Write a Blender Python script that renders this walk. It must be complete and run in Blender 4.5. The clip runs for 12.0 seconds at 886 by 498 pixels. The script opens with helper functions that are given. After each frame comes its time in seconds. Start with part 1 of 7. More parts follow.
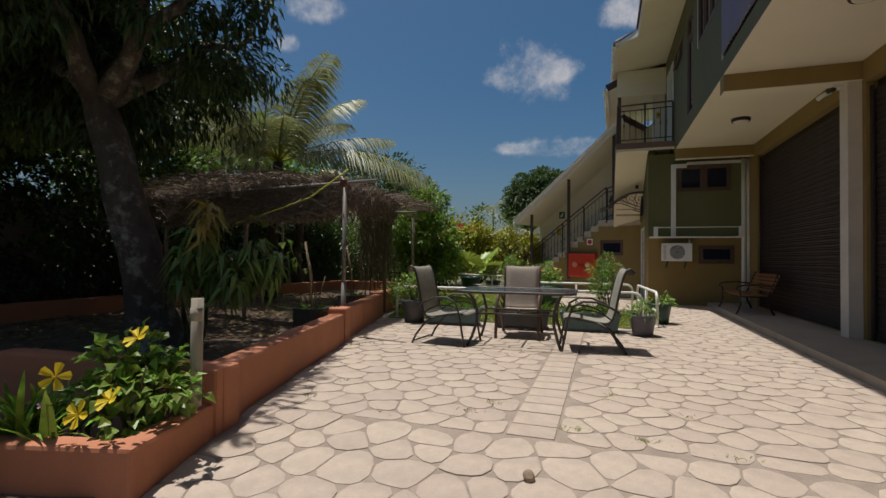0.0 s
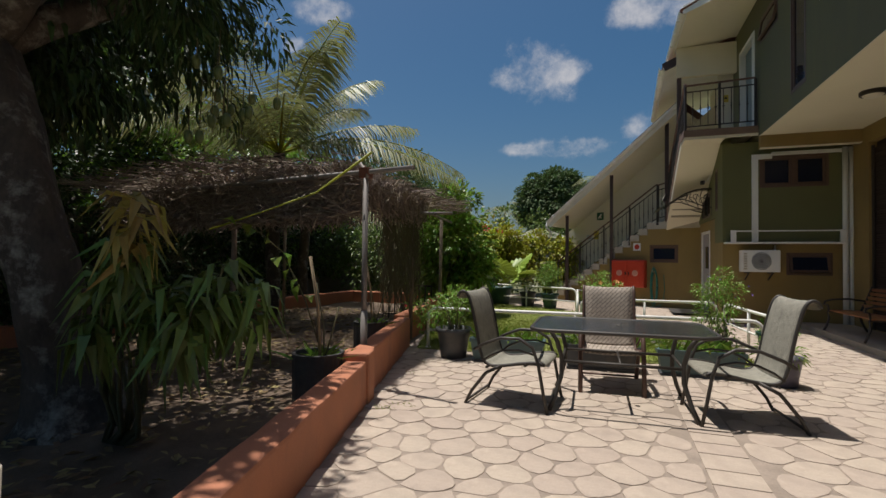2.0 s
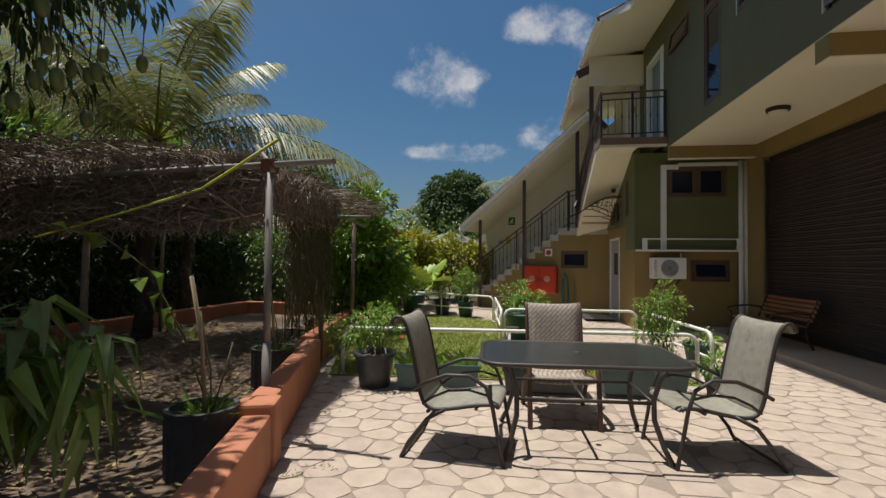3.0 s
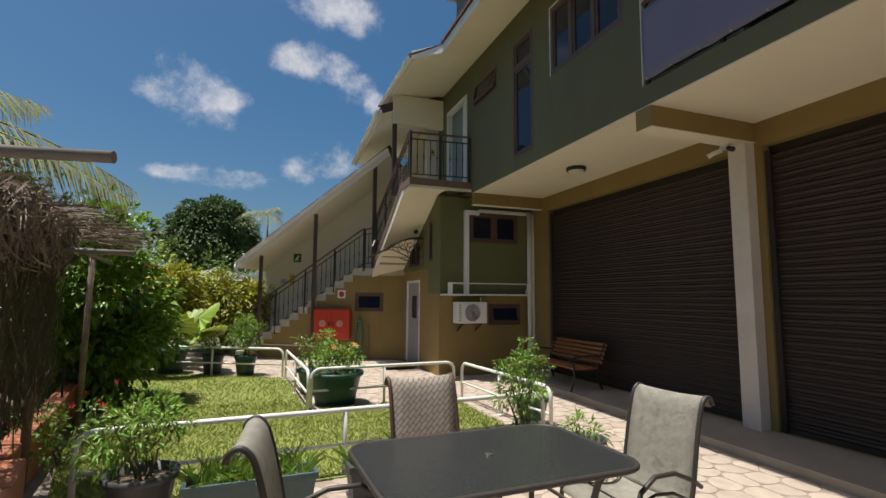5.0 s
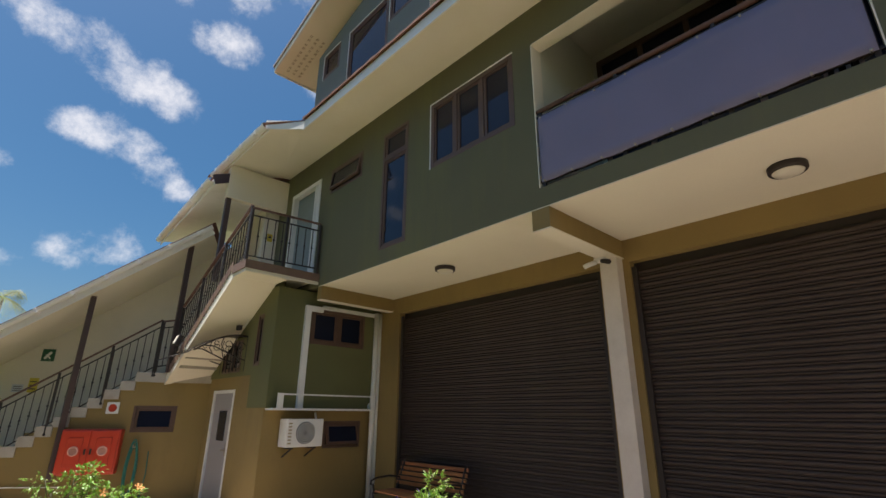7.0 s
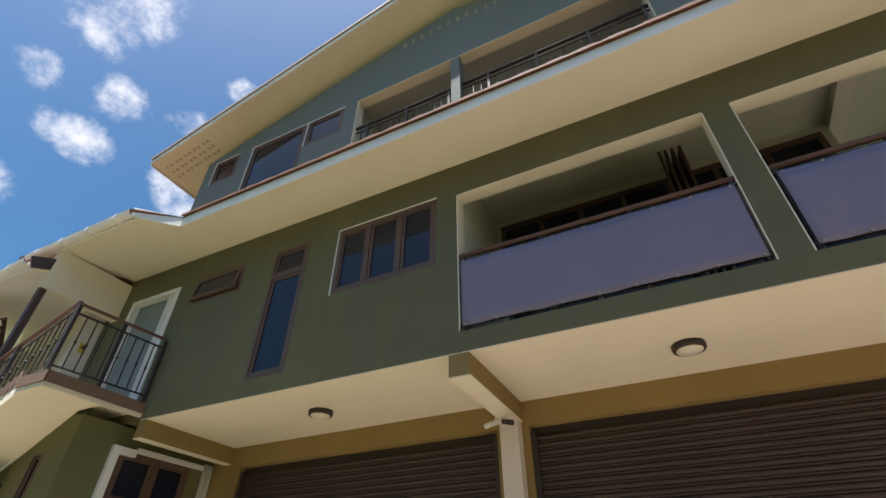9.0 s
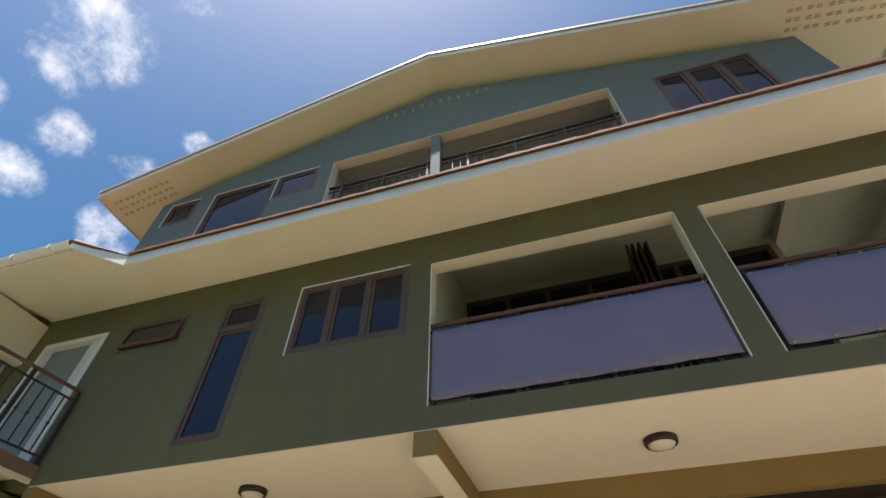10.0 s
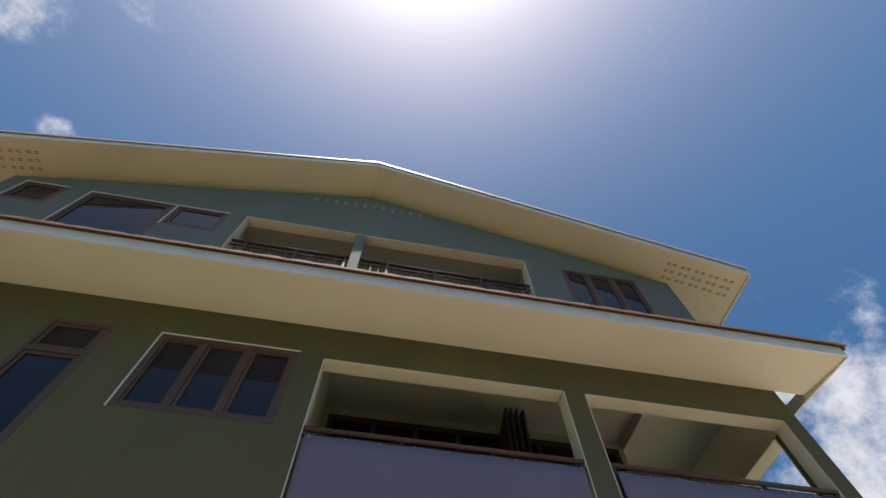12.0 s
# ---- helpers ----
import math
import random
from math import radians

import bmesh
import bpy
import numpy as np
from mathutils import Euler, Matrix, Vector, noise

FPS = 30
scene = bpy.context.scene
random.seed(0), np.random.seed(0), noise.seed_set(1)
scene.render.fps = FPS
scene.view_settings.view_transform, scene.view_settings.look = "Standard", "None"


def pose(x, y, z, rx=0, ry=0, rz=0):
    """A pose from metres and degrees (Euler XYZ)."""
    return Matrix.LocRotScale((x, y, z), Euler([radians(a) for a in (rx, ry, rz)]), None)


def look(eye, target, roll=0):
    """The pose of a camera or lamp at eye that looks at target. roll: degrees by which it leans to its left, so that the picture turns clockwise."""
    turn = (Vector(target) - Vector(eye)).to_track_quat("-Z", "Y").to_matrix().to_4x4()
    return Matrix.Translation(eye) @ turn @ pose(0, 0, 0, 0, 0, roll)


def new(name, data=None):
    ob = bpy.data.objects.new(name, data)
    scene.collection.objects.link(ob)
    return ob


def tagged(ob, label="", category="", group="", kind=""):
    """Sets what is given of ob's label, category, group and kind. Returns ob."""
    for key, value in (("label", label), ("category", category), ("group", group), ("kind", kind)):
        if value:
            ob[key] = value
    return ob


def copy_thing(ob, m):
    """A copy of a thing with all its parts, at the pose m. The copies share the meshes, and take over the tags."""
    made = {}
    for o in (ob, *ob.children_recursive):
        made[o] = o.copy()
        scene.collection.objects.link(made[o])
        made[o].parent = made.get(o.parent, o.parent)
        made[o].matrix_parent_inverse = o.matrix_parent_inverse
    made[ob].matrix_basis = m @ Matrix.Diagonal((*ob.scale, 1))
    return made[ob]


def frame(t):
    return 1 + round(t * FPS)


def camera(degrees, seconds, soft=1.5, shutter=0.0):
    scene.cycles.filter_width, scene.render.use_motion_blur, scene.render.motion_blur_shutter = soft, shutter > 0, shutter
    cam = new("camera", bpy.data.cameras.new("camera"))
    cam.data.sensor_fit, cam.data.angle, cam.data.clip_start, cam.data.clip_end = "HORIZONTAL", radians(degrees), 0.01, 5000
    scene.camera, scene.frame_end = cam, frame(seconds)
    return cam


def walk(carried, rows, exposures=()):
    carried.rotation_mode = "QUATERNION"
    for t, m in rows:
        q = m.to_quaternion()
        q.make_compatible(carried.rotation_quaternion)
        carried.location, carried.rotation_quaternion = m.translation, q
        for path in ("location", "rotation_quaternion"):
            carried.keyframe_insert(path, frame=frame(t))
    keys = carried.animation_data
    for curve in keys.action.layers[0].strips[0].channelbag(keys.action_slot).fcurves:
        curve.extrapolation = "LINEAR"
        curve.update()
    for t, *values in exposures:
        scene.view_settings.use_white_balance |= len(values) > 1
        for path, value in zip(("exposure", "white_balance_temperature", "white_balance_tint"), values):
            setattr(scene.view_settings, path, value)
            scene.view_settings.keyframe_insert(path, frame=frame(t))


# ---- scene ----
cam = camera(85.6, 12.0)
METRES, EYE, TILT, LEAN, TURN = 8.2, 1.12, 0.0, 0.0, 18.6
ROWS = [
    (0.0, 0.0, 0.0, 0.0, -0.01, 1.04, -0.57),
    (0.5, -0.0195, 0.0617, 0.0012, 1.92, 1.01, -0.61),
    (1.0, -0.0389, 0.1271, 0.0037, 2.08, 1.05, -0.61),
    (1.5, -0.0568, 0.1836, 0.0111, 2.14, 1.08, -0.58),
    (2.0, -0.0686, 0.2463, 0.0221, 0.79, 1.16, -0.57),
    (2.5, -0.0841, 0.2998, 0.0309, -2.68, 1.23, -0.56),
    (3.0, -0.096, 0.3541, 0.037, -10.9, 1.46, -0.53),
    (3.5, -0.1084, 0.4018, 0.0438, -19.25, 1.53, -0.49),
    (5.5, -0.1273, 0.5777, 0.0644, -44.57, 8.76, -0.26),
    (6.0, -0.1179, 0.621, 0.0642, -50.14, 12.13, -0.2),
    (6.5, -0.108, 0.661, 0.0644, -55.59, 15.22, -0.2),
    (7.0, -0.0958, 0.7009, 0.0641, -61.92, 18.96, -0.32),
    (9.0, -0.0635, 0.8151, 0.0657, -82.4, 37.44, -0.07),
    (9.5, -0.0531, 0.8357, 0.0652, -86.93, 42.03, -0.12),
    (10.0, -0.0428, 0.8635, 0.0665, -91.48, 46.79, -0.14),
    (10.5, -0.0339, 0.8946, 0.0666, -96.94, 50.62, -0.1),
    (11.0, -0.0182, 0.9178, 0.0641, -103.57, 54.49, 0.13),
    (11.5, -0.0063, 0.9365, 0.0651, -110.9, 58.06, 0.26),
    (12.0, 0.0021, 0.9546, 0.0668, -119.22, 61.55, 0.49),
]
walk(cam, [(t, pose(0, 0, EYE, TILT, LEAN, TURN) @ pose(METRES * x, METRES * y, METRES * z, 90 + pitch, roll, yaw)) for t, x, y, z, yaw, pitch, roll in ROWS],
     exposures=[(0.0, -0.15), (2.5, 0.05), (4.0, 0.25), (5.5, 0.45), (7.0, 0.8), (9.0, 1.18), (10.0, 1.12), (10.5, 1.05), (11.0, 0.75), (11.5, 1.02), (12.0, 0.68)])

# ---- world, sun, exposure ----
SUN_EL, SUN_AZ = radians(77), math.atan2(0.22, -0.97)
sun_dir = Vector((math.cos(SUN_EL) * math.cos(SUN_AZ), math.cos(SUN_EL) * math.sin(SUN_AZ), math.sin(SUN_EL)))
world = bpy.data.worlds.new("world")
scene.world = world
world.use_nodes = True
wn, wl = world.node_tree.nodes, world.node_tree.links
wn.clear()
w_out, w_bg = wn.new("ShaderNodeOutputWorld"), wn.new("ShaderNodeBackground")
w_sky = wn.new("ShaderNodeTexSky")
w_sky.sky_type, w_sky.sun_disc = "NISHITA", False
w_sky.sun_elevation, w_sky.sun_rotation = SUN_EL, math.pi / 2 - SUN_AZ
w_sky.air_density, w_sky.dust_density, w_sky.ozone_density = 1.0, 2.6, 3.4
w_bg.inputs[1].default_value = 0.075
w_tc = wn.new("ShaderNodeTexCoord")


def w_math(op, a, b=None):
    n = wn.new("ShaderNodeMath")
    n.operation = op
    for i, v in enumerate((a, b)):
        if v is None:
            continue
        if isinstance(v, (int, float)):
            n.inputs[i].default_value = v
        else:
            wl.new(v, n.inputs[i])
    return n.outputs[0]


# fair-weather clouds: (direction x, y, z, half width in radians)
CLOUDS = [
    (-0.138, 0.922, 0.362, 0.095, 1.7), (-0.185, 0.915, 0.354, 0.055, 1.8), (-0.085, 0.928, 0.360, 0.06, 1.8),
    (-0.105, 0.969, 0.221, 0.095, 3.4), (-0.050, 0.972, 0.224, 0.06, 2.4), (-0.170, 0.960, 0.222, 0.06, 3.6),
    (0.097, 0.960, 0.262, 0.075, 1.7), (0.060, 0.963, 0.254, 0.055, 1.8),
    (0.033, 0.897, 0.442, 0.055, 1.5), (0.072, 0.895, 0.442, 0.06, 1.5), (0.112, 0.894, 0.430, 0.06, 1.4), (0.150, 0.900, 0.405, 0.055, 1.3), (0.187, 0.904, 0.383, 0.04, 1.3),
    (-0.040, 0.828, 0.558, 0.06, 1.4), (0.002, 0.836, 0.549, 0.065, 1.4), (0.048, 0.840, 0.540, 0.07, 1.3), (0.090, 0.842, 0.531, 0.07, 1.3), (0.133, 0.842, 0.522, 0.06, 1.3),
    (0.204, 0.763, 0.614, 0.065, 1.4),
    (-0.497, 0.742, 0.451, 0.055, 1.8), (-0.551, 0.737, 0.391, 0.032, 1.8),
    (0.119, 0.654, 0.747, 0.06, 1.2), (0.098, 0.578, 0.810, 0.085, 1.2), (0.128, 0.612, 0.780, 0.06, 1.2), (0.196, 0.702, 0.685, 0.05, 1.2),
    (0.288, 0.653, 0.700, 0.042, 1.3), (0.330, 0.706, 0.626, 0.055, 1.3), (0.308, 0.565, 0.766, 0.036, 1.3), (0.097, 0.737, 0.669, 0.04, 1.2), (0.361, 0.718, 0.595, 0.05, 1.3), (0.111, 0.475, 0.873, 0.045, 1.2),
    (0.425, -0.742, 0.518, 0.2, 1.2), (0.52, -0.72, 0.46, 0.16, 1.2),
]
w_noise = wn.new("ShaderNodeTexNoise")
w_noise.inputs["Scale"].default_value, w_noise.inputs["Detail"].default_value, w_noise.inputs["Roughness"].default_value = 10.0, 12.0, 0.66
wl.new(w_tc.outputs["Generated"], w_noise.inputs["Vector"])
w_cover = None
for cx, cy, cz, wide, flat in CLOUDS:
    d = Vector((cx, cy, cz)).normalized()
    sub = wn.new("ShaderNodeVectorMath")
    sub.operation = "SUBTRACT"
    wl.new(w_tc.outputs["Generated"], sub.inputs[0])
    sub.inputs[1].default_value = d
    mul = wn.new("ShaderNodeVectorMath")
    mul.operation = "MULTIPLY"
    wl.new(sub.outputs[0], mul.inputs[0])
    mul.inputs[1].default_value = (1 / wide, 1 / wide, flat / wide)
    ln = wn.new("ShaderNodeVectorMath")
    ln.operation = "LENGTH"
    wl.new(mul.outputs[0], ln.inputs[0])
    blob = w_math("SUBTRACT", 1.0, ln.outputs["Value"])
    w_cover = blob if w_cover is None else w_math("MAXIMUM", w_cover, blob)
w_sum = w_math("ADD", w_math("MINIMUM", w_math("MULTIPLY", w_cover, 0.8), 0.4), w_math("MULTIPLY", w_math("SUBTRACT", w_noise.outputs[0], 0.49), 2.1))
w_ramp = wn.new("ShaderNodeMapRange")
w_ramp.interpolation_type = "SMOOTHSTEP"
w_ramp.inputs["From Min"].default_value, w_ramp.inputs["From Max"].default_value = 0.1, 0.88
wl.new(w_sum, w_ramp.inputs["Value"])
w_amt = w_math("MULTIPLY", w_ramp.outputs[0], 0.84)
w_mix = wn.new("ShaderNodeMix")
w_mix.data_type = "RGBA"
wl.new(w_amt, w_mix.inputs[0])
w_deep = wn.new("ShaderNodeHueSaturation")
w_deep.inputs["Hue"].default_value = 0.492
w_deep.inputs["Saturation"].default_value, w_deep.inputs["Value"].default_value = 1.36, 0.9
wl.new(w_sky.outputs[0], w_deep.inputs["Color"])
wl.new(w_deep.outputs[0], w_mix.inputs[6])
w_mix.inputs[7].default_value = (7.9, 7.7, 7.9, 1)
wl.new(w_mix.outputs[2], w_bg.inputs[0])
wl.new(w_bg.outputs[0], w_out.inputs[0])

sun = new("sun", bpy.data.lights.new("sun", "SUN"))
sun.data.energy, sun.data.angle, sun.data.color = 4.8, radians(0.53), (1.0, 0.957, 0.915)
sun.matrix_world = look((0, 0, 30), Vector((0, 0, 30)) - sun_dir)


# ---- materials ----
def material(name, base, rough=0.7, metal=0.0, vary=0.12, scale=6.0, fine=60.0, bump=0.15, spec=0.5, dirt=None, dirt_amt=0.0, piece=0.0, warp=None, stretch=(1, 1, 1), through_light=0.0):
    """A procedural surface: colour that varies at two scales, grain in the relief, and stains with a shape of their own."""
    m = bpy.data.materials.new(name)
    m.use_nodes = True
    n, l = m.node_tree.nodes, m.node_tree.links
    b = n["Principled BSDF"]
    tc, mp = n.new("ShaderNodeTexCoord"), n.new("ShaderNodeMapping")
    l.new(tc.outputs["Object"], mp.inputs[0])
    mp.inputs["Scale"].default_value = stretch
    big, small = n.new("ShaderNodeTexNoise"), n.new("ShaderNodeTexNoise")
    for t, s, d in ((big, scale, 4), (small, fine, 3)):
        t.inputs["Scale"].default_value, t.inputs["Detail"].default_value = s, d
        l.new(mp.outputs[0], t.inputs["Vector"])
    add = n.new("ShaderNodeMath")
    add.operation = "MULTIPLY_ADD"
    l.new(small.outputs[0], add.inputs[0])
    add.inputs[1].default_value = 0.5
    l.new(big.outputs[0], add.inputs[2])
    val = n.new("ShaderNodeMapRange")
    val.inputs["From Min"].default_value, val.inputs["From Max"].default_value = 0.45, 1.05
    val.inputs["To Min"].default_value, val.inputs["To Max"].default_value = 1 - vary, 1 + vary
    l.new(add.outputs[0], val.inputs["Value"])
    out = val.outputs[0]
    if piece:
        oi, ri = n.new("ShaderNodeObjectInfo"), n.new("ShaderNodeNewGeometry")
        s = n.new("ShaderNodeMath")
        s.operation = "ADD"
        l.new(oi.outputs["Random"], s.inputs[0])
        l.new(ri.outputs["Random Per Island"], s.inputs[1])
        f = n.new("ShaderNodeMath")
        f.operation = "FRACT"
        l.new(s.outputs[0], f.inputs[0])
        r = n.new("ShaderNodeMapRange")
        r.inputs["To Min"].default_value, r.inputs["To Max"].default_value = 1 - piece, 1 + piece
        l.new(f.outputs[0], r.inputs["Value"])
        mm = n.new("ShaderNodeMath")
        mm.operation = "MULTIPLY"
        l.new(out, mm.inputs[0])
        l.new(r.outputs[0], mm.inputs[1])
        out = mm.outputs[0]
    hsv = n.new("ShaderNodeHueSaturation")
    hsv.inputs["Color"].default_value = (*base, 1)
    l.new(out, hsv.inputs["Value"])
    col = hsv.outputs[0]
    if piece:
        hr = n.new("ShaderNodeMapRange")
        hr.inputs["To Min"].default_value, hr.inputs["To Max"].default_value = 0.5 - piece * 0.08, 0.5 + piece * 0.08
        l.new(f.outputs[0], hr.inputs["Value"])
        l.new(hr.outputs[0], hsv.inputs["Hue"])
    if dirt:
        dn = n.new("ShaderNodeTexNoise")
        dn.inputs["Scale"].default_value, dn.inputs["Detail"].default_value, dn.inputs["Roughness"].default_value = scale * 0.45, 7, 0.68
        dm = n.new("ShaderNodeMapping")
        l.new(tc.outputs["Object"], dm.inputs[0])
        dm.inputs["Scale"].default_value = warp or (1, 1, 1)
        dm.inputs["Location"].default_value = (3.1, 7.7, 1.3)
        l.new(dm.outputs[0], dn.inputs["Vector"])
        dr = n.new("ShaderNodeMapRange")
        dr.inputs["From Min"].default_value, dr.inputs["From Max"].default_value = 0.52, 0.72
        dr.inputs["To Max"].default_value = dirt_amt
        l.new(dn.outputs[0], dr.inputs["Value"])
        mx = n.new("ShaderNodeMix")
        mx.data_type = "RGBA"
        l.new(dr.outputs[0], mx.inputs[0])
        l.new(col, mx.inputs[6])
        mx.inputs[7].default_value = (*dirt, 1)
        col = mx.outputs[2]
    l.new(col, b.inputs["Base Color"])
    rr = n.new("ShaderNodeMapRange")
    rr.inputs["To Min"].default_value, rr.inputs["To Max"].default_value = max(0.02, rough - 0.1), min(1, rough + 0.1)
    l.new(big.outputs[0], rr.inputs["Value"])
    l.new(rr.outputs[0], b.inputs["Roughness"])
    b.inputs["Metallic"].default_value = metal
    b.inputs["Specular IOR Level"].default_value = spec
    if bump:
        bp = n.new("ShaderNodeBump")
        bp.inputs["Strength"].default_value, bp.inputs["Distance"].default_value = bump, 0.01
        l.new(add.outputs[0], bp.inputs["Height"])
        l.new(bp.outputs[0], b.inputs["Normal"])
    if through_light:
        tr, ms = n.new("ShaderNodeBsdfTranslucent"), n.new("ShaderNodeMixShader")
        l.new(col, tr.inputs["Color"])
        ms.inputs[0].default_value = through_light
        l.new(b.outputs[0], ms.inputs[1])
        l.new(tr.outputs[0], ms.inputs[2])
        l.new(ms.outputs[0], n["Material Output"].inputs[0])
    return m


GREEN = material("green_render", (0.126, 0.122, 0.068), 0.85, vary=0.10, scale=1.2, fine=120, bump=0.12, dirt=(0.175, 0.165, 0.062), dirt_amt=0.5, warp=(1, 2.4, 0.3))
OLIVE = material("olive_render", (0.135, 0.135, 0.055), 0.85, vary=0.10, scale=1.2, fine=120, bump=0.12, dirt=(0.16, 0.17, 0.06), dirt_amt=0.35, warp=(1, 2.2, 0.35))
GREY_GREEN = material("grey_green_render", (0.15, 0.175, 0.17), 0.85, vary=0.08, scale=1.0, fine=120, bump=0.1, dirt=(0.17, 0.19, 0.18), dirt_amt=0.3, warp=(1, 2, 0.4))
OCHRE = material("ochre_render", (0.262, 0.182, 0.064), 0.85, vary=0.10, scale=1.5, fine=110, bump=0.15, dirt=(0.17, 0.115, 0.05), dirt_amt=0.5, warp=(1.4, 1.4, 0.5))
CREAM = material("cream_paint", (0.77, 0.715, 0.585), 0.8, vary=0.05, scale=0.9, fine=80, bump=0.05, dirt=(0.67, 0.61, 0.44), dirt_amt=0.35)
PALE = material("pale_cream_render", (0.72, 0.67, 0.58), 0.85, vary=0.06, scale=1.2, fine=100, bump=0.08, dirt=(0.6, 0.55, 0.46), dirt_amt=0.3)
SAGE = material("sage_grey_balcony_paint", (0.63, 0.63, 0.52), 0.45, vary=0.06, scale=1.2, fine=100, bump=0.04)
GREIGE = material("warm_grey_balcony_paint", (0.5, 0.46, 0.41), 0.7, vary=0.06, scale=1.2, fine=100, bump=0.04)
WHITE = material("white_paint", (0.78, 0.77, 0.74), 0.5, vary=0.05, scale=3, fine=90, bump=0.05, dirt=(0.5, 0.47, 0.4), dirt_amt=0.3)
GUTTER_WHITE = material("white_gutter_plastic", (0.82, 0.8, 0.8), 0.4, vary=0.04, scale=3, fine=90, bump=0.03, dirt=(0.66, 0.63, 0.6), dirt_amt=0.3)
WHITE_METAL = material("white_enamelled_pipe", (0.76, 0.74, 0.68), 0.4, vary=0.07, scale=8, fine=120, bump=0.05, dirt=(0.42, 0.36, 0.27), dirt_amt=0.35)
SHUTTER = material("dark_brown_shutter_steel", (0.038, 0.023, 0.018), 0.6, metal=0.0, vary=0.14, scale=3, fine=60, bump=0.06, dirt=(0.065, 0.048, 0.038), dirt_amt=0.4, warp=(1, 1, 3))
IRON = material("dark_painted_iron", (0.032, 0.023, 0.02), 0.62, metal=0.0, vary=0.15, scale=10, fine=120, bump=0.08)
BROWN_FRAME = material("brown_aluminium", (0.105, 0.06, 0.042), 0.5, vary=0.12, scale=6, fine=80, bump=0.05)
TERRACOTTA = material("terracotta_paint", (0.45, 0.175, 0.09), 0.8, vary=0.12, scale=3, fine=90, bump=0.2, dirt=(0.24, 0.1, 0.07), dirt_amt=0.6, warp=(1.2, 1.2, 0.6))
STONE = material("sandstone_flag", (0.42, 0.342, 0.27), 0.85, vary=0.16, scale=7, fine=90, bump=0.35, dirt=(0.34, 0.265, 0.205), dirt_amt=0.55, piece=0.06)
JOINT = material("mortar_joint", (0.28, 0.225, 0.178), 0.95, vary=0.25, scale=5, fine=70, bump=0.5, dirt=(0.3, 0.24, 0.18), dirt_amt=0.7)
CONCRETE = material("worn_concrete", (0.34, 0.29, 0.23), 0.9, vary=0.14, scale=2.5, fine=70, bump=0.3, dirt=(0.22, 0.18, 0.14), dirt_amt=0.5)
SOIL = material("dry_soil", (0.135, 0.094, 0.062), 0.95, vary=0.35, scale=5, fine=60, bump=0.8, dirt=(0.21, 0.15, 0.09), dirt_amt=0.45)
EARTH = material("earth_and_grass", (0.12, 0.12, 0.05), 0.95, vary=0.3, scale=0.6, fine=30, bump=0.5)
TURF = material("lawn_turf", (0.2, 0.23, 0.05), 0.95, vary=0.25, scale=3, fine=40, bump=0.6, dirt=(0.22, 0.2, 0.07), dirt_amt=0.5)
ROOF_TILE = material("brown_roof_tile", (0.16, 0.07, 0.045), 0.75, vary=0.2, scale=5, fine=60, bump=0.25, piece=0.15)


def glass(name, tint=(0.012, 0.016, 0.032)):
    m = bpy.data.materials.new(name)
    m.use_nodes = True
    n, l = m.node_tree.nodes, m.node_tree.links
    b = n["Principled BSDF"]
    b.inputs["Base Color"].default_value = (*tint, 1)
    b.inputs["Roughness"].default_value, b.inputs["Specular IOR Level"].default_value = 0.03, 0.32
    nz, bp = n.new("ShaderNodeTexNoise"), n.new("ShaderNodeBump")
    nz.inputs["Scale"].default_value = 1.3
    bp.inputs["Strength"].default_value, bp.inputs["Distance"].default_value = 0.02, 0.02
    l.new(nz.outputs[0], bp.inputs["Height"])
    l.new(bp.outputs[0], b.inputs["Normal"])
    return m


GLASS = glass("tinted_window_glass")


# ---- building helpers ----
def box(bm, x0, y0, z0, x1, y1, z1, bevel=0.0, m=None):
    r = bmesh.ops.create_cube(bm, size=1.0)
    vs = r["verts"]
    for v in vs:
        v.co = Vector((x0 + (v.co.x + 0.5) * (x1 - x0), y0 + (v.co.y + 0.5) * (y1 - y0), z0 + (v.co.z + 0.5) * (z1 - z0)))
    if bevel:
        es = list({e for v in vs for e in v.link_edges})
        rb = bmesh.ops.bevel(bm, geom=es, offset=bevel, segments=2, affect="EDGES", profile=0.6)
        vs = list({v for f in rb["faces"] for v in f.verts} | {v for v in vs if v.is_valid})
    if m is not None:
        bmesh.ops.transform(bm, matrix=m, verts=vs)
    return vs


def bar(bm, a, b, w, h, bevel=0.0):
    """A straight bar of section w by h from a to b; w lies level."""
    a, b = Vector(a), Vector(b)
    d = b - a
    q = d.to_track_quat("Y", "Z").to_matrix().to_4x4()
    return box(bm, -w / 2, 0, -h / 2, w / 2, d.length, h / 2, bevel, Matrix.Translation(a) @ q)


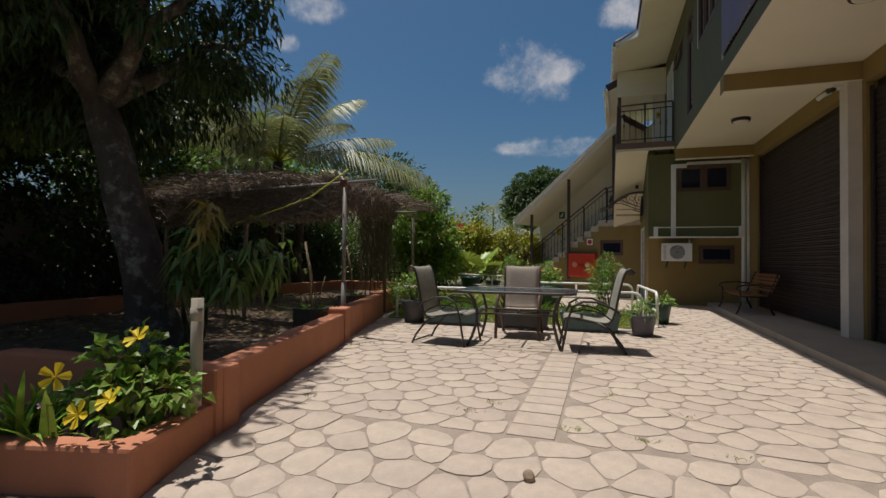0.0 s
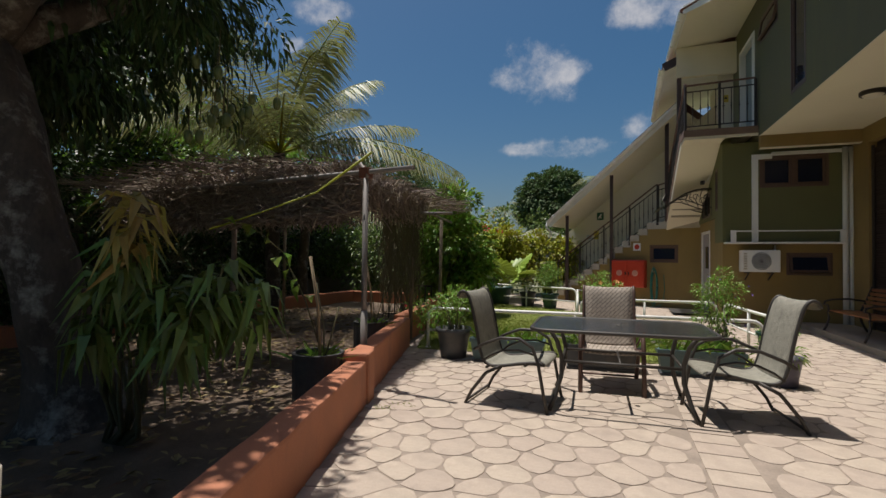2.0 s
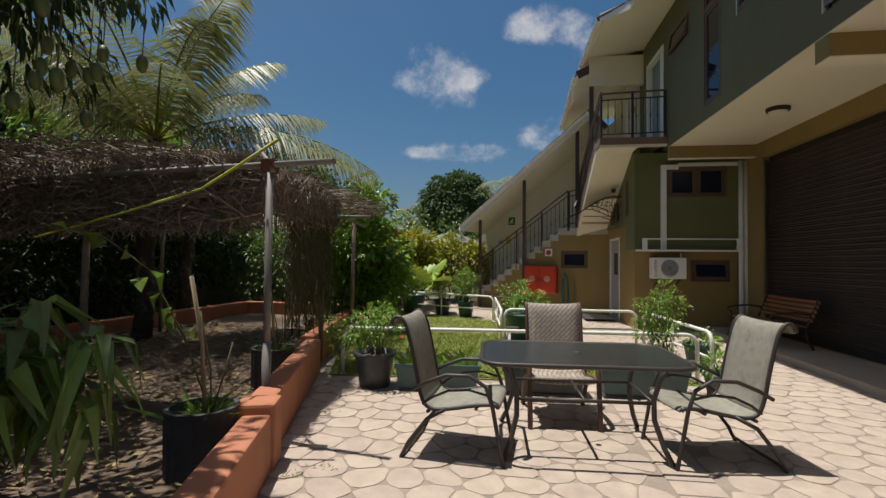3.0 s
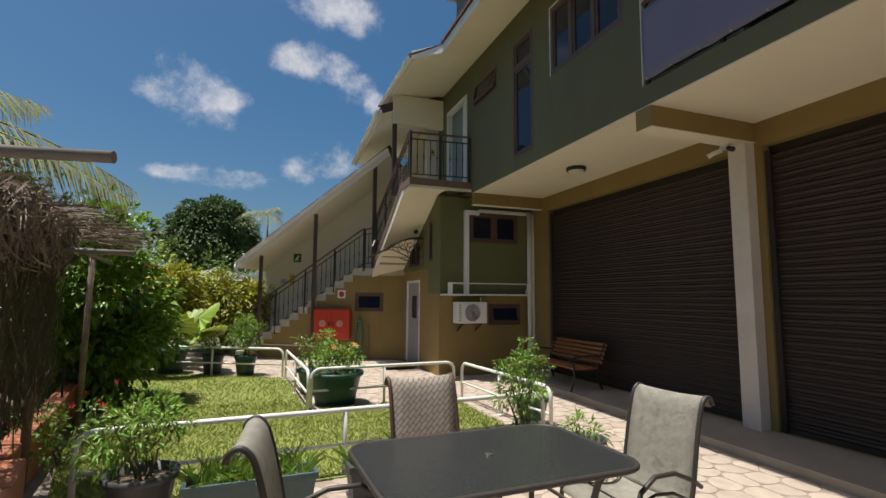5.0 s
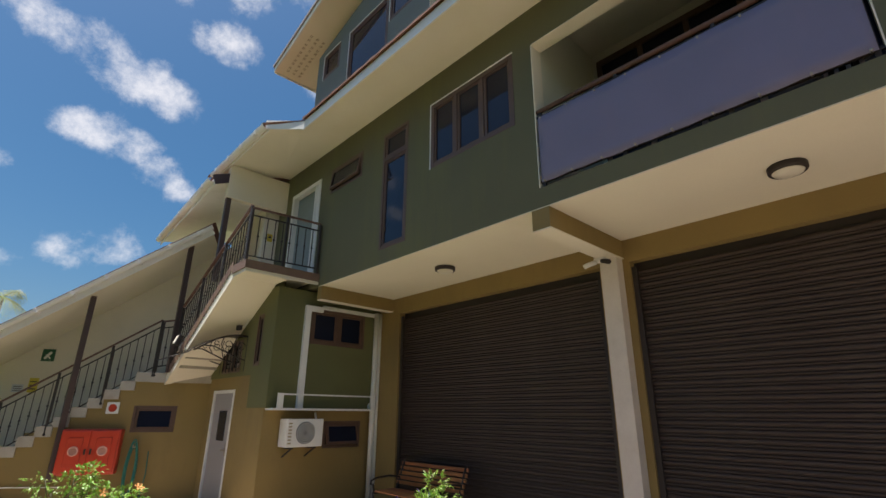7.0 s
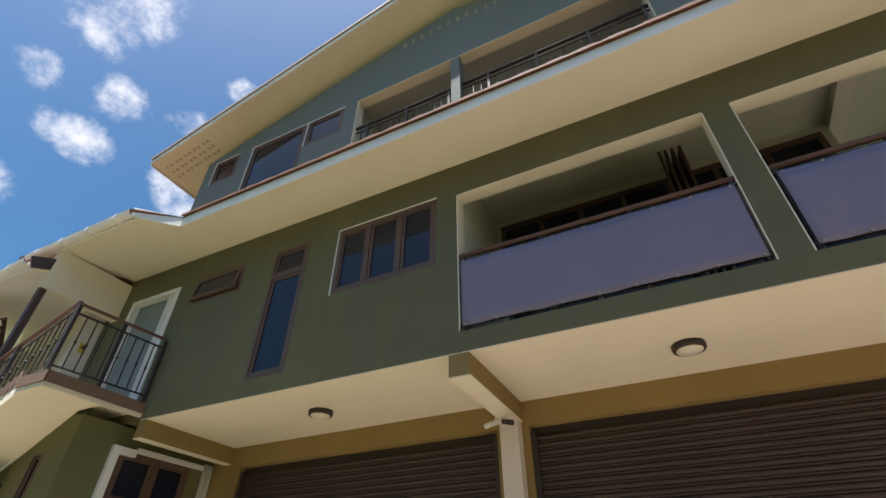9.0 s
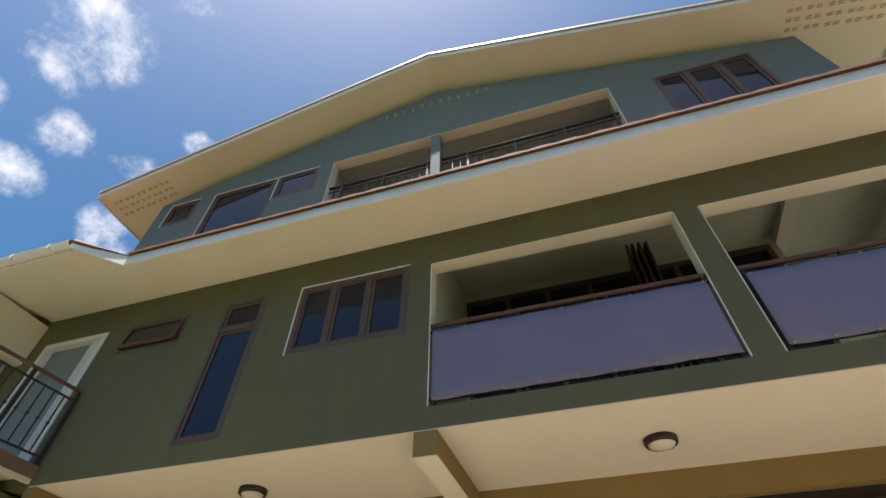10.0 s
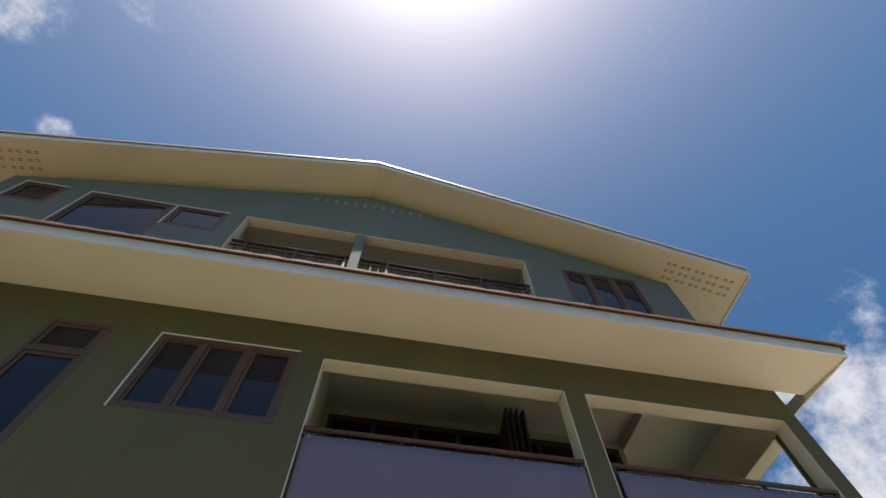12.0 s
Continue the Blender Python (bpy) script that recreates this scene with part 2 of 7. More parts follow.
def tube(bm, pts, r, sides=8, r_end=None, cap=True):
    """A round bar along points, with r shrinking to r_end."""
    pts = [Vector(p) for p in pts]
    rings, up = [], None
    for i, p in enumerate(pts):
        d = (pts[min(i + 1, len(pts) - 1)] - pts[max(i - 1, 0)]).normalized()
        if up is None:
            up = d.orthogonal().normalized()
        up = (up - d * up.dot(d)).normalized()
        side = d.cross(up)
        rr = r if r_end is None else r + (r_end - r) * i / (len(pts) - 1)
        rings.append([bm.verts.new(p + (up * math.cos(k * math.tau / sides) + side * math.sin(k * math.tau / sides)) * rr) for k in range(sides)])
    for a, b in zip(rings, rings[1:]):
        for k in range(sides):
            f = bm.faces.new((a[k], a[(k + 1) % sides], b[(k + 1) % sides], b[k]))
            f.smooth = True
    if cap:
        bm.faces.new(rings[0][::-1])
        bm.faces.new(rings[-1])


def lathe(bm, prof, sides=24, centre=(0, 0, 0)):
    """A turned shape from (radius, height) pairs."""
    rings = []
    for r, z in prof:
        rings.append([bm.verts.new((centre[0] + r * math.cos(k * math.tau / sides), centre[1] + r * math.sin(k * math.tau / sides), centre[2] + z)) for k in range(sides)])
    for a, b in zip(rings, rings[1:]):
        for k in range(sides):
            bm.faces.new((a[k], a[(k + 1) % sides], b[(k + 1) % sides], b[k])).smooth = True
    bm.faces.new(rings[0][::-1])
    bm.faces.new(rings[-1])


def prism(bm, poly, z0, z1):
    lo = [bm.verts.new((x, y, z0)) for x, y in poly]
    hi = [bm.verts.new((x, y, z1)) for x, y in poly]
    bm.faces.new(hi)
    bm.faces.new(lo[::-1])
    for i in range(len(poly)):
        j = (i + 1) % len(poly)
        bm.faces.new((lo[i], lo[j], hi[j], hi[i]))


def slab(bm, quad, thick):
    """A plate of four or more corners, thickened downwards along its normal."""
    q = [Vector(p) for p in quad]
    nrm = (q[1] - q[0]).cross(q[2] - q[0]).normalized()
    a = [bm.verts.new(p) for p in q]
    b = [bm.verts.new(p - nrm * thick) for p in q]
    bm.faces.new(a)
    bm.faces.new(b[::-1])
    for i in range(len(q)):
        j = (i + 1) % len(q)
        bm.faces.new((a[i], b[i], b[j], a[j]))


def done(bm, name, mat):
    bmesh.ops.recalc_face_normals(bm, faces=bm.faces)
    me = bpy.data.meshes.new(name)
    bm.to_mesh(me)
    bm.free()
    for x in (mat if isinstance(mat, (list, tuple)) else [mat]):
        me.materials.append(x)
    return me


def part(name, bm, mat, parent, label=""):
    ob = new(name, done(bm, name, mat))
    ob.parent = parent
    return tagged(ob, label)


def solid(name, bm, mat, label, category, kind="", group=""):
    return tagged(new(name, done(bm, name, mat)), label, category, group, kind)


def thing(name, m, label, category, group="", kind=""):
    ob = new(name)
    ob.empty_display_size = 0.1
    ob.matrix_basis = m
    return tagged(ob, label, category, group, kind)


def B():
    return bmesh.new()


def wall_x(bm, x0, x1, y0, y1, z0, z1, holes=()):
    """A wall of thickness x0..x1 with holes (y0, y1, z0, z1) cut through."""
    ys = sorted({y0, y1, *[h[0] for h in holes], *[h[1] for h in holes]})
    zs = sorted({z0, z1, *[h[2] for h in holes], *[h[3] for h in holes]})
    for a, b in zip(ys, ys[1:]):
        for c, d in zip(zs, zs[1:]):
            if any(h[0] <= a and b <= h[1] and h[2] <= c and d <= h[3] for h in holes):
                continue
            box(bm, x0, a, c, x1, b, d)
    bmesh.ops.remove_doubles(bm, verts=bm.verts, dist=0.0005)
    bm.verts.index_update()
    seen = {}
    for f in bm.faces:
        seen.setdefault(frozenset(v.index for v in f.verts), []).append(f)
    bmesh.ops.delete(bm, geom=[f for fs in seen.values() if len(fs) > 1 for f in fs], context="FACES_ONLY")


G = -0.03  # level of the paved yard
XF, XW, X3, XE = 1.67, 3.35, 1.8, 0.8  # upper front, shutter wall, third-floor wall, eave

# ---- ground ----
bm = B()
RIDGE = 3.1


def ground_z(x, y):
    return G if y > RIDGE else G - 0.1 * (RIDGE - max(y, -2.5))


ys = [-400, -2.5, RIDGE, 400]
for a, b in zip(ys, ys[1:]):
    za, zb = ground_z(0, a) - 0.06, ground_z(0, b) - 0.06
    bm.faces.new([bm.verts.new(p) for p in ((-400, a, za), (400, a, za), (400, b, zb), (-400, b, zb))])
bmesh.ops.remove_doubles(bm, verts=bm.verts, dist=0.001)
solid("ground", bm, EARTH, "dry earth with patchy grass around the yard", "ground", "structure")

# ---- main building ----
bm = B()
wall_x(bm, XF, XF + 0.2, 1.7, 15.6, 3.88, 6.9, [(13.36, 14.6, 4.1, 6.2), (11.88, 12.98, 5.72, 6.24), (10.56, 11.24, 4.12, 6.25), (8.39, 10.0, 5.12, 6.23), (5.03, 8.09, 4.12, 6.18), (1.96, 4.76, 4.12, 6.18)])
solid("wall_upper_floor", bm, GREEN, "dark green rendered wall of the first floor", "wall", "structure")
bm = B()
wall_x(bm, XW, XW + 0.25, -3.0, 13.6, G - 0.4, 4.0, [(8.34, 12.77, 0.07, 3.56), (3.4, 7.91, 0.07, 3.56)])
solid("wall_ground_floor", bm, OCHRE, "ochre rendered wall around the roller shutters", "wall", "structure")
bm = B()
box(bm, XF + 0.004, -3, 3.868, XW - 0.002, 13.1, 3.879)
solid("ceiling_arcade", bm, CREAM, "cream painted soffit over the arcade", "ceiling", "structure")
bm = B()
prism(bm, [(2.25, -3), (XW, -3), (XW, 13.5), (2.45, 13.5)], G - 0.4, 0.07)
solid("floor_arcade", bm, CONCRETE, "worn concrete arcade floor raised one step", "floor", "structure")
for y0, y1 in ((7.98, 8.22), (12.98, 13.12), (3.1, 3.3)):
    bm = B()
    box(bm, XF + 0.002, y0, 3.62, XW - 0.002, y1, 3.867)
    solid("trim_beam", bm, OCHRE, "ochre beam under the overhanging upper floor", "beam", "structure")
    bm = B()
    box(bm, XF + 0.004, y0 - 0.003, 3.608, XW - 0.004, y1 + 0.003, 3.619)
    solid("trim_beam_underside", bm, CREAM, "cream painted underside of the beam", "trim", "structure")


def wall_at(bm, m, length, z0, z1, thick, holes=()):
    """A wall along local X, inwards along local Y, with holes (x0, x1, z0, z1)."""
    wall_x(bm, 0, thick, 0, length, z0, z1, holes)
    for v in bm.verts:
        v.co = m @ Vector((v.co.y, v.co.x, v.co.z))
    bmesh.ops.reverse_faces(bm, faces=bm.faces)


bm = B()
wall_at(bm, pose(1.1, 13.55, 0), 2.25, G - 0.1, 1.72, 0.2, [(1.17, 1.97, 1.03, 1.5)])
solid("wall_bay_base", bm, OCHRE, "ochre rendered wall under the green bay", "wall", "structure")
bm = B()
wall_at(bm, pose(1.1, 16.55, 0, 0, 0, -90), 2.8, G - 0.1, 2.3, 0.2, [(0.5, 1.62, G, 2.06)])
solid("wall_door_side", bm, OCHRE, "ochre rendered wall around the grey door", "wall", "structure")
bm = B()
wall_at(bm, pose(1.08, 13.45, 0), 2.27, 1.72, 3.84, 0.2, [(0.69, 1.9, 2.86, 3.53)])
wall_b = B()
wall_at(wall_b, pose(1.08, 16.55, 0, 0, 0, -90), 2.9, 2.302, 4.0, 0.2, [(2.35, 2.6, 2.45, 3.4), (0.8, 1.75, 2.38, 3.0)])
me_b = bpy.data.meshes.new("tmp")
wall_b.to_mesh(me_b)
wall_b.free()
bm.from_mesh(me_b)
box(bm, 1.08, 13.65, 1.72, 1.099, 14.25, 2.302)
solid("wall_green_bay", bm, OLIVE, "green rendered bay above the air conditioner", "wall", "structure")
bm = B()
box(bm, 1.3, 16.4, G - 0.1, 6, 16.6, 3.9)
box(bm, XW + 0.25, -3, G - 0.4, 8, -2.8, 3.9)
box(bm, 7.9, -3, G - 0.4, 8.1, 16.6, 10)
box(bm, XF + 0.2, 15.4, 3.9, 8, 15.6, 6.9)
box(bm, XF + 0.25, 1.9, 7.1, 8, 15.4, 7.19)
box(bm, 3.6, 1.9, 9.9, 8, 15.4, 10.0)
solid("wall_hidden_sides", bm, OCHRE, "plain rendered rear and side walls of the house", "wall", "structure")
# eave and roofs
bm = B()
slab(bm, [(XE, 1.2, 6.62), (XE, 12.56, 6.62), (XF, 12.9, 6.76), (XF, 1.2, 6.76)], 0.03)
slab(bm, [(XE, 12.56, 6.62), (0.27, 13.05, 6.62), (0.27, 15.9, 6.62), (XF, 15.9, 6.76), (XF, 12.9, 6.76)], 0.03)
solid("ceiling_eave", bm, CREAM, "cream boarded soffit under the eave", "soffit", "structure")
bm = B()
bar(bm, (XE - 0.012, 1.2, 6.7), (XE - 0.012, 12.56, 6.7), 0.025, 0.18)
bar(bm, (XE, 12.56, 6.7), (0.27, 13.05, 6.7), 0.025, 0.18)
bar(bm, (XE, 1.2, 6.7), (3, 1.2, 6.9), 0.025, 0.18)
solid("trim_fascia", bm, WHITE, "white painted fascia board along the eave", "fascia", "structure")
bm = B()
slab(bm, [(XE - 0.03, 1.1, 6.8), (1.81, 1.1, 7.55), (1.81, 12.9, 7.55), (XE - 0.03, 12.56, 6.8)], 0.04)
slab(bm, [(0.2, 13.05, 6.72), (XE - 0.03, 12.56, 6.8), (1.81, 12.9, 7.55), (1.81, 16, 7.55), (0.2, 16, 6.72)], 0.04)
solid("roof_skirt", bm, ROOF_TILE, "brown tiled skirt roof above the first floor", "roof", "structure")
# third floor gable
bm = B()
APEX, LEFT, RIGHT = (8.13, 11.6), (14.35, 9.92), (1.95, 9.75)
holes3 = [(4.93, 10.24, 8.3, 9.78)]
W3 = [(13.35, 14.05, 9.1, 9.78), (11.5, 12.95, 8.3, 9.76), (10.55, 11.45, 9.05, 9.76), (2.7, 4.22, 8.4, 9.68)]
wall_x(bm, X3, X3 + 0.2, RIGHT[0], LEFT[0], 7.2, 9.78, holes3 + W3)
v = [(X3, RIGHT[0], 9.78), (X3, LEFT[0], 9.78), (X3, LEFT[0], LEFT[1]), (X3, APEX[0], APEX[1]), (X3, RIGHT[0], RIGHT[1] + 0.03)]
slab(bm, [(p[0], p[1], p[2]) for p in v], -0.2)
box(bm, X3 + 0.2, 14.15, 7.2, 8, 14.349, 9.75)
box(bm, X3 + 0.2, 1.951, 7.2, 8, 2.15, 9.6)
solid("wall_third_floor", bm, GREY_GREEN, "grey-green rendered gable wall of the top floor", "wall", "structure")
bm = B()
RA, RL, RR = (1.2, 8.13, 12.12), (1.2, 15.55, 10.03), (1.2, 0.6, 9.7)
for e in (RL, RR):
    q = [RA, e, (9, e[1], e[2]), (9, RA[1], RA[2])]
    slab(bm, q if e is RL else q[::-1], 0.06)
solid("roof_top", bm, ROOF_TILE, "low pitched brown roof over the gable", "roof", "structure")
bm = B()
for e in (RL, RR):
    bar(bm, Vector(RA) + Vector((-0.035, 0, 0.0)), Vector(e) + Vector((-0.035, 0, 0.0)), 0.06, 0.07)
solid("trim_gable_edge", bm, material("mauve_grey_metal_edge", (0.3, 0.265, 0.27), 0.5, vary=0.1), "mauve-grey metal capping along the gable roof edge", "trim", "structure")
bm = B()
box(bm, -11.6, -6, -0.3, -11.4, 17.2, 2.3)
box(bm, -11.4, 17.0, -0.3, -6.2, 17.2, 2.0)
solid("wall_boundary", bm, CONCRETE, "plain rendered boundary wall behind the hedge", "wall", "structure")

# near-black colour that stands for unlit rooms behind openings
DARK_SHEET = material("dark_room_sheet", (0.03, 0.028, 0.027), 0.9, vary=0.2, fine=300)

# ---- openings and fittings of the main building ----
def window(m, w, h, panes, frame_w=0.055, label="brown aluminium window with dark tinted glass", group="", tilt=0.0, lit_edge=False):
    """panes: (x0, x1, z0, z1) inside the frame. Local X along the wall, Y inwards, Z up."""
    root = thing("window_frame", m, label, "window", group, "structure")
    root.name = "window_1"
    bm = B()
    box(bm, 0, -0.025, 0, frame_w, 0.09, h, 0.004)
    box(bm, w - frame_w, -0.025, 0, w, 0.09, h, 0.004)
    box(bm, frame_w, -0.024, 0, w - frame_w, 0.09, frame_w, 0.004)
    box(bm, frame_w, -0.024, h - frame_w, w - frame_w, 0.09, h, 0.004)
    for a, b in zip(panes, panes[1:]):
        if b[0] > a[0]:
            box(bm, a[1], -0.023, frame_w, b[0], 0.085, h - frame_w, 0.003)
        else:
            lo, hi = sorted((a, b), key=lambda p: p[2])
            box(bm, frame_w, -0.023, lo[3], w - frame_w, 0.085, hi[2], 0.003)
    part("frame", bm, BROWN_FRAME, root)
    # white strips on two sides paint the bright, lit edge of the plaster reveal
    if lit_edge:
        bm = B()
        box(bm, -0.022, -0.03, -0.01, -0.002, 0.02, h + 0.022, 0.003)
        box(bm, -0.002, -0.03, h + 0.002, w + 0.01, 0.02, h + 0.022, 0.003)
        part("lit_reveal_strip", bm, WHITE, root, "white strip at left and top standing for the lit plaster reveal")
    for x0, x1, z0, z1 in panes:
        sash = B()
        s = 0.045
        box(sash, x0, -0.008, z0, x0 + s, 0.04, z1, 0.003)
        box(sash, x1 - s, -0.008, z0, x1, 0.04, z1, 0.003)
        box(sash, x0 + s, -0.007, z0, x1 - s, 0.04, z0 + s, 0.003)
        box(sash, x0 + s, -0.007, z1 - s, x1 - s, 0.04, z1, 0.003)
        so = part("sash", sash, BROWN_FRAME, root)
        g = B()
        box(g, x0 + s - 0.005, 0.012, z0 + s - 0.005, x1 - s + 0.005, 0.02, z1 - s + 0.005)
        part("pane", g, GLASS, so)
        if tilt:
            so.matrix_basis = Matrix.Translation((0, 0, z1)) @ Matrix.Rotation(radians(-tilt), 4, "X") @ Matrix.Translation((0, -0.02, -z1))
            # dark sheet closes the opening, room shade put into its colour
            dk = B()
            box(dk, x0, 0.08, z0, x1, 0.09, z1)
            part("dark_backing", dk, DARK_SHEET, root)
    return root


RM = lambda y, z: pose(XF + 0.02, y, z, 0, 0, -90)
f = 0.055
window(RM(10.0, 5.12), 1.61, 1.11, [(f, 0.5, f, 1.055), (0.56, 1.02, f, 1.055), (1.08, 1.555, f, 1.055)], frame_w=0.07, lit_edge=True)
window(RM(11.24, 4.12), 0.68, 2.13, [(f, 0.625, f, 1.6), (f, 0.625, 1.67, 2.075)])
window(RM(12.98, 5.72), 1.1, 0.52, [(f, 1.045, f, 0.465)], tilt=9, label="brown awning window tilted open")
RM3 = lambda y, z: pose(X3 + 0.02, y, z, 0, 0, -90)
window(RM3(14.05, 9.1), 0.7, 0.68, [(f, 0.645, f, 0.625)], lit_edge=True)
window(RM3(12.95, 8.3), 1.45, 1.46, [(f, 1.395, f, 1.405)], lit_edge=True)
window(RM3(11.45, 9.05), 0.9, 0.71, [(f, 0.845, f, 0.655)], lit_edge=True)
window(RM3(4.22, 8.4), 1.52, 1.28, [(f, 0.47, f, 1.225), (0.53, 0.98, f, 1.225), (1.04, 1.465, f, 1.225)])
window(pose(1.77, 13.47, 2.86), 1.21, 0.67, [(f, 0.57, f, 0.615), (0.64, 1.155, f, 0.615)], label="brown two-pane window in the green bay")
window(pose(2.27, 13.57, 1.03), 0.8, 0.47, [(f, 0.745, f, 0.415)], tilt=14, label="small brown awning window tilted open")
window(pose(1.1, 14.2, 2.45, 0, 0, -90), 0.25, 0.95, [(0.04, 0.21, 0.04, 0.91)], frame_w=0.04, label="narrow dark slot window in the bay side")

WOOD_RAIL = material("brown_painted_rail", (0.13, 0.06, 0.04), 0.45, vary=0.15, scale=4, fine=60, bump=0.1)

# upper rooms behind the loggias; the corner terrace runs deeper and is open to the side
TERR, BACK, HIGH = 3.35, 3.35, 6.98
bm = B()
box(bm, XF + 0.2, 1.9, 3.9, 5.2, 13.0, 4.1)
solid("floor_loggia", bm, CONCRETE, "concrete floor of the upper balcony", "floor", "structure")
bm = B()
box(bm, XF + 0.2, 1.9, HIGH, 5.2, 8.3, HIGH + 0.1)
solid("ceiling_loggia", bm, SAGE, "sage grey painted ceiling of the balcony", "ceiling", "structure")
bm = B()
box(bm, XF + 0.201, TERR - 0.2, 6.84, 5.0, TERR, HIGH - 0.002)
solid("trim_terrace_beam", bm, PALE, "pale beam across the terrace ceiling", "beam", "structure")
bm = B()
wall_x(bm, BACK, BACK + 0.2, TERR, 8.1, 4.1, HIGH, [(TERR + 0.1, 8.03, 4.1, 6.83)])
wall_x(bm, XF + 0.201, BACK + 0.2, 8.1, 8.3, 4.1, HIGH)
box(bm, BACK + 0.2, TERR, 4.1, 5.2, TERR + 0.2, HIGH)
box(bm, 5.0, 1.9, 4.1, 5.2, TERR, HIGH)
solid("wall_loggia", bm, SAGE, "sage grey wall at the back of the balcony", "wall", "structure")
bm = B()
wall_at(bm, pose(XF + 0.2, 1.7, 0), 8 - XF - 0.2, 3.88, 7.1, 0.2, [(0.12, 3.0, 4.12, 6.18)])
solid("wall_corner_side", bm, GREEN, "dark green side wall with an open terrace bay", "wall", "structure")
bm = B()
box(bm, XF + 0.32, 1.69, 6.164, XF + 3.2, 1.91, 6.178)
box(bm, XF + 0.322, 1.69, 4.124, XF + 0.334, 1.91, 6.164)
box(bm, XF + 0.21, 1.902, 6.18, 4.99, 1.912, HIGH - 0.004)
solid("trim_side_reveal", bm, CREAM, "cream painted reveal of the side opening", "trim", "structure")
root = thing("balcony_railing", Matrix.Identity(4), "brown handrail across the side of the corner terrace", "railing")
bm = B()
tube(bm, [(XF + 0.34, 1.8, 5.15), (XF + 3.18, 1.8, 5.15)], 0.032, 10)
part("handrail", bm, WOOD_RAIL, root)
for k in range(8):
    bm = B()
    x = XF + 0.5 + k * 0.36
    box(bm, x - 0.012, 1.788, 4.12, x + 0.012, 1.812, 5.12)
    part("baluster", bm, IRON, root)
root = thing("door_2", pose(BACK, 0, 4.1), "dark folding door frames of the balcony", "door", kind="structure")
bm = B()
box(bm, -0.02, TERR + 0.1, 2.64, 0.06, 8.03, 2.73, 0.004)
part("door_frame", bm, BROWN_FRAME, root)
for k in range(8):
    bm = B()
    y = TERR + 0.1 + k * (8.03 - TERR - 0.17) / 7
    box(bm, -0.02, y, 0, 0.06, y + 0.07, 2.64, 0.004)
    part("mullion", bm, BROWN_FRAME, root)
    if k < 7:
        bm = B()
        box(bm, 0.015, y + 0.07, 0.1, 0.025, y + (8.03 - TERR - 0.17) / 7, 2.64)
        part("pane", bm, GLASS, root)
root = thing("folding_door", pose(BACK, 5.2, 4.11), "dark brown folding door leaves stacked open", "door")
for y, lean in ((0.05, -0.05), (0.1, 0.0), (0.15, 0.04), (0.2, 0.07)):
    bm = B()
    slab(bm, [(-0.03, y, 0), (-0.62, y + lean, 0), (-0.62, y + lean, 2.7), (-0.03, y, 2.7)], 0.035)
    part("door_leaf", bm, BROWN_FRAME, root)
# near-black sheet added behind the doors in place of the room's shade
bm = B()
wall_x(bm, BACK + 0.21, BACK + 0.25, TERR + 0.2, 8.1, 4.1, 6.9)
solid("wall_room_dark", bm, DARK_SHEET, "near-black sheet standing for the unlit room behind the balcony doors", "curtain", "structure")

BANNER = material("grey_violet_shade_cloth", (0.19, 0.18, 0.28), 0.75, vary=0.08, scale=1.5, fine=200, bump=0.15, dirt=(0.25, 0.2, 0.27), dirt_amt=0.35, warp=(1, 1.5, 1))
BRASS = material("dull_metal_eyelet", (0.35, 0.31, 0.25), 0.35, metal=0.9, vary=0.1)


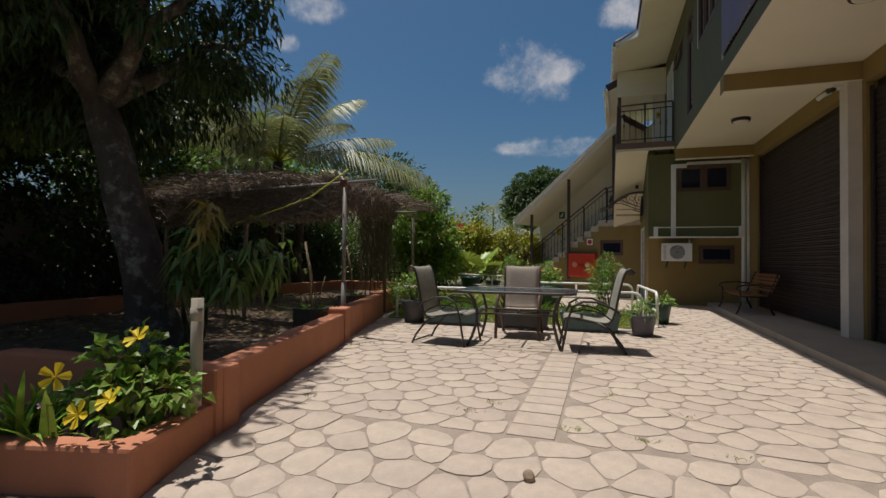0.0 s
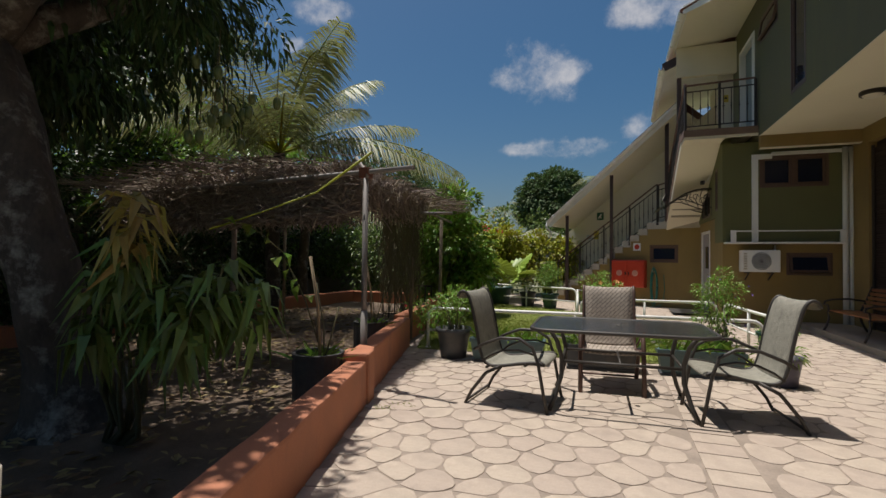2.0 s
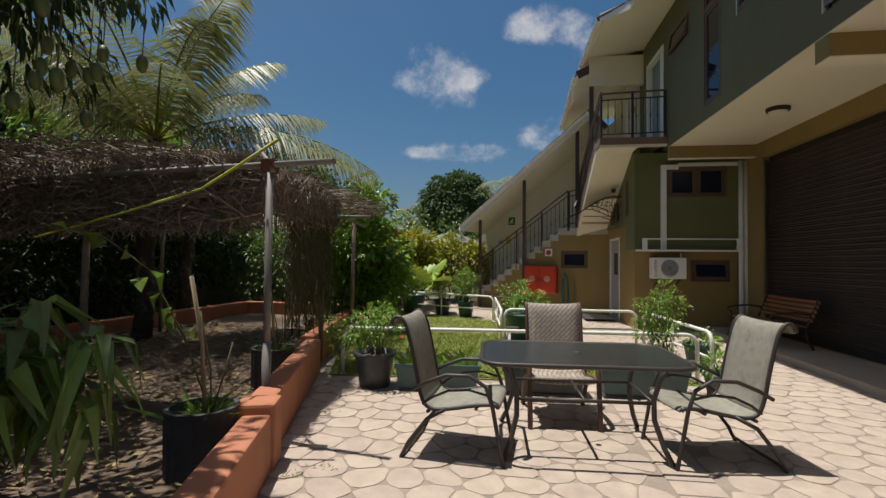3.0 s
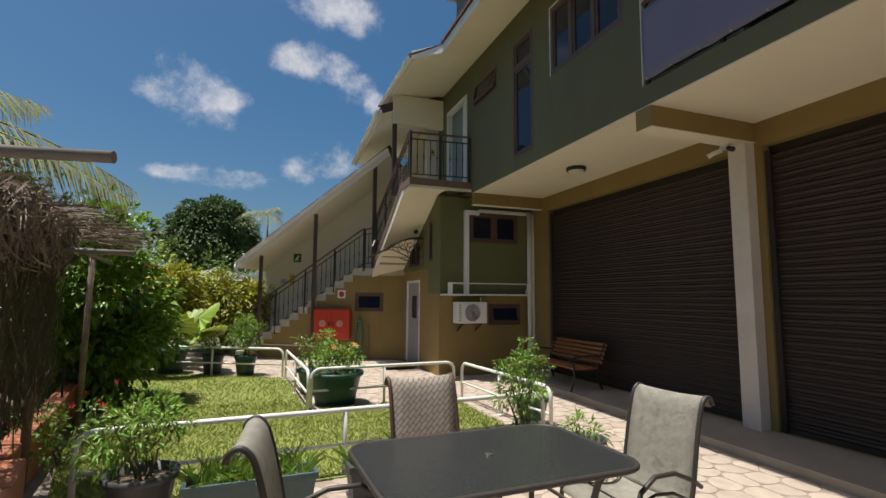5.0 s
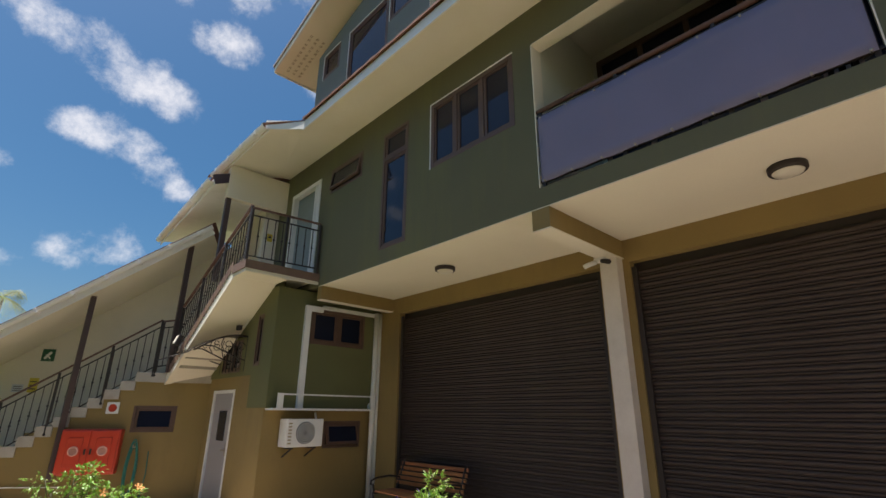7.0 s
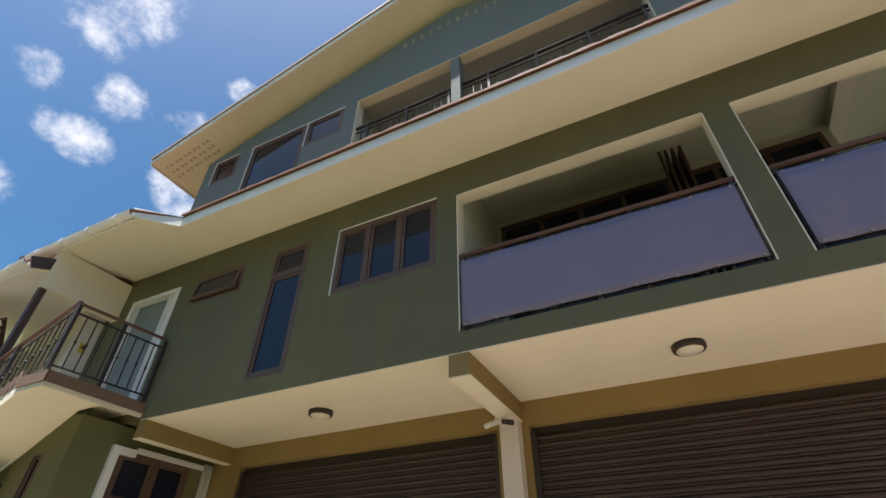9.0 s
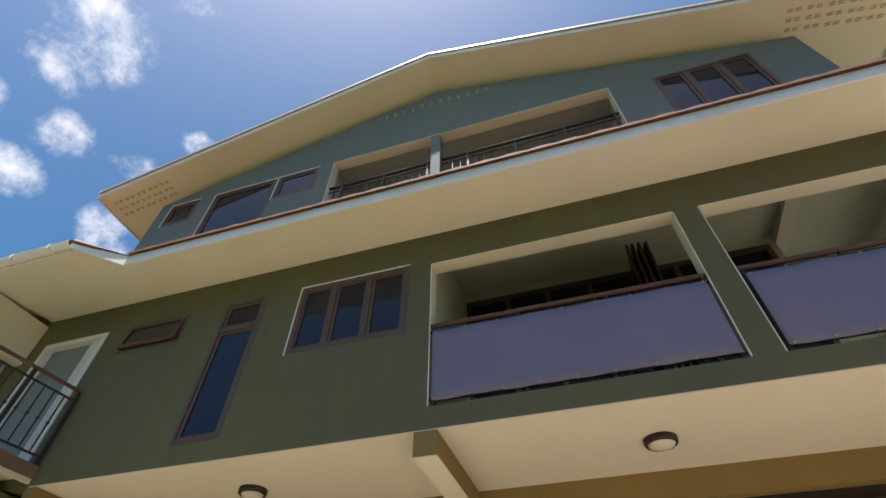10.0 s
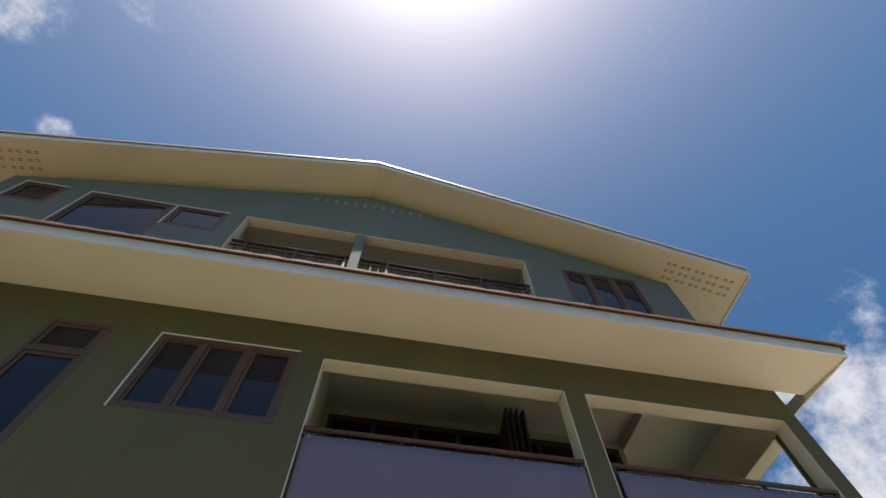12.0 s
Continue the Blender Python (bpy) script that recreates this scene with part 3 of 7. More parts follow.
def loggia_rail(y0, y1, z0=4.2, z1=5.05):
    root = thing("balcony_railing", pose(XF + 0.035, 0, 0), "dark steel balcony railing with a brown handrail", "railing", "loggia railings")
    bm = B()
    tube(bm, [(0, y0 + 0.005, z1 + 0.1), (0, y1 - 0.005, z1 + 0.1)], 0.032, 10)
    part("handrail", bm, WOOD_RAIL, root, "brown painted round handrail")
    bm = B()
    for z in (z1 + 0.02, z0):
        box(bm, -0.015, y0 + 0.005, z - 0.015, 0.015, y1 - 0.005, z + 0.015)
    part("rail_bar", bm, IRON, root)
    n = max(3, round((y1 - y0) / 0.9))
    for k in range(n + 1):
        y = y0 + 0.06 + k * (y1 - y0 - 0.12) / n
        bm = B()
        box(bm, -0.018, y - 0.018, 4.105, 0.018, y + 0.018, z1 + 0.1)
        part("post", bm, IRON, root)
    for k in range(int((y1 - y0) / 0.13)):
        bm = B()
        y = y0 + 0.1 + k * 0.13
        box(bm, -0.007, y - 0.007, z0, 0.007, y + 0.007, z1 + 0.02)
        part("baluster", bm, IRON, root)
    cloth = thing("balcony_banner", pose(XF - 0.012, 0, 0), "grey-violet fabric screen laced to the balcony railing", "banner", "loggia screens")
    bm = B()
    ny, nz = 40, 8
    grid = []
    for i in range(ny + 1):
        col = []
        for j in range(nz + 1):
            y = y0 + 0.05 + (y1 - y0 - 0.1) * i / ny
            z = z0 - 0.03 + (z1 - z0 + 0.02) * j / nz
            x = 0.012 * noise.noise(Vector((y * 1.1, z * 2, y0))) + 0.006 * math.sin(y * 9)
            if j == 0:
                z += 0.004 * math.sin(i * 1.3)
            col.append(bm.verts.new((x, y, z)))
        grid.append(col)
    for i in range(ny):
        for j in range(nz):
            bm.faces.new((grid[i][j], grid[i + 1][j], grid[i + 1][j + 1], grid[i][j + 1])).smooth = True
    ob = part("cloth", bm, BANNER, cloth)
    md = ob.modifiers.new("thickness", "SOLIDIFY")
    md.thickness = 0.003
    for i in range(0, 9):
        for z in (z0 - 0.015, z1 - 0.025):
            bm = B()
            y = y0 + 0.09 + (y1 - y0 - 0.18) * i / 8
            tube(bm, [(-0.022, y, z), (0.03, y, z)], 0.011, 8)
            part("eyelet", bm, BRASS, cloth)


loggia_rail(5.03, 8.09)
loggia_rail(1.96, 4.76)
for y0, y1 in ((5.03, 8.09), (1.96, 4.76)):
    bm = B()
    for a in (y0 + 0.001, y1 - 0.013):
        box(bm, XF - 0.004, a, 4.124, XF + 0.2, a + 0.012, 6.165)
    box(bm, XF - 0.004, y0 + 0.013, 6.165, XF + 0.2, y1 - 0.013, 6.177)
    solid("trim_reveal", bm, CREAM, "cream painted reveal of the balcony opening", "trim", "structure")

# top-floor loggia
bm = B()
box(bm, X3 + 0.2, 4.6, 8.0, 4.1, 10.6, 8.2)
wall_x(bm, 4.0, 4.1, 4.8, 10.4, 8.2, 9.9)
box(bm, X3 + 0.2, 4.8, 8.2, 4.0, 4.9, 9.9)
box(bm, X3 + 0.2, 10.3, 8.2, 4.0, 10.4, 9.9)
box(bm, X3 + 0.2, 4.9, 9.86, 4.0, 10.3, 9.9)
solid("wall_top_loggia", bm, GREIGE, "warm grey painted inside of the top balcony", "wall", "structure")
bm = B()
box(bm, X3 - 0.004, 4.931, 8.3, X3 + 0.2, 4.943, 9.765)
box(bm, X3 - 0.004, 10.227, 8.3, X3 + 0.2, 10.239, 9.765)
box(bm, X3 - 0.004, 4.943, 9.765, X3 + 0.2, 10.227, 9.777)
solid("trim_reveal_top", bm, CREAM, "cream painted reveal of the top balcony", "trim", "structure")
bm = B()
box(bm, X3 - 0.003, 8.03, 8.2, X3 + 0.19, 8.2, 9.744)
solid("trim_pillar", bm, GREY_GREEN, "narrow grey-green pillar of the top balcony", "pillar", "structure")
for y0, y1 in ((4.95, 8.02), (8.21, 10.22)):
    root = thing("balcony_railing", pose(X3 + 0.08, 0, 0), "dark iron railing of the top balcony", "railing", "top railings")
    for z, r in ((8.98, 0.03), (8.85, 0.015), (8.4, 0.015)):
        bm = B()
        tube(bm, [(0, y0, z), (0, y1, z)], r, 8)
        part("rail_bar", bm, IRON, root)
    n = int((y1 - y0) / 0.14)
    for k in range(n):
        bm = B()
        y = y0 + 0.07 + k * 0.14
        if k % 6 == 0:
            box(bm, -0.02, y - 0.02, 8.2, 0.02, y + 0.02, 8.98)
        else:
            box(bm, -0.008, y - 0.008, 8.4, 0.008, y + 0.008, 8.85)
        part("baluster", bm, IRON, root)

# soffit of the gable, its boards, vents and edge
bm = B()
for e in (RL, RR):
    q = [(RA[0] + 0.01, RA[1], RA[2] - 0.13), (e[0] + 0.01, e[1], e[2] - 0.13), (3.4, e[1], e[2] - 0.13), (3.4, RA[1], RA[2] - 0.13)]
    slab(bm, q if e is RL else q[::-1], 0.02)
solid("ceiling_gable_soffit", bm, CREAM, "cream boarded soffit under the gable roof", "soffit", "structure")
bm = B()
for e in (RL, RR):
    a, b = Vector(RA), Vector(e)
    bar(bm, a + Vector((-0.012, 0, -0.085)), b + Vector((-0.012, 0, -0.085)), 0.035, 0.16)
    bar(bm, b + Vector((0, 0, -0.085)), b + Vector((6, 0, -0.085)), 0.025, 0.16)
solid("trim_bargeboard", bm, WHITE, "white painted bargeboard along the gable", "bargeboard", "structure")
VENT = material("vent_slot_shadow_grey", (0.4, 0.34, 0.24), 0.9)
for e, far in ((RL, 1), (RR, -1)):
    bm = B()
    sl = (RA[2] - e[2]) / abs(RA[1] - e[1])
    for i in range(3):
        for j in range(5):
            for k in range(2):
                for q in range(2):
                    y = e[1] - far * (0.22 + j * 0.26 + k * 0.11)
                    z = e[2] - 0.153 + sl * abs(y - e[1])
                    x = 1.42 + i * 0.16 + q * 0.035
                    box(bm, x, y - 0.04, z - 0.003, x + 0.018, y + 0.04, z + 0.003)
    vent = solid("soffit_vent", bm, VENT, "rows of small vent slots in the gable soffit", "vent", "structure")
bm = B()
for j in range(12):
    for i in range(2):
        y, z = 7.0 + j * 0.2, 11.0 + i * 0.09 + (0.05 if 3 < j < 8 else 0)
        box(bm, X3 - 0.004, y, z, X3 + 0.01, y + 0.07, z + 0.02)
        box(bm, X3 - 0.004, y, z + 0.03, X3 + 0.01, y + 0.07, z + 0.05)
solid("gable_vent", bm, VENT, "small vent slots near the gable peak", "vent", "structure")
# wavy tile edge over the fascia
bm = B()
n = 150
lo = []
for i in range(n + 1):
    y = 1.1 + i * (12.56 - 1.1) / n
    h = 0.022 * abs(math.sin(i * math.pi * 0.21))
    lo.append([bm.verts.new((XE - 0.07, y, 6.79)), bm.verts.new((XE - 0.07, y, 6.82 + h)), bm.verts.new((XE + 0.3, y, 7.03 + h)), bm.verts.new((XE + 0.3, y, 6.98))])
for a, b in zip(lo, lo[1:]):
    for k in range(4):
        bm.faces.new((a[k], b[k], b[(k + 1) % 4], a[(k + 1) % 4]))
solid("trim_tile_edge", bm, ROOF_TILE, "wavy brown tile edge above the white fascia", "roof tiles", "structure")

# ---- arcade: shutters, column, lamps, pipes ----
def roller_shutter(y0, y1):
    root = thing("roller_shutter", pose(XW + 0.1, (y0 + y1) / 2, 0.07), "closed dark brown corrugated steel roller shutter", "shutter", "arcade shutters")
    n, half = 38, (y1 - y0) / 2
    z = 0.0
    hgt = 3.36 / n
    me = None
    for k in range(n):
        if me is None:
            bm = B()
            prof = [(0.004, 0.0), (-0.013, 0.004), (-0.017, 0.012), (-0.013, 0.022), (0.002, 0.027), (0.002, 0.033), (-0.015, 0.038), (-0.019, 0.058), (-0.015, 0.079), (0.004, 0.083), (0.004, hgt)]
            rows = [[bm.verts.new((x, s * (half + 0.03), zz)) for x, zz in prof] for s in (-1, 1)]
            for i in range(len(prof) - 1):
                bm.faces.new((rows[0][i], rows[1][i], rows[1][i + 1], rows[0][i + 1])).smooth = True
            me = done(bm, "slat", SHUTTER)
        o = new("slat", me)
        o.parent = root
        o.location = (0, 0, k * hgt + 0.02)
    # recessed dark bar stands for the shade in the gap above the slats
    bm = B()
    box(bm, 0.03, -half + 0.002, 3.375, 0.25, half - 0.002, 3.485)
    part("dark_gap_fill", bm, IRON, root, "dark filler standing for the shaded gap above the shutter")
    for s in (-1, 1):
        bm = B()
        y = s * (half - 0.035)
        box(bm, -0.06, y - 0.034, 0, -0.03, y + 0.034, 3.42, 0.004)
        part("guide_rail", bm, IRON, root)
    bm = B()
    box(bm, -0.035, -half + 0.08, 0.002, -0.02, half - 0.08, 0.06, 0.004)
    part("bottom_bar", bm, IRON, root)
    return root


roller_shutter(8.34, 12.77)
roller_shutter(3.4, 7.91)
bm = B()
box(bm, 3.18, 8.0, 0.07, 3.348, 8.24, 3.606, 0.006)
solid("column_1", bm, material("off_white_column_paint", (0.62, 0.56, 0.5), 0.7, vary=0.08, scale=2, fine=80, dirt=(0.4, 0.32, 0.26), dirt_amt=0.4), "off-white painted column between the roller shutters", "column", "structure")
LAMP_GLASS = material("opal_lamp_glass", (0.72, 0.68, 0.58), 0.35, vary=0.03)
for x, y in ((2.5, 10.55), (2.52, 5.9)):
    root = thing("ceiling_lamp", pose(x, y, 3.84), "round opal bulkhead lamp with a dark rim", "ceiling lamp", "arcade lamps")
    bm = B()
    lathe(bm, [(0.155, -0.035), (0.165, -0.02), (0.165, 0.026)])
    part("rim", bm, IRON, root)
    bm = B()
    lathe(bm, [(0.02, -0.07), (0.08, -0.064), (0.125, -0.045), (0.135, -0.03)])
    part("diffuser", bm, LAMP_GLASS, root)
root = thing("security_camera", pose(3.08, 8.2, 3.5), "small white twin security cameras under the beam", "camera")
bm = B()
box(bm, -0.02, -0.09, 0.07, 0.12, 0.06, 0.118, 0.008)
part("bracket", bm, WHITE, root)
for y, a in ((0.1, 1), (-0.14, -1)):
    bm = B()
    tube(bm, [(0.0, y * 0.4, 0.06), (-0.09, y, 0.02), (-0.12, y * 1.5, -0.01)], 0.032, 10)
    part("camera_body", bm, WHITE if a > 0 else IRON, root)
# ducts and pipes on the bay
bm = B()
box(bm, 1.62, 13.38, 1.7, 1.73, 13.448, 3.56, 0.006)
box(bm, 1.73, 13.38, 3.46, 1.98, 13.448, 3.56, 0.006)
solid("cable_duct", bm, WHITE, "white plastic cable duct on the green bay", "duct")
bm = B()
box(bm, 1.98, 13.395, 3.53, 3.3, 13.448, 3.6, 0.005)
solid("cable_duct", bm, WHITE, "white plastic cable duct under the beam", "duct")
root = thing("drain_pipe", pose(3.25, 13.39, 0.07), "white plastic drain pipes down the corner", "pipe")
for dx, r in ((-0.02, 0.05), (0.075, 0.035)):
    bm = B()
    tube(bm, [(dx, 0, 0), (dx, 0, 1.8), (dx, 0, 3.55)], r, 12)
    part("pipe", bm, WHITE, root)
bm = B()
tube(bm, [(-0.1, 0, 1.7), (-0.02, 0, 1.7)], 0.06, 12)
part("elbow", bm, WHITE, root)
root = thing("window_shelf", pose(0, 0, 0), "slim white ledge with thin rail along the bay", "ledge")
bm = B()
box(bm, 1.12, 13.25, 1.68, 3.2, 13.56, 1.715, 0.004)
part("ledge", bm, WHITE, root)
bm = B()
box(bm, 1.22, 13.27, 1.93, 3.12, 13.29, 1.955)
part("rail_bar", bm, WHITE, root)
for x in (1.2, 3.1):
    bm = B()
    box(bm, x, 13.26, 1.716, x + 0.1, 13.3, 1.96, 0.004)
    part("end_plate", bm, WHITE, root)

# air conditioner
root = thing("air_conditioner", pose(1.4, 13.22, 1.09) @ Matrix.Diagonal((0.85, 1, 0.87, 1)), "white outdoor air conditioner unit on wall brackets", "air conditioner")
bm = B()
box(bm, 0, 0, 0, 0.8, 0.3, 0.52, 0.02)
part("body", bm, WHITE, root)
bm = B()
lathe(bm, [(0.205, 0), (0.205, 0.015), (0.19, 0.015), (0.19, 0.006), (0.0001, 0.006)], 28)
for v in bm.verts:
    v.co = Vector((0.4 + v.co.x, -v.co.z, 0.26 + v.co.y))
part("fan_ring", bm, material("grey_fan_plastic", (0.14, 0.14, 0.14), 0.6), root)
for r in (0.06, 0.1, 0.14, 0.18):
    bm = B()
    tube(bm, [(0.4 + r * math.cos(a * math.tau / 24), -0.018, 0.26 + r * math.sin(a * math.tau / 24)) for a in range(25)], 0.006, 6, cap=False)
    part("grille_ring", bm, WHITE, root)
for k in range(7):
    bm = B()
    box(bm, 0.03, -0.006, 0.06 + k * 0.06, 0.1, 0.0, 0.09 + k * 0.06, 0.002)
    part("side_slot", bm, VENT, root)
for x in (0.12, 0.62):
    bm = B()
    box(bm, x, 0.0, -0.035, x + 0.04, 0.346, -0.002)
    bar(bm, (x + 0.02, 0.05, -0.035), (x + 0.02, 0.345, -0.2), 0.03, 0.02)
    part("bracket", bm, IRON, root)
bm = B()
tube(bm, [(0.75, 0.2, 0.5), (0.76, 0.25, 0.58), (0.78, 0.3, 0.63)], 0.02, 8)
part("pipe", bm, WHITE, root)

# bench
BENCH_WOOD = material("varnished_slat_wood", (0.26, 0.105, 0.035), 0.5, vary=0.25, scale=3, fine=30, bump=0.15, stretch=(8, 0.6, 8), piece=0.15)


def bench():
    root = thing("garden_bench", pose(2.75, 11.53, 0.07, 0, 0, -90) @ Matrix.Diagonal((1, 1, 0.88, 1)), "wooden slat bench with black cast-iron ends", "bench")
    for k in range(5):
        bm = B()
        y = -0.2 + k * 0.095
        box(bm, -0.78, y, 0.405, 0.78, y + 0.07, 0.43, 0.006)
        part("seat_slat", bm, BENCH_WOOD, root)
    for k in range(5):
        bm = B()
        z, y = 0.5 + k * 0.082, 0.3 + k * 0.03
        box(bm, -0.8, y, z, 0.8, y + 0.025, z + 0.06, 0.006)
        part("back_slat", bm, BENCH_WOOD, root)
    for s in (-1, 1):
        x = s * 0.74
        bm = B()
        tube(bm, [(x, -0.28, 0), (x, -0.24, 0.1), (x, -0.2, 0.26), (x, -0.22, 0.39), (x, 0.1, 0.39), (x, 0.26, 0.4), (x, 0.34, 0.6), (x, 0.44, 0.92)], 0.02, 8)
        part("side_frame", bm, IRON, root)
        bm = B()
        tube(bm, [(x, 0.24, 0.4), (x, 0.28, 0.2), (x, 0.36, 0.0)], 0.02, 8)
        part("leg", bm, IRON, root)
        bm = B()
        tube(bm, [(x, 0.34, 0.62), (x, 0.1, 0.66), (x, -0.16, 0.64), (x, -0.26, 0.6), (x, -0.27, 0.54), (x, -0.22, 0.53), (x, -0.2, 0.4)], 0.017, 8)
        part("armrest", bm, IRON, root)


bench()

# ---- stair wing, set at an angle to the main front ----
SM = pose(-2.597, 18.092, 0, 0, 0, -25)


def s_part(name, bm, mat, label, cat, kind="structure"):
    bmesh.ops.transform(bm, matrix=SM, verts=bm.verts)
    return solid(name, bm, mat, label, cat, kind)


RISE, RUN, X0 = 0.175, 0.248, -0.55
STEP_MAT = material("pale_painted_step", (0.42, 0.38, 0.32), 0.8, vary=0.12, scale=4, fine=70, bump=0.15, dirt=(0.25, 0.2, 0.15), dirt_amt=0.5)
# wall below the flight, with a stepped top
bm = B()
wall_at(bm, Matrix.Identity(4), 4.15, G - 0.1, 1.25, 0.2, [(0, 1.0, G - 0.1, 1.25)])
for k in range(15):
    xa = X0 + k * RUN
    top = G + (k + 1) * RISE - 0.02
    if xa >= 1.0 - 1e-6 or xa + RUN > 1.0:
        continue
    box(bm, xa, 0, G - 0.1, xa + RUN, 0.2, top)
for k in range(6, 14):
    xa, top = X0 + k * RUN, G + (k + 1) * RISE - 0.02
    z0 = 1.25
    if xa < 1.0:
        continue
    if top > z0:
        if xa + RUN > 2.73:
            if xa < 2.73:
                box(bm, xa, 0, z0, 2.73, 0.2, top)
            continue
        box(bm, xa, 0, z0, xa + RUN, 0.2, top)
box(bm, 0.938, 0, G - 0.1, 1.0, 0.2, 1.18)
box(bm, 2.73, 0, 1.76, 3.52, 0.2, 2.3)
box(bm, 3.52, 0, 1.25, 4.15, 0.2, 2.3)
s_part("wall_stairs", bm, OCHRE, "ochre rendered wall below the outside stairs", "wall")
window(SM @ pose(2.73, 0.02, 1.25), 0.79, 0.51, [(f, 0.735, f, 0.455)], label="small brown window in the stair wall")
flight = thing("staircase", SM, "straight concrete flight with pale painted steps", "stairs", kind="structure")
for k in range(14):
    bm = B()
    xa = X0 + k * RUN
    z1 = G + (k + 1) * RISE
    box(bm, xa - 0.02, -0.03, z1 - RISE - 0.02, xa + RUN, 1.24, z1, 0.006)
    part("step", bm, STEP_MAT, flight)
bm = B()
box(bm, X0 + 14 * RUN, -0.03, 2.22, 4.4, 1.24, 2.42)
part("landing", bm, STEP_MAT, flight)
bm = B()
wall_at(bm, pose(-0.9, 1.26, 0), 5.6, G - 0.1, 6.6, 0.15)
for v in bm.verts:
    if v.co.z > 6:
        v.co.z = 2.1 if v.co.x < 2 else 6.3
s_part("wall_stair_back", bm, PALE, "pale cream rendered wall behind the stairs", "wall")
# raked roof over the flight, its board and gutter
bm = B()
slab(bm, [(-0.45, -0.38, 2.44), (3.66, -0.38, 5.54), (3.66, 1.6, 5.54), (-0.45, 1.6, 2.44)], 0.04)
s_part("ceiling_stair_roof", bm, CREAM, "cream soffit of the raked roof over the stairs", "soffit")
bm = B()
slab(bm, [(-0.47, -0.43, 2.61), (3.7, -0.43, 5.74), (3.7, 1.7, 5.74), (-0.47, 1.7, 2.61)], 0.03)
s_part("roof_stairs", bm, ROOF_TILE, "brown tiled raked roof over the stairs", "roof")
bm = B()
bar(bm, (-0.44, -0.4, 2.47), (3.66, -0.4, 5.57), 0.03, 0.24)
s_part("trim_stair_fascia", bm, GUTTER_WHITE, "white board along the raked roof edge", "fascia")


def gutter(a, b, label, clips=7, m=Matrix.Identity(4)):
    root = thing("roof_gutter", m, label, "gutter", "roof gutters")
    a, b = Vector(a), Vector(b)
    bm = B()
    d = (b - a)
    q = d.to_track_quat("Y", "Z").to_matrix().to_4x4()
    n = 7
    rings = []
    for t in (0, d.length):
        rr = [bm.verts.new((0.07 * math.cos(math.pi + k * math.pi / n), t, 0.08 * math.sin(math.pi + k * math.pi / n))) for k in range(n + 1)]
        ri = [bm.verts.new((0.062 * math.cos(math.tau - k * math.pi / n), t, 0.072 * math.sin(math.tau - k * math.pi / n))) for k in range(n + 1)]
        rings.append(rr + ri)
    for k in range(len(rings[0])):
        j = (k + 1) % len(rings[0])
        bm.faces.new((rings[0][k], rings[0][j], rings[1][j], rings[1][k]))
    bm.faces.new(rings[0][::-1])
    bm.faces.new(rings[1])
    bmesh.ops.transform(bm, matrix=Matrix.Translation(a) @ q, verts=bm.verts)
    part("channel", bm, GUTTER_WHITE, root)
    for k in range(clips):
        bm = B()
        p = a + d * (k + 0.5) / clips
        box(bm, -0.075, -0.02, -0.086, 0.075, 0.02, 0.012, 0.004, Matrix.Translation(p) @ q)
        part("clip", bm, GUTTER_WHITE, root)
    return root


gut = gutter((-0.45, -0.49, 2.55), (3.66, -0.49, 5.62), "white plastic gutter along the raked stair roof", 8, SM)
bm = B()
tube(bm, [(-0.42, -0.49, 2.5), (-0.44, -0.49, 2.36), (-0.36, -0.42, 2.24), (-0.34, -0.38, 2.1)], 0.04, 10)
part("outlet", bm, WHITE, gut)
gutter((0.25, 13.0, 6.68), (0.25, 15.75, 6.68), "white plastic gutter on the upper eave", 4)
gutter((0.02, 14.95, 6.22), (0.14, 19.3, 6.05), "white plastic gutter on the lower eave", 5)
bm = B()
slab(bm, [(0.05, 14.95, 6.2), (2.6, 14.95, 6.75), (2.6, 19.3, 6.6), (0.17, 19.3, 6.03)], 0.05)
bar(bm, (0.09, 14.95, 6.17), (0.21, 19.3, 6.0), 0.025, 0.2)
bar(bm, (0.32, 13.05, 6.68), (0.32, 15.75, 6.68), 0.025, 0.2)
solid("ceiling_side_eave", bm, WHITE, "cream soffit of the lower side eave", "soffit", "structure")
bm = B()
slab(bm, [(0.03, 14.93, 6.26), (3.2, 14.93, 7.3), (3.2, 19.4, 7.2), (0.15, 19.4, 6.09)], 0.04)
solid("roof_side", bm, ROOF_TILE, "brown tiled roof of the side wing", "roof", "structure")
bm = B()
bar(bm, (0.06, 14.93, 6.2), (0.75, 14.93, 6.5), 0.03, 0.2)
solid("trim_dark_bargeboard", bm, material("dark_plum_board", (0.06, 0.04, 0.05), 0.6), "dark bargeboard of the lower side roof", "bargeboard", "structure")
bm = B()
box(bm, 0.35, 14.9, 5.9, 1.668, 15.05, 6.64)
solid("trim_cream_beam", bm, CREAM, "cream boxed beam above the stair balcony", "beam", "structure")
bm = B()
box(bm, XF, 15.61, 2.3, XF + 0.2, 18.2, 6.6)
box(bm, 1.35, 15.25, 4.1, 1.668, 15.4, 6.6)
solid("wall_side_wing", bm, PALE, "pale cream wall at the end of the balcony", "wall", "structure")

# second flight and balcony landing
bm = B()
for k in range(10):
    y1 = 16.35 - k * 0.262
    z1 = 2.42 + (k + 1) * 0.168
    box(bm, 0.36, y1 - 0.28, z1 - 0.1, 1.078, y1, z1)
solid("stairs_upper", bm, STEP_MAT, "upper flight of pale concrete steps", "stairs", "structure")
bm = B()
prof = [(16.95, 2.06), (16.95, 2.26), (13.7, 4.1), (13.15, 4.1), (13.15, 3.9), (13.6, 3.9)]
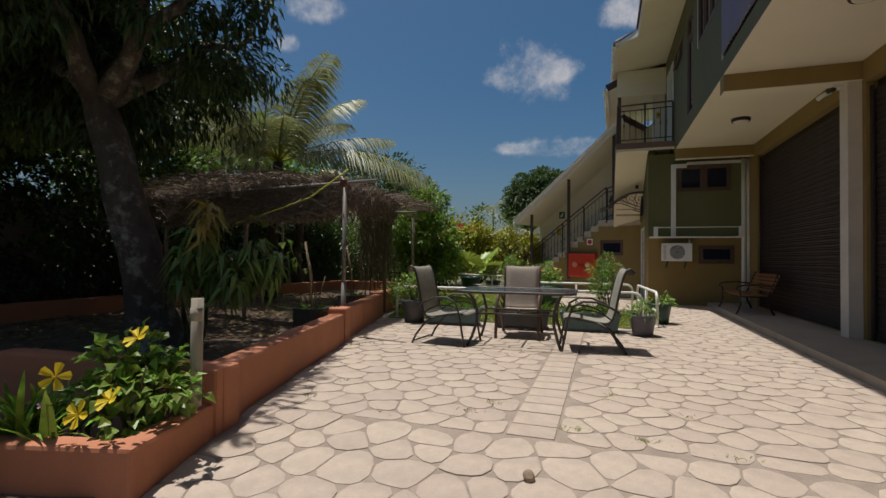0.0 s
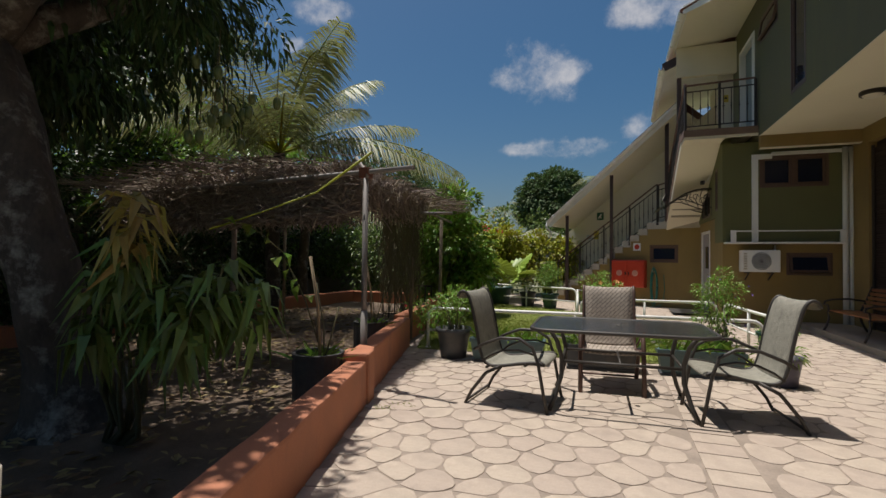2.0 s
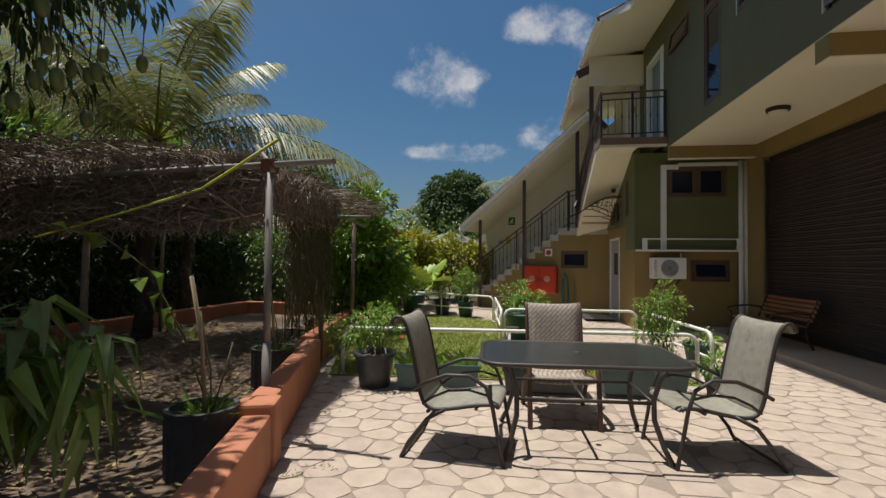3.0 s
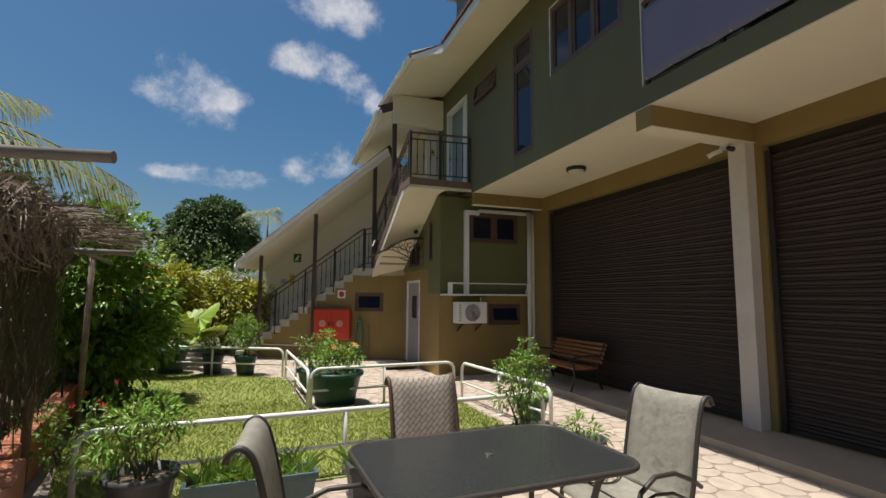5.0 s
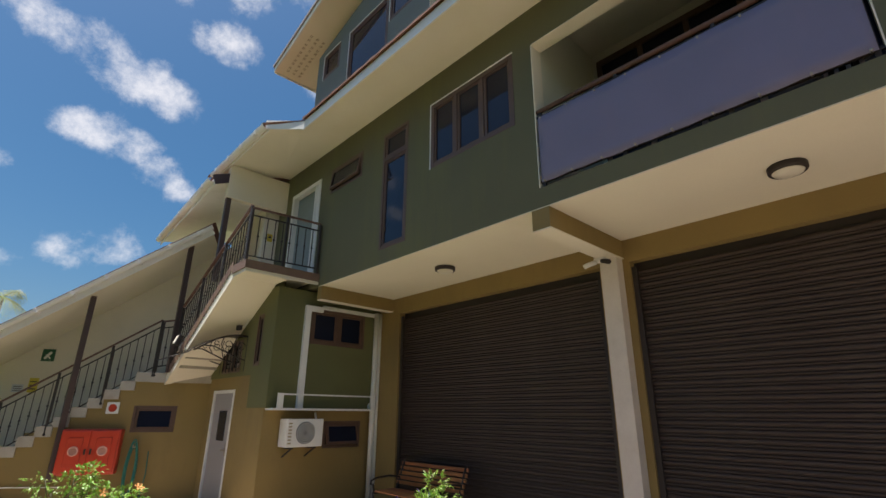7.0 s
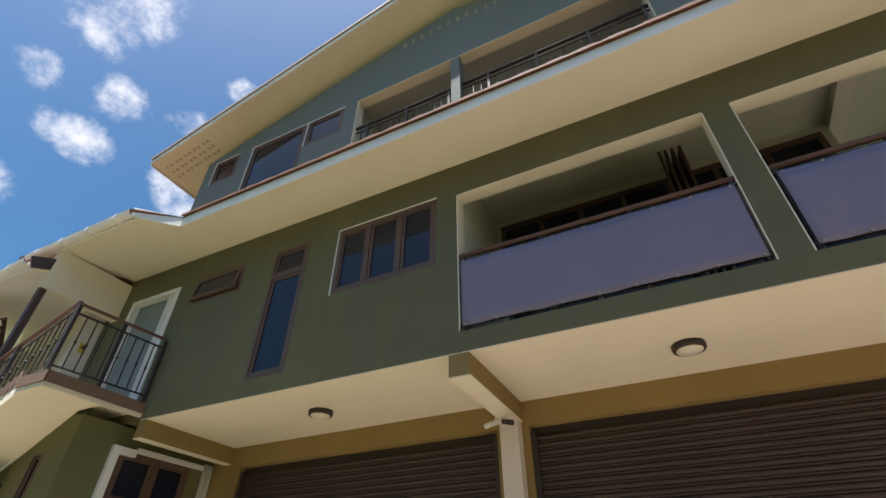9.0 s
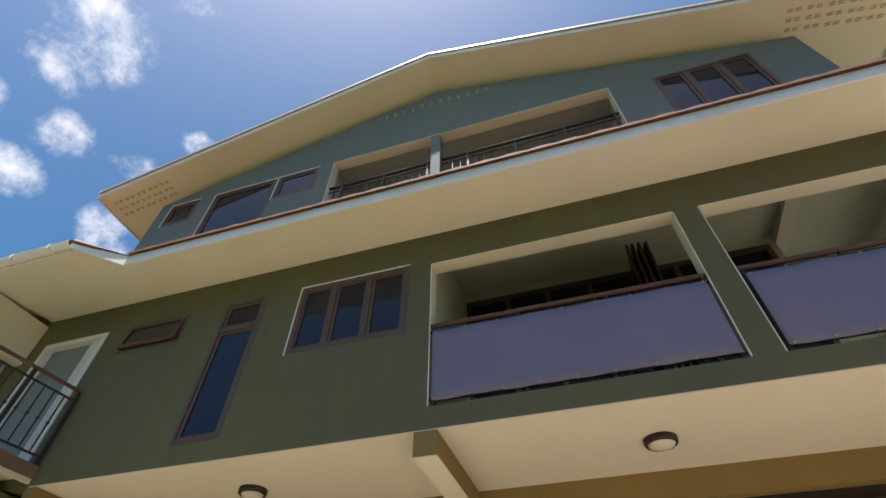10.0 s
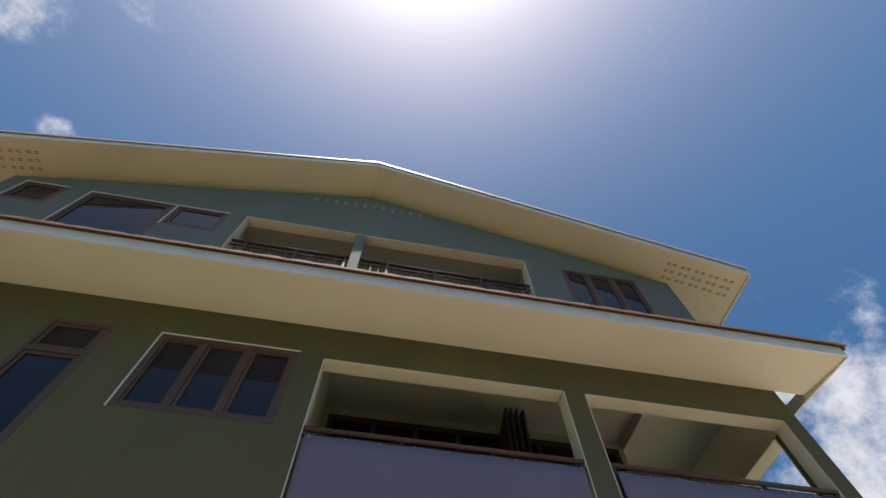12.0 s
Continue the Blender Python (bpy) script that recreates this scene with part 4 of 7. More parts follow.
lo = [bm.verts.new((0.3, y, z)) for y, z in prof]
hi = [bm.verts.new((1.077, y, z - 0.002)) for y, z in prof]
bm.faces.new(lo)
bm.faces.new(hi[::-1])
for i in range(len(prof)):
    j = (i + 1) % len(prof)
    bm.faces.new((lo[i], hi[i], hi[j], lo[j]))
box(bm, 1.078, 13.12, 4.0, 1.668, 14.9, 4.1)
box(bm, 0.3, 13.12, 3.905, 1.668, 13.149, 4.098)
solid("ceiling_upper_flight", bm, CREAM, "cream underside of the upper flight and landing", "soffit", "structure")
bm = B()
box(bm, 0.285, 13.1, 3.96, 1.668, 13.118, 4.105)
box(bm, 0.28, 13.1, 3.96, 0.298, 13.7, 4.105)
TILE_BROWN = material("brown_landing_tile", (0.2, 0.125, 0.085), 0.6, vary=0.15, scale=8, piece=0.2)
solid("trim_landing_edge", bm, TILE_BROWN, "brown tiled edge of the stair landing", "trim", "structure")

tiles = thing("trim_stair_tiles", Matrix.Identity(4), "brown tiles set upright along the upper flight", "tiles", kind="structure")
me = None
for k in range(30):
    if me is None:
        bm = B()
        box(bm, -0.014, -0.044, -0.12, 0.0, 0.044, 0.06, 0.004)
        me = done(bm, "tile", TILE_BROWN)
    o = new("tile", me)
    o.parent = tiles
    y = 16.5 - k * 0.095
    o.location = (0.298, y, 2.45 + (16.55 - y) * 0.579 + 0.06)


def iron_railing(a, b, label, height=1.0, knobs=True, step=0.125, posts=2):
    """A run from a to b (points on the floor) with posts, two rails, a handrail and turned balusters."""
    a, b = Vector(a), Vector(b)
    root = thing("iron_railing", Matrix.Translation(a), label, "railing", "stair railings")
    d = b - a
    up = Vector((0, 0, 1))
    bm = B()
    bar(bm, up * (height + 0.02), d + up * (height + 0.02), 0.055, 0.03, 0.006)
    part("handrail", bm, WOOD_RAIL, root, "brown painted handrail")
    for h in (height - 0.12, 0.12):
        bm = B()
        bar(bm, up * h, d + up * h, 0.022, 0.022)
        part("rail_bar", bm, IRON, root)
    for k in range(posts):
        p = d * k / (posts - 1)
        bm = B()
        box(bm, p.x - 0.022, p.y - 0.022, p.z - 0.06, p.x + 0.022, p.y + 0.022, p.z + height)
        lathe(bm, [(0.02, 0), (0.036, 0.02), (0.03, 0.05), (0.012, 0.06)], 8, (p.x, p.y, p.z - 0.09))
        part("post", bm, IRON, root)
    n = int(Vector((d.x, d.y)).length / step)
    me = None
    for k in range(1, n):
        p = d * k / n
        if me is None:
            bm = B()
            box(bm, -0.007, -0.007, 0.12, 0.007, 0.007, height - 0.12)
            if knobs:
                for z, r in ((0.5, 0.026), (0.44, 0.014), (0.56, 0.014)):
                    lathe(bm, [(0.006, -0.03), (r, 0), (0.006, 0.03)], 6, (0, 0, z))
            me = done(bm, "baluster", IRON)
        o = new("baluster", me)
        o.parent = root
        o.location = p
    return root


POST_BROWN = material("brown_painted_post", (0.07, 0.042, 0.037), 0.5, vary=0.15, scale=6, fine=80, bump=0.06)
sp = lambda x, y, z: SM @ Vector((x, y, z))
iron_railing(sp(-0.3, -0.01, G + 0.175), sp(2.95, -0.01, 2.42), "dark wrought-iron railing along the lower stair flight", 1.08, posts=5)
iron_railing(sp(2.98, -0.01, 2.42), (0.36, 16.55, 2.46), "dark wrought-iron railing at the stair turn", 1.05)
iron_railing((0.34, 16.5, 2.78), (0.34, 13.32, 4.16), "dark wrought-iron railing along the upper stair flight", 1.0, posts=4)
iron_railing((0.34, 13.28, 4.1), (1.63, 13.16, 4.1), "dark wrought-iron railing of the stair balcony", 1.0, posts=3, step=0.14)
for nm, p0, p1 in (("a", sp(0.08, -0.08, G), sp(0.08, -0.08, 2.76)), ("b", sp(1.6, -0.08, 0.4), sp(1.6, -0.08, 3.92)), ("c", Vector((0.3, 16.62, 2.42)), Vector((0.3, 16.62, 5.5))), ("d", Vector((0.42, 15.0, 4.1)), Vector((0.42, 15.0, 6.3)))):
    bm = B()
    box(bm, p0.x - 0.05, p0.y - 0.05, p0.z, p0.x + 0.05, p0.y + 0.05, p1.z, 0.006)
    solid("roof_post", bm, POST_BROWN, "dark painted steel post holding the stair roof", "post", group="stair roof posts")

# balcony door in the upper front
root = thing("door_3", pose(XF, 14.6, 4.1, 0, 0, -90), "white framed balcony door with louvred shutter open", "door", kind="structure")
bm = B()
box(bm, 0, -0.02, 0, 0.08, 0.12, 2.1, 0.004)
box(bm, 1.16, -0.02, 0, 1.24, 0.12, 2.1, 0.004)
box(bm, 0.08, -0.02, 2.02, 1.16, 0.12, 2.1, 0.004)
part("door_frame", bm, WHITE, root)
bm = B()
box(bm, 0.08, 0.1, 0, 1.16, 0.13, 2.02)
part("door_leaf", bm, material("blue_grey_door", (0.2, 0.24, 0.24), 0.45, vary=0.1), root, "muted blue-grey door leaf")
for k in range(4):
    bm = B()
    x = 0.98 + k * 0.043
    box(bm, x, 0.0, 0.01, x + 0.028, 0.098, 2.015, 0.006)
    part("shutter_leaf", bm, WHITE, root)
root = thing("wall_sign", pose(1.5, 15.235, 5.35), "small yellow warning sign on the wall", "sign")
bm = B()
box(bm, -0.06, 0, -0.08, 0.06, 0.012, 0.1, 0.002)
part("plate", bm, material("yellow_sign", (0.55, 0.4, 0.05), 0.6, vary=0.1), root)
bm = B()
prism(bm, [(-0.04, 0), (0.04, 0), (0, 0.07)], 0, 0.006)
bmesh.ops.transform(bm, matrix=pose(0, -0.001, 0, 90), verts=bm.verts)
part("symbol", bm, IRON, root)
root = thing("wall_lamp", Matrix.Translation(sp(2.9, 1.24, 5.3)), "round white bulkhead lamp on the wall", "wall lamp")
bm = B()
lathe(bm, [(0.14, 0), (0.14, 0.04), (0.1, 0.09), (0.02, 0.1)])
bmesh.ops.transform(bm, matrix=pose(0, 0, 0, 90, 0, 0), verts=bm.verts)
part("diffuser", bm, LAMP_GLASS, root)
root = thing("flood_light", pose(1.0, 14.6, 3.2), "small white flood light on a bent pipe arm", "lamp")
bm = B()
tube(bm, [(0.08, 0, 0.5), (0.03, 0, 0.42), (0.03, 0, 0.12), (-0.02, 0, 0.02), (-0.08, 0, 0)], 0.014, 8)
part("arm", bm, WHITE, root)
bm = B()
box(bm, -0.16, -0.06, -0.06, -0.08, 0.06, 0.03, 0.01)
part("lamp_head", bm, IRON, root)

# ground-floor door
root = thing("door_1", pose(1.1, 16.05, G, 0, 0, -90), "grey painted steel door with a narrow dark window", "door", kind="structure")
bm = B()
box(bm, 0, -0.015, 0, 0.06, 0.1, 2.09, 0.004)
box(bm, 1.06, -0.015, 0, 1.12, 0.1, 2.09, 0.004)
box(bm, 0.06, -0.015, 2.03, 1.06, 0.1, 2.09, 0.004)
part("door_frame", bm, WHITE, root)
bm = B()
box(bm, 0.062, 0.02, 0.01, 1.058, 0.07, 2.028, 0.003)
part("door_leaf", bm, material("grey_door_paint", (0.33, 0.31, 0.31), 0.5, vary=0.06), root)
bm = B()
box(bm, 0.42, 0.012, 1.15, 0.8, 0.022, 1.7, 0.003)
part("vision_panel", bm, GLASS, root)
bm = B()
tube(bm, [(0.95, 0.02, 1.0), (0.95, -0.04, 1.0), (0.84, -0.04, 1.0)], 0.012, 8)
box(bm, 0.925, 0.008, 0.9, 0.975, 0.019, 1.12, 0.004)
part("door_handle", bm, BRASS, root)
# curved canopy above the door, and the barred window behind it
root = thing("door_canopy", pose(1.1, 0, 0), "curved clear door canopy on scrolled iron brackets", "canopy")
CLEAR = glass("smoked_canopy_sheet", (0.06, 0.055, 0.05))
see, mixs = CLEAR.node_tree.nodes.new("ShaderNodeBsdfTransparent"), CLEAR.node_tree.nodes.new("ShaderNodeMixShader")
see.inputs[0].default_value = (0.8, 0.78, 0.74, 1)
mixs.inputs[0].default_value = 0.7
CLEAR.node_tree.links.new(CLEAR.node_tree.nodes["Principled BSDF"].outputs[0], mixs.inputs[1])
CLEAR.node_tree.links.new(see.outputs[0], mixs.inputs[2])
CLEAR.node_tree.links.new(mixs.outputs[0], CLEAR.node_tree.nodes["Material Output"].inputs[0])
arc = [(-0.005, 3.05), (-0.2, 3.06), (-0.4, 3.03), (-0.6, 2.95), (-0.78, 2.84), (-0.95, 2.72), (-1.08, 2.64), (-1.2, 2.6)]
bm = B()
ra = [bm.verts.new((x, 14.6, z)) for x, z in arc]
rb = [bm.verts.new((x, 15.9, z)) for x, z in arc]
for i in range(7):
    bm.faces.new((ra[i], ra[i + 1], rb[i + 1], rb[i])).smooth = True
ob = part("sheet", bm, CLEAR, root, "smoked clear plastic sheet")
ob.modifiers.new("thickness", "SOLIDIFY").thickness = 0.006
bm = B()
tube(bm, [(-1.2, 14.58, 2.595), (-1.2, 15.92, 2.595)], 0.012, 6)
part("front_bar", bm, IRON, root)
for y in (14.62, 15.25, 15.88):
    bm = B()
    tube(bm, [(x, y, z - 0.02) for x, z in arc[:6]], 0.014, 6)
    tube(bm, [(-0.012, y, 2.58), (-0.2, y, 2.63), (-0.42, y, 2.72), (-0.62, y, 2.8), (-0.8, y, 2.8)], 0.012, 6)
    tube(bm, [(-0.012, y, 2.38), (-0.012, y, 3.05)], 0.014, 6)
    tube(bm, [(-0.2, y, 2.63), (-0.27, y, 2.85), (-0.22, y, 3.03)], 0.009, 5)
    tube(bm, [(-0.42, y, 2.72), (-0.5, y, 2.84), (-0.46, y, 2.98)], 0.009, 5)
    for cx, cz, cr in ((-0.12, 2.84, 0.07), (-0.36, 2.86, 0.06), (-0.58, 2.86, 0.04)):
        tube(bm, [(cx + cr * math.cos(t * 0.7), y, cz + cr * math.sin(t * 0.7)) for t in range(9)], 0.007, 5)
    part("bracket", bm, IRON, root)
barred = window(pose(1.1, 15.75, 2.38, 0, 0, -90), 0.95, 0.62, [(0.05, 0.45, 0.05, 0.57), (0.5, 0.9, 0.05, 0.57)], label="brown barred window above the grey door")
for k in range(5):
    bm = B()
    box(bm, 0.1 + k * 0.18, -0.06, 0.02, 0.114 + k * 0.18, -0.046, 0.6)
    part("window_bar", bm, IRON, barred)
# fire-hose cabinet
RED = material("red_cabinet_enamel", (0.5, 0.045, 0.02), 0.4, vary=0.1, scale=4, fine=80, bump=0.04)
root = thing("fire_cabinet", SM @ pose(1.67, -0.22, 0.51), "red two-door fire hose cabinet on the wall", "cabinet")
bm = B()
box(bm, 0, 0, 0, 0.99, 0.218, 0.81, 0.03)
part("body", bm, RED, root)
for k in range(2):
    bm = B()
    x = 0.03 + k * 0.475
    box(bm, x, -0.025, 0.03, x + 0.455, -0.001, 0.78, 0.012)
    box(bm, x + 0.1, -0.036, 0.14, x + 0.355, -0.026, 0.66, 0.01)
    dr = part("door", bm, RED, root)
    bm = B()
    lathe(bm, [(0.09, 0), (0.09, 0.005), (0.055, 0.005), (0.055, 0.0)], 20)
    bmesh.ops.transform(bm, matrix=pose(x + 0.228, -0.037, 0.42, 90), verts=bm.verts)
    part("emblem", bm, material("pale_emblem", (0.6, 0.3, 0.24), 0.5), dr)
    bm = B()
    box(bm, x + 0.4 if k == 0 else x + 0.02, -0.05, 0.36, x + 0.43 if k == 0 else x + 0.05, -0.026, 0.46, 0.006)
    part("handle", bm, IRON, dr)
root = thing("wall_sign", SM @ pose(2.25, -0.012, 1.6), "white square sign with a red disc", "sign")
bm = B()
box(bm, 0, 0, 0, 0.22, 0.01, 0.22, 0.002)
part("plate", bm, WHITE, root)
bm = B()
lathe(bm, [(0.075, 0), (0.075, 0.004)], 24)
bmesh.ops.transform(bm, matrix=pose(0.11, -0.001, 0.11, 90), verts=bm.verts)
part("disc", bm, RED, root)
root = thing("exit_sign", SM @ pose(0.46, 1.245, 2.68), "green square exit sign with a white mark", "sign")
bm = B()
box(bm, 0, 0, 0, 0.24, 0.012, 0.26, 0.003)
part("plate", bm, material("green_sign", (0.01, 0.09, 0.04), 0.5), root)
bm = B()
bar(bm, (0.06, -0.003, 0.05), (0.17, -0.003, 0.2), 0.006, 0.05)
bar(bm, (0.17, -0.003, 0.06), (0.08, -0.003, 0.14), 0.006, 0.03)
part("symbol", bm, WHITE, root)
for x, w, h, col, lab in ((0.36, 0.17, 0.3, (0.62, 0.5, 0.05), "yellow paper notice on the pale stair wall"), (0.08, 0.2, 0.16, (0.5, 0.53, 0.6), "pale blue paper notice on the pale stair wall")):
    root = thing("wall_notice", SM @ pose(x, 1.245, 2.02), lab, "notice")
    bm = B()
    box(bm, 0, 0, 0, w, 0.01, h, 0.002)
    part("sheet", bm, material("notice_paper", col, 0.7, vary=0.05), root)
    for k in range(3):
        bm = B()
        box(bm, 0.025, -0.003, h * (0.2 + 0.25 * k), w - 0.025, -0.0005, h * (0.28 + 0.25 * k))
        part("print_bar", bm, IRON, root)
root = thing("flood_light", pose(0.25, 15.95, 3.0), "small black flood light with a pale lens by the stairs", "lamp")
bm = B()
box(bm, -0.09, -0.09, -0.12, 0.0, 0.09, 0.1, 0.012, pose(0, 0, 0, 0, 20, 0))
part("housing", bm, IRON, root)
bm = B()
box(bm, -0.1, -0.07, -0.095, -0.091, 0.07, 0.075, 0.003, pose(0, 0, 0, 0, 20, 0))
part("lens", bm, LAMP_GLASS, root)
bm = B()
tube(bm, [(0.0, 0, 0), (0.06, 0, 0.02), (0.06, 0, -0.2)], 0.012, 6)
part("arm", bm, IRON, root)
# garden hose
HOSE = material("green_garden_hose", (0.02, 0.16, 0.13), 0.5, vary=0.15)
root = thing("garden_hose", SM @ pose(2.9, -0.1, 0), "coiled green garden hose hanging on the wall", "hose")
for k in range(7):
    bm = B()
    w, dz, oy = 0.07 + 0.012 * (k % 4), 0.03 * (k % 3), -0.012 * k
    tube(bm, [(w * math.cos(t * math.tau / 20), oy + 0.02, 0.55 + dz + (0.42 + 0.02 * k) * math.sin(t * math.tau / 20)) for t in range(21)], 0.011, 6)
    part("coil", bm, HOSE, root)
bm = B()
tube(bm, [(0, 0.1, 0.98), (0, -0.1, 0.98), (0, -0.12, 1.03)], 0.012, 6)
part("hook", bm, BRASS, root)
bm = B()
tube(bm, [(0.25, 0.04, 0.9), (0.27, 0.04, 0.5), (0.24, 0.02, 0.1), (0.1, -0.15, G + 0.012), (-0.2, -0.25, G + 0.012)], 0.01, 6)
part("tail", bm, HOSE, root)
root = thing("water_tap", SM @ pose(-0.1, -0.06, 0.35), "small wall tap on a thin white water pipe", "tap")
bm = B()
tube(bm, [(0.0, 0, 0), (1.9, 0, -0.05)], 0.012, 6)
part("pipe", bm, WHITE_METAL, root)
bm = B()
tube(bm, [(0, 0, 0), (0, -0.1, 0), (0, -0.13, -0.05)], 0.018, 8)
part("spout", bm, BRASS, root)
bm = B()
box(bm, 0.25, 14.7, G + 0.055, 1.0, 15.8, G + 0.07, 0.004)
solid("door_mat", bm, material("dark_rubber_mat", (0.05, 0.045, 0.04), 0.9), "dark rubber mat in front of the grey door", "mat")

# ---- yard: beds, lawn, rails ----
def low_wall(pts, z_top, label, thick=0.2, cap=True, depth=0.6):
    root = thing("garden_wall", Matrix.Identity(4), label, "garden wall", "terracotta bed walls")
    for a, b in zip(pts, pts[1:]):
        bm = B()
        a3, b3 = Vector((*a, 0)), Vector((*b, 0))
        d = b3 - a3
        ang = math.atan2(d.y, d.x)
        m = Matrix.Translation(a3) @ Matrix.Rotation(ang, 4, "Z")
        box(bm, -0.0, -0.0, z_top - depth, d.length, thick, z_top, 0.025, m)
        n = max(2, int(d.length / 0.25))
        bmesh.ops.subdivide_edges(bm, edges=[e for e in bm.edges if e.calc_length() > d.length * 0.7], cuts=n)
        for v in bm.verts:
            k = noise.noise(v.co * 2.3)
            v.co.z += 0.012 * k if v.co.z > z_top - 0.1 else 0
            v.co.x += 0.008 * noise.noise(v.co * 3.1 + Vector((5, 0, 0)))
        part("wall_length", bm, TERRACOTTA, root)
    return root


low_wall([(-2.43, 2.55), (-3.3, 5.72)], 0.36, "terracotta painted low wall beside the paving")
low_wall([(-3.36, 5.8), (-4.08, 8.5)], 0.4, "terracotta painted low wall near the pergola pole")
bm = B()
box(bm, -0.14, -0.13, -0.3, 0.14, 0.13, 0.43, 0.025, pose(-3.42, 5.72, 0, 0, 0, 15))
solid("wall_pier", bm, TERRACOTTA, "terracotta painted pier in the low wall", "pier", "structure")
low_wall([(-4.5, 2.42), (-2.44, 2.62)], 0.36, "terracotta painted cross wall behind the flowers", 0.18)
low_wall([(-4.3, 1.28), (-2.27, 1.82)], 0.13, "terracotta painted kerb wall of the flower bed", 0.16)
low_wall([(-2.27, 1.82), (-2.47, 2.62)], 0.13, "terracotta painted kerb of the flower bed", 0.16)
low_wall([(-4.2, 8.55), (-4.5, 10.4), (-4.95, 12.6)], 0.42, "terracotta painted wall beside the lawn", 0.18)
low_wall([(-9.1, -3), (-9.1, 8.0), (-8.6, 14.5)][::-1], 0.32, "terracotta painted boundary wall in deep shade", 0.2)
low_wall([(-5.0, 14.2), (-8.6, 14.5)], 0.32, "terracotta painted rear boundary wall", 0.2)

bm = B()
nx, ny = 26, 60
grid = [[None] * (ny + 1) for _ in range(nx + 1)]
for i in range(nx + 1):
    for j in range(ny + 1):
        y = -3 + 17.6 * j / ny
        xr = -2.5 - (y - 2.5) * 0.272 if y > 2.5 else -2.4
        x = -9.2 + (xr - 0.05 + 9.2) * i / nx
        grid[i][j] = bm.verts.new((x, y, 0.02 + 0.05 * noise.noise(Vector((x, y, 0))) + 0.025 * noise.noise(Vector((x * 5, y * 5, 3))) - (0.12 if y < 2.4 else 0)))
for i in range(nx):
    for j in range(ny):
        bm.faces.new((grid[i][j], grid[i + 1][j], grid[i + 1][j + 1], grid[i][j + 1])).smooth = True
solid("ground_bed", bm, SOIL, "dry brown soil of the shaded planting bed", "soil", "structure")

LAWN = [(-3.9, 8.35), (0.6, 8.55), (0.58, 11.4), (-1.78, 11.25), (-1.95, 14.3), (-4.9, 15.95), (-7.5, 15.9), (-5.0, 12.6), (-4.3, 9.8)]
bm = B()
prism(bm, LAWN, G - 0.05, G + 0.012)
solid("ground_lawn", bm, TURF, "sunlit mown green lawn", "lawn", "structure")


def inside(poly, x, y):
    r = False
    for (x0, y0), (x1, y1) in zip(poly, poly[1:] + poly[:1]):
        if (y0 > y) != (y1 > y) and x < (x1 - x0) * (y - y0) / (y1 - y0) + x0:
            r = not r
    return r


def blades(name, spots, mat, label, category, hmin=0.03, hmax=0.07, w=0.006, lean=0.03, kind="stuff", parent=None):
    vs, fs = [], []
    for x, y, z in spots:
        a, h = random.uniform(0, math.tau), random.uniform(hmin, hmax)
        dx, dy = math.cos(a) * w, math.sin(a) * w
        lx, ly = random.gauss(0, lean), random.gauss(0, lean)
        k = len(vs)
        vs += [(x - dx, y - dy, z), (x + dx, y + dy, z), (x + lx + dx * 0.5, y + ly + dy * 0.5, z + h * 0.65), (x + lx * 2.2, y + ly * 2.2, z + h)]
        fs += [(k, k + 1, k + 2), (k, k + 2, k + 3)]
    me = bpy.data.meshes.new(name)
    me.from_pydata(vs, [], fs)
    me.materials.append(mat)
    ob = new(name, me)
    if parent:
        ob.parent = parent
        return ob
    return tagged(ob, label, category, "", kind)


GRASS = material("grass_blade", (0.22, 0.26, 0.045), 0.7, vary=0.35, scale=4, fine=25, bump=0, piece=0.25, through_light=0.3)
random.seed(4)
spots = []
while len(spots) < 42000:
    x, y = random.uniform(-6.5, 0.6), random.uniform(8.3, 15.9)
    if inside(LAWN, x, y) and (y < 12 or random.random() < 0.5):
        spots.append((x, y, G + 0.008))
blades("grass", spots, GRASS, "short mown lawn grass", "grass", 0.025, 0.055, 0.004, 0.012)


def pipe_rail(pts, label, posts=(), z=0.56, low=0.24):
    """A white tubular barrier: legs curve into the top rail, with a second rail below."""
    root = thing("pipe_railing", Matrix.Identity(4), label, "railing", "white lawn railings")
    P = [Vector((x, y, 0)) for x, y in pts]
    bm = B()
    a, b = P[0], P[-1]
    path = [a + Vector((0, 0, G)), a + Vector((0, 0, z - 0.13))]
    d0 = (P[1] - a).normalized()
    path += [a + d0 * 0.13 * (1 - math.cos(t)) + Vector((0, 0, z - 0.13 + 0.13 * math.sin(t))) for t in (0.4, 0.8, 1.2, 1.57)]
    path += [p + Vector((0, 0, z)) for p in P[1:-1]]
    d1 = (P[-2] - b).normalized()
    path += [b + d1 * 0.13 * (1 - math.cos(t)) + Vector((0, 0, z - 0.13 + 0.13 * math.sin(t))) for t in (1.57, 1.2, 0.8, 0.4)]
    path += [b + Vector((0, 0, z - 0.13)), b + Vector((0, 0, G))]
    tube(bm, path, 0.024, 10)
    part("top_rail", bm, WHITE_METAL, root)
    bm = B()
    tube(bm, [p + Vector((0, 0, low)) for p in P], 0.018, 8)
    part("lower_rail", bm, WHITE_METAL, root)
    for x, y in posts:
        bm = B()
        tube(bm, [(x, y, G), (x, y, z)], 0.022, 10)
        part("post", bm, WHITE_METAL, root)
    for x, y in [pts[0], pts[-1], *posts]:
        bm = B()
        lathe(bm, [(0.05, 0), (0.05, 0.012), (0.028, 0.02)], 10, (x, y, G + 0.004))
        part("foot_plate", bm, WHITE_METAL, root)


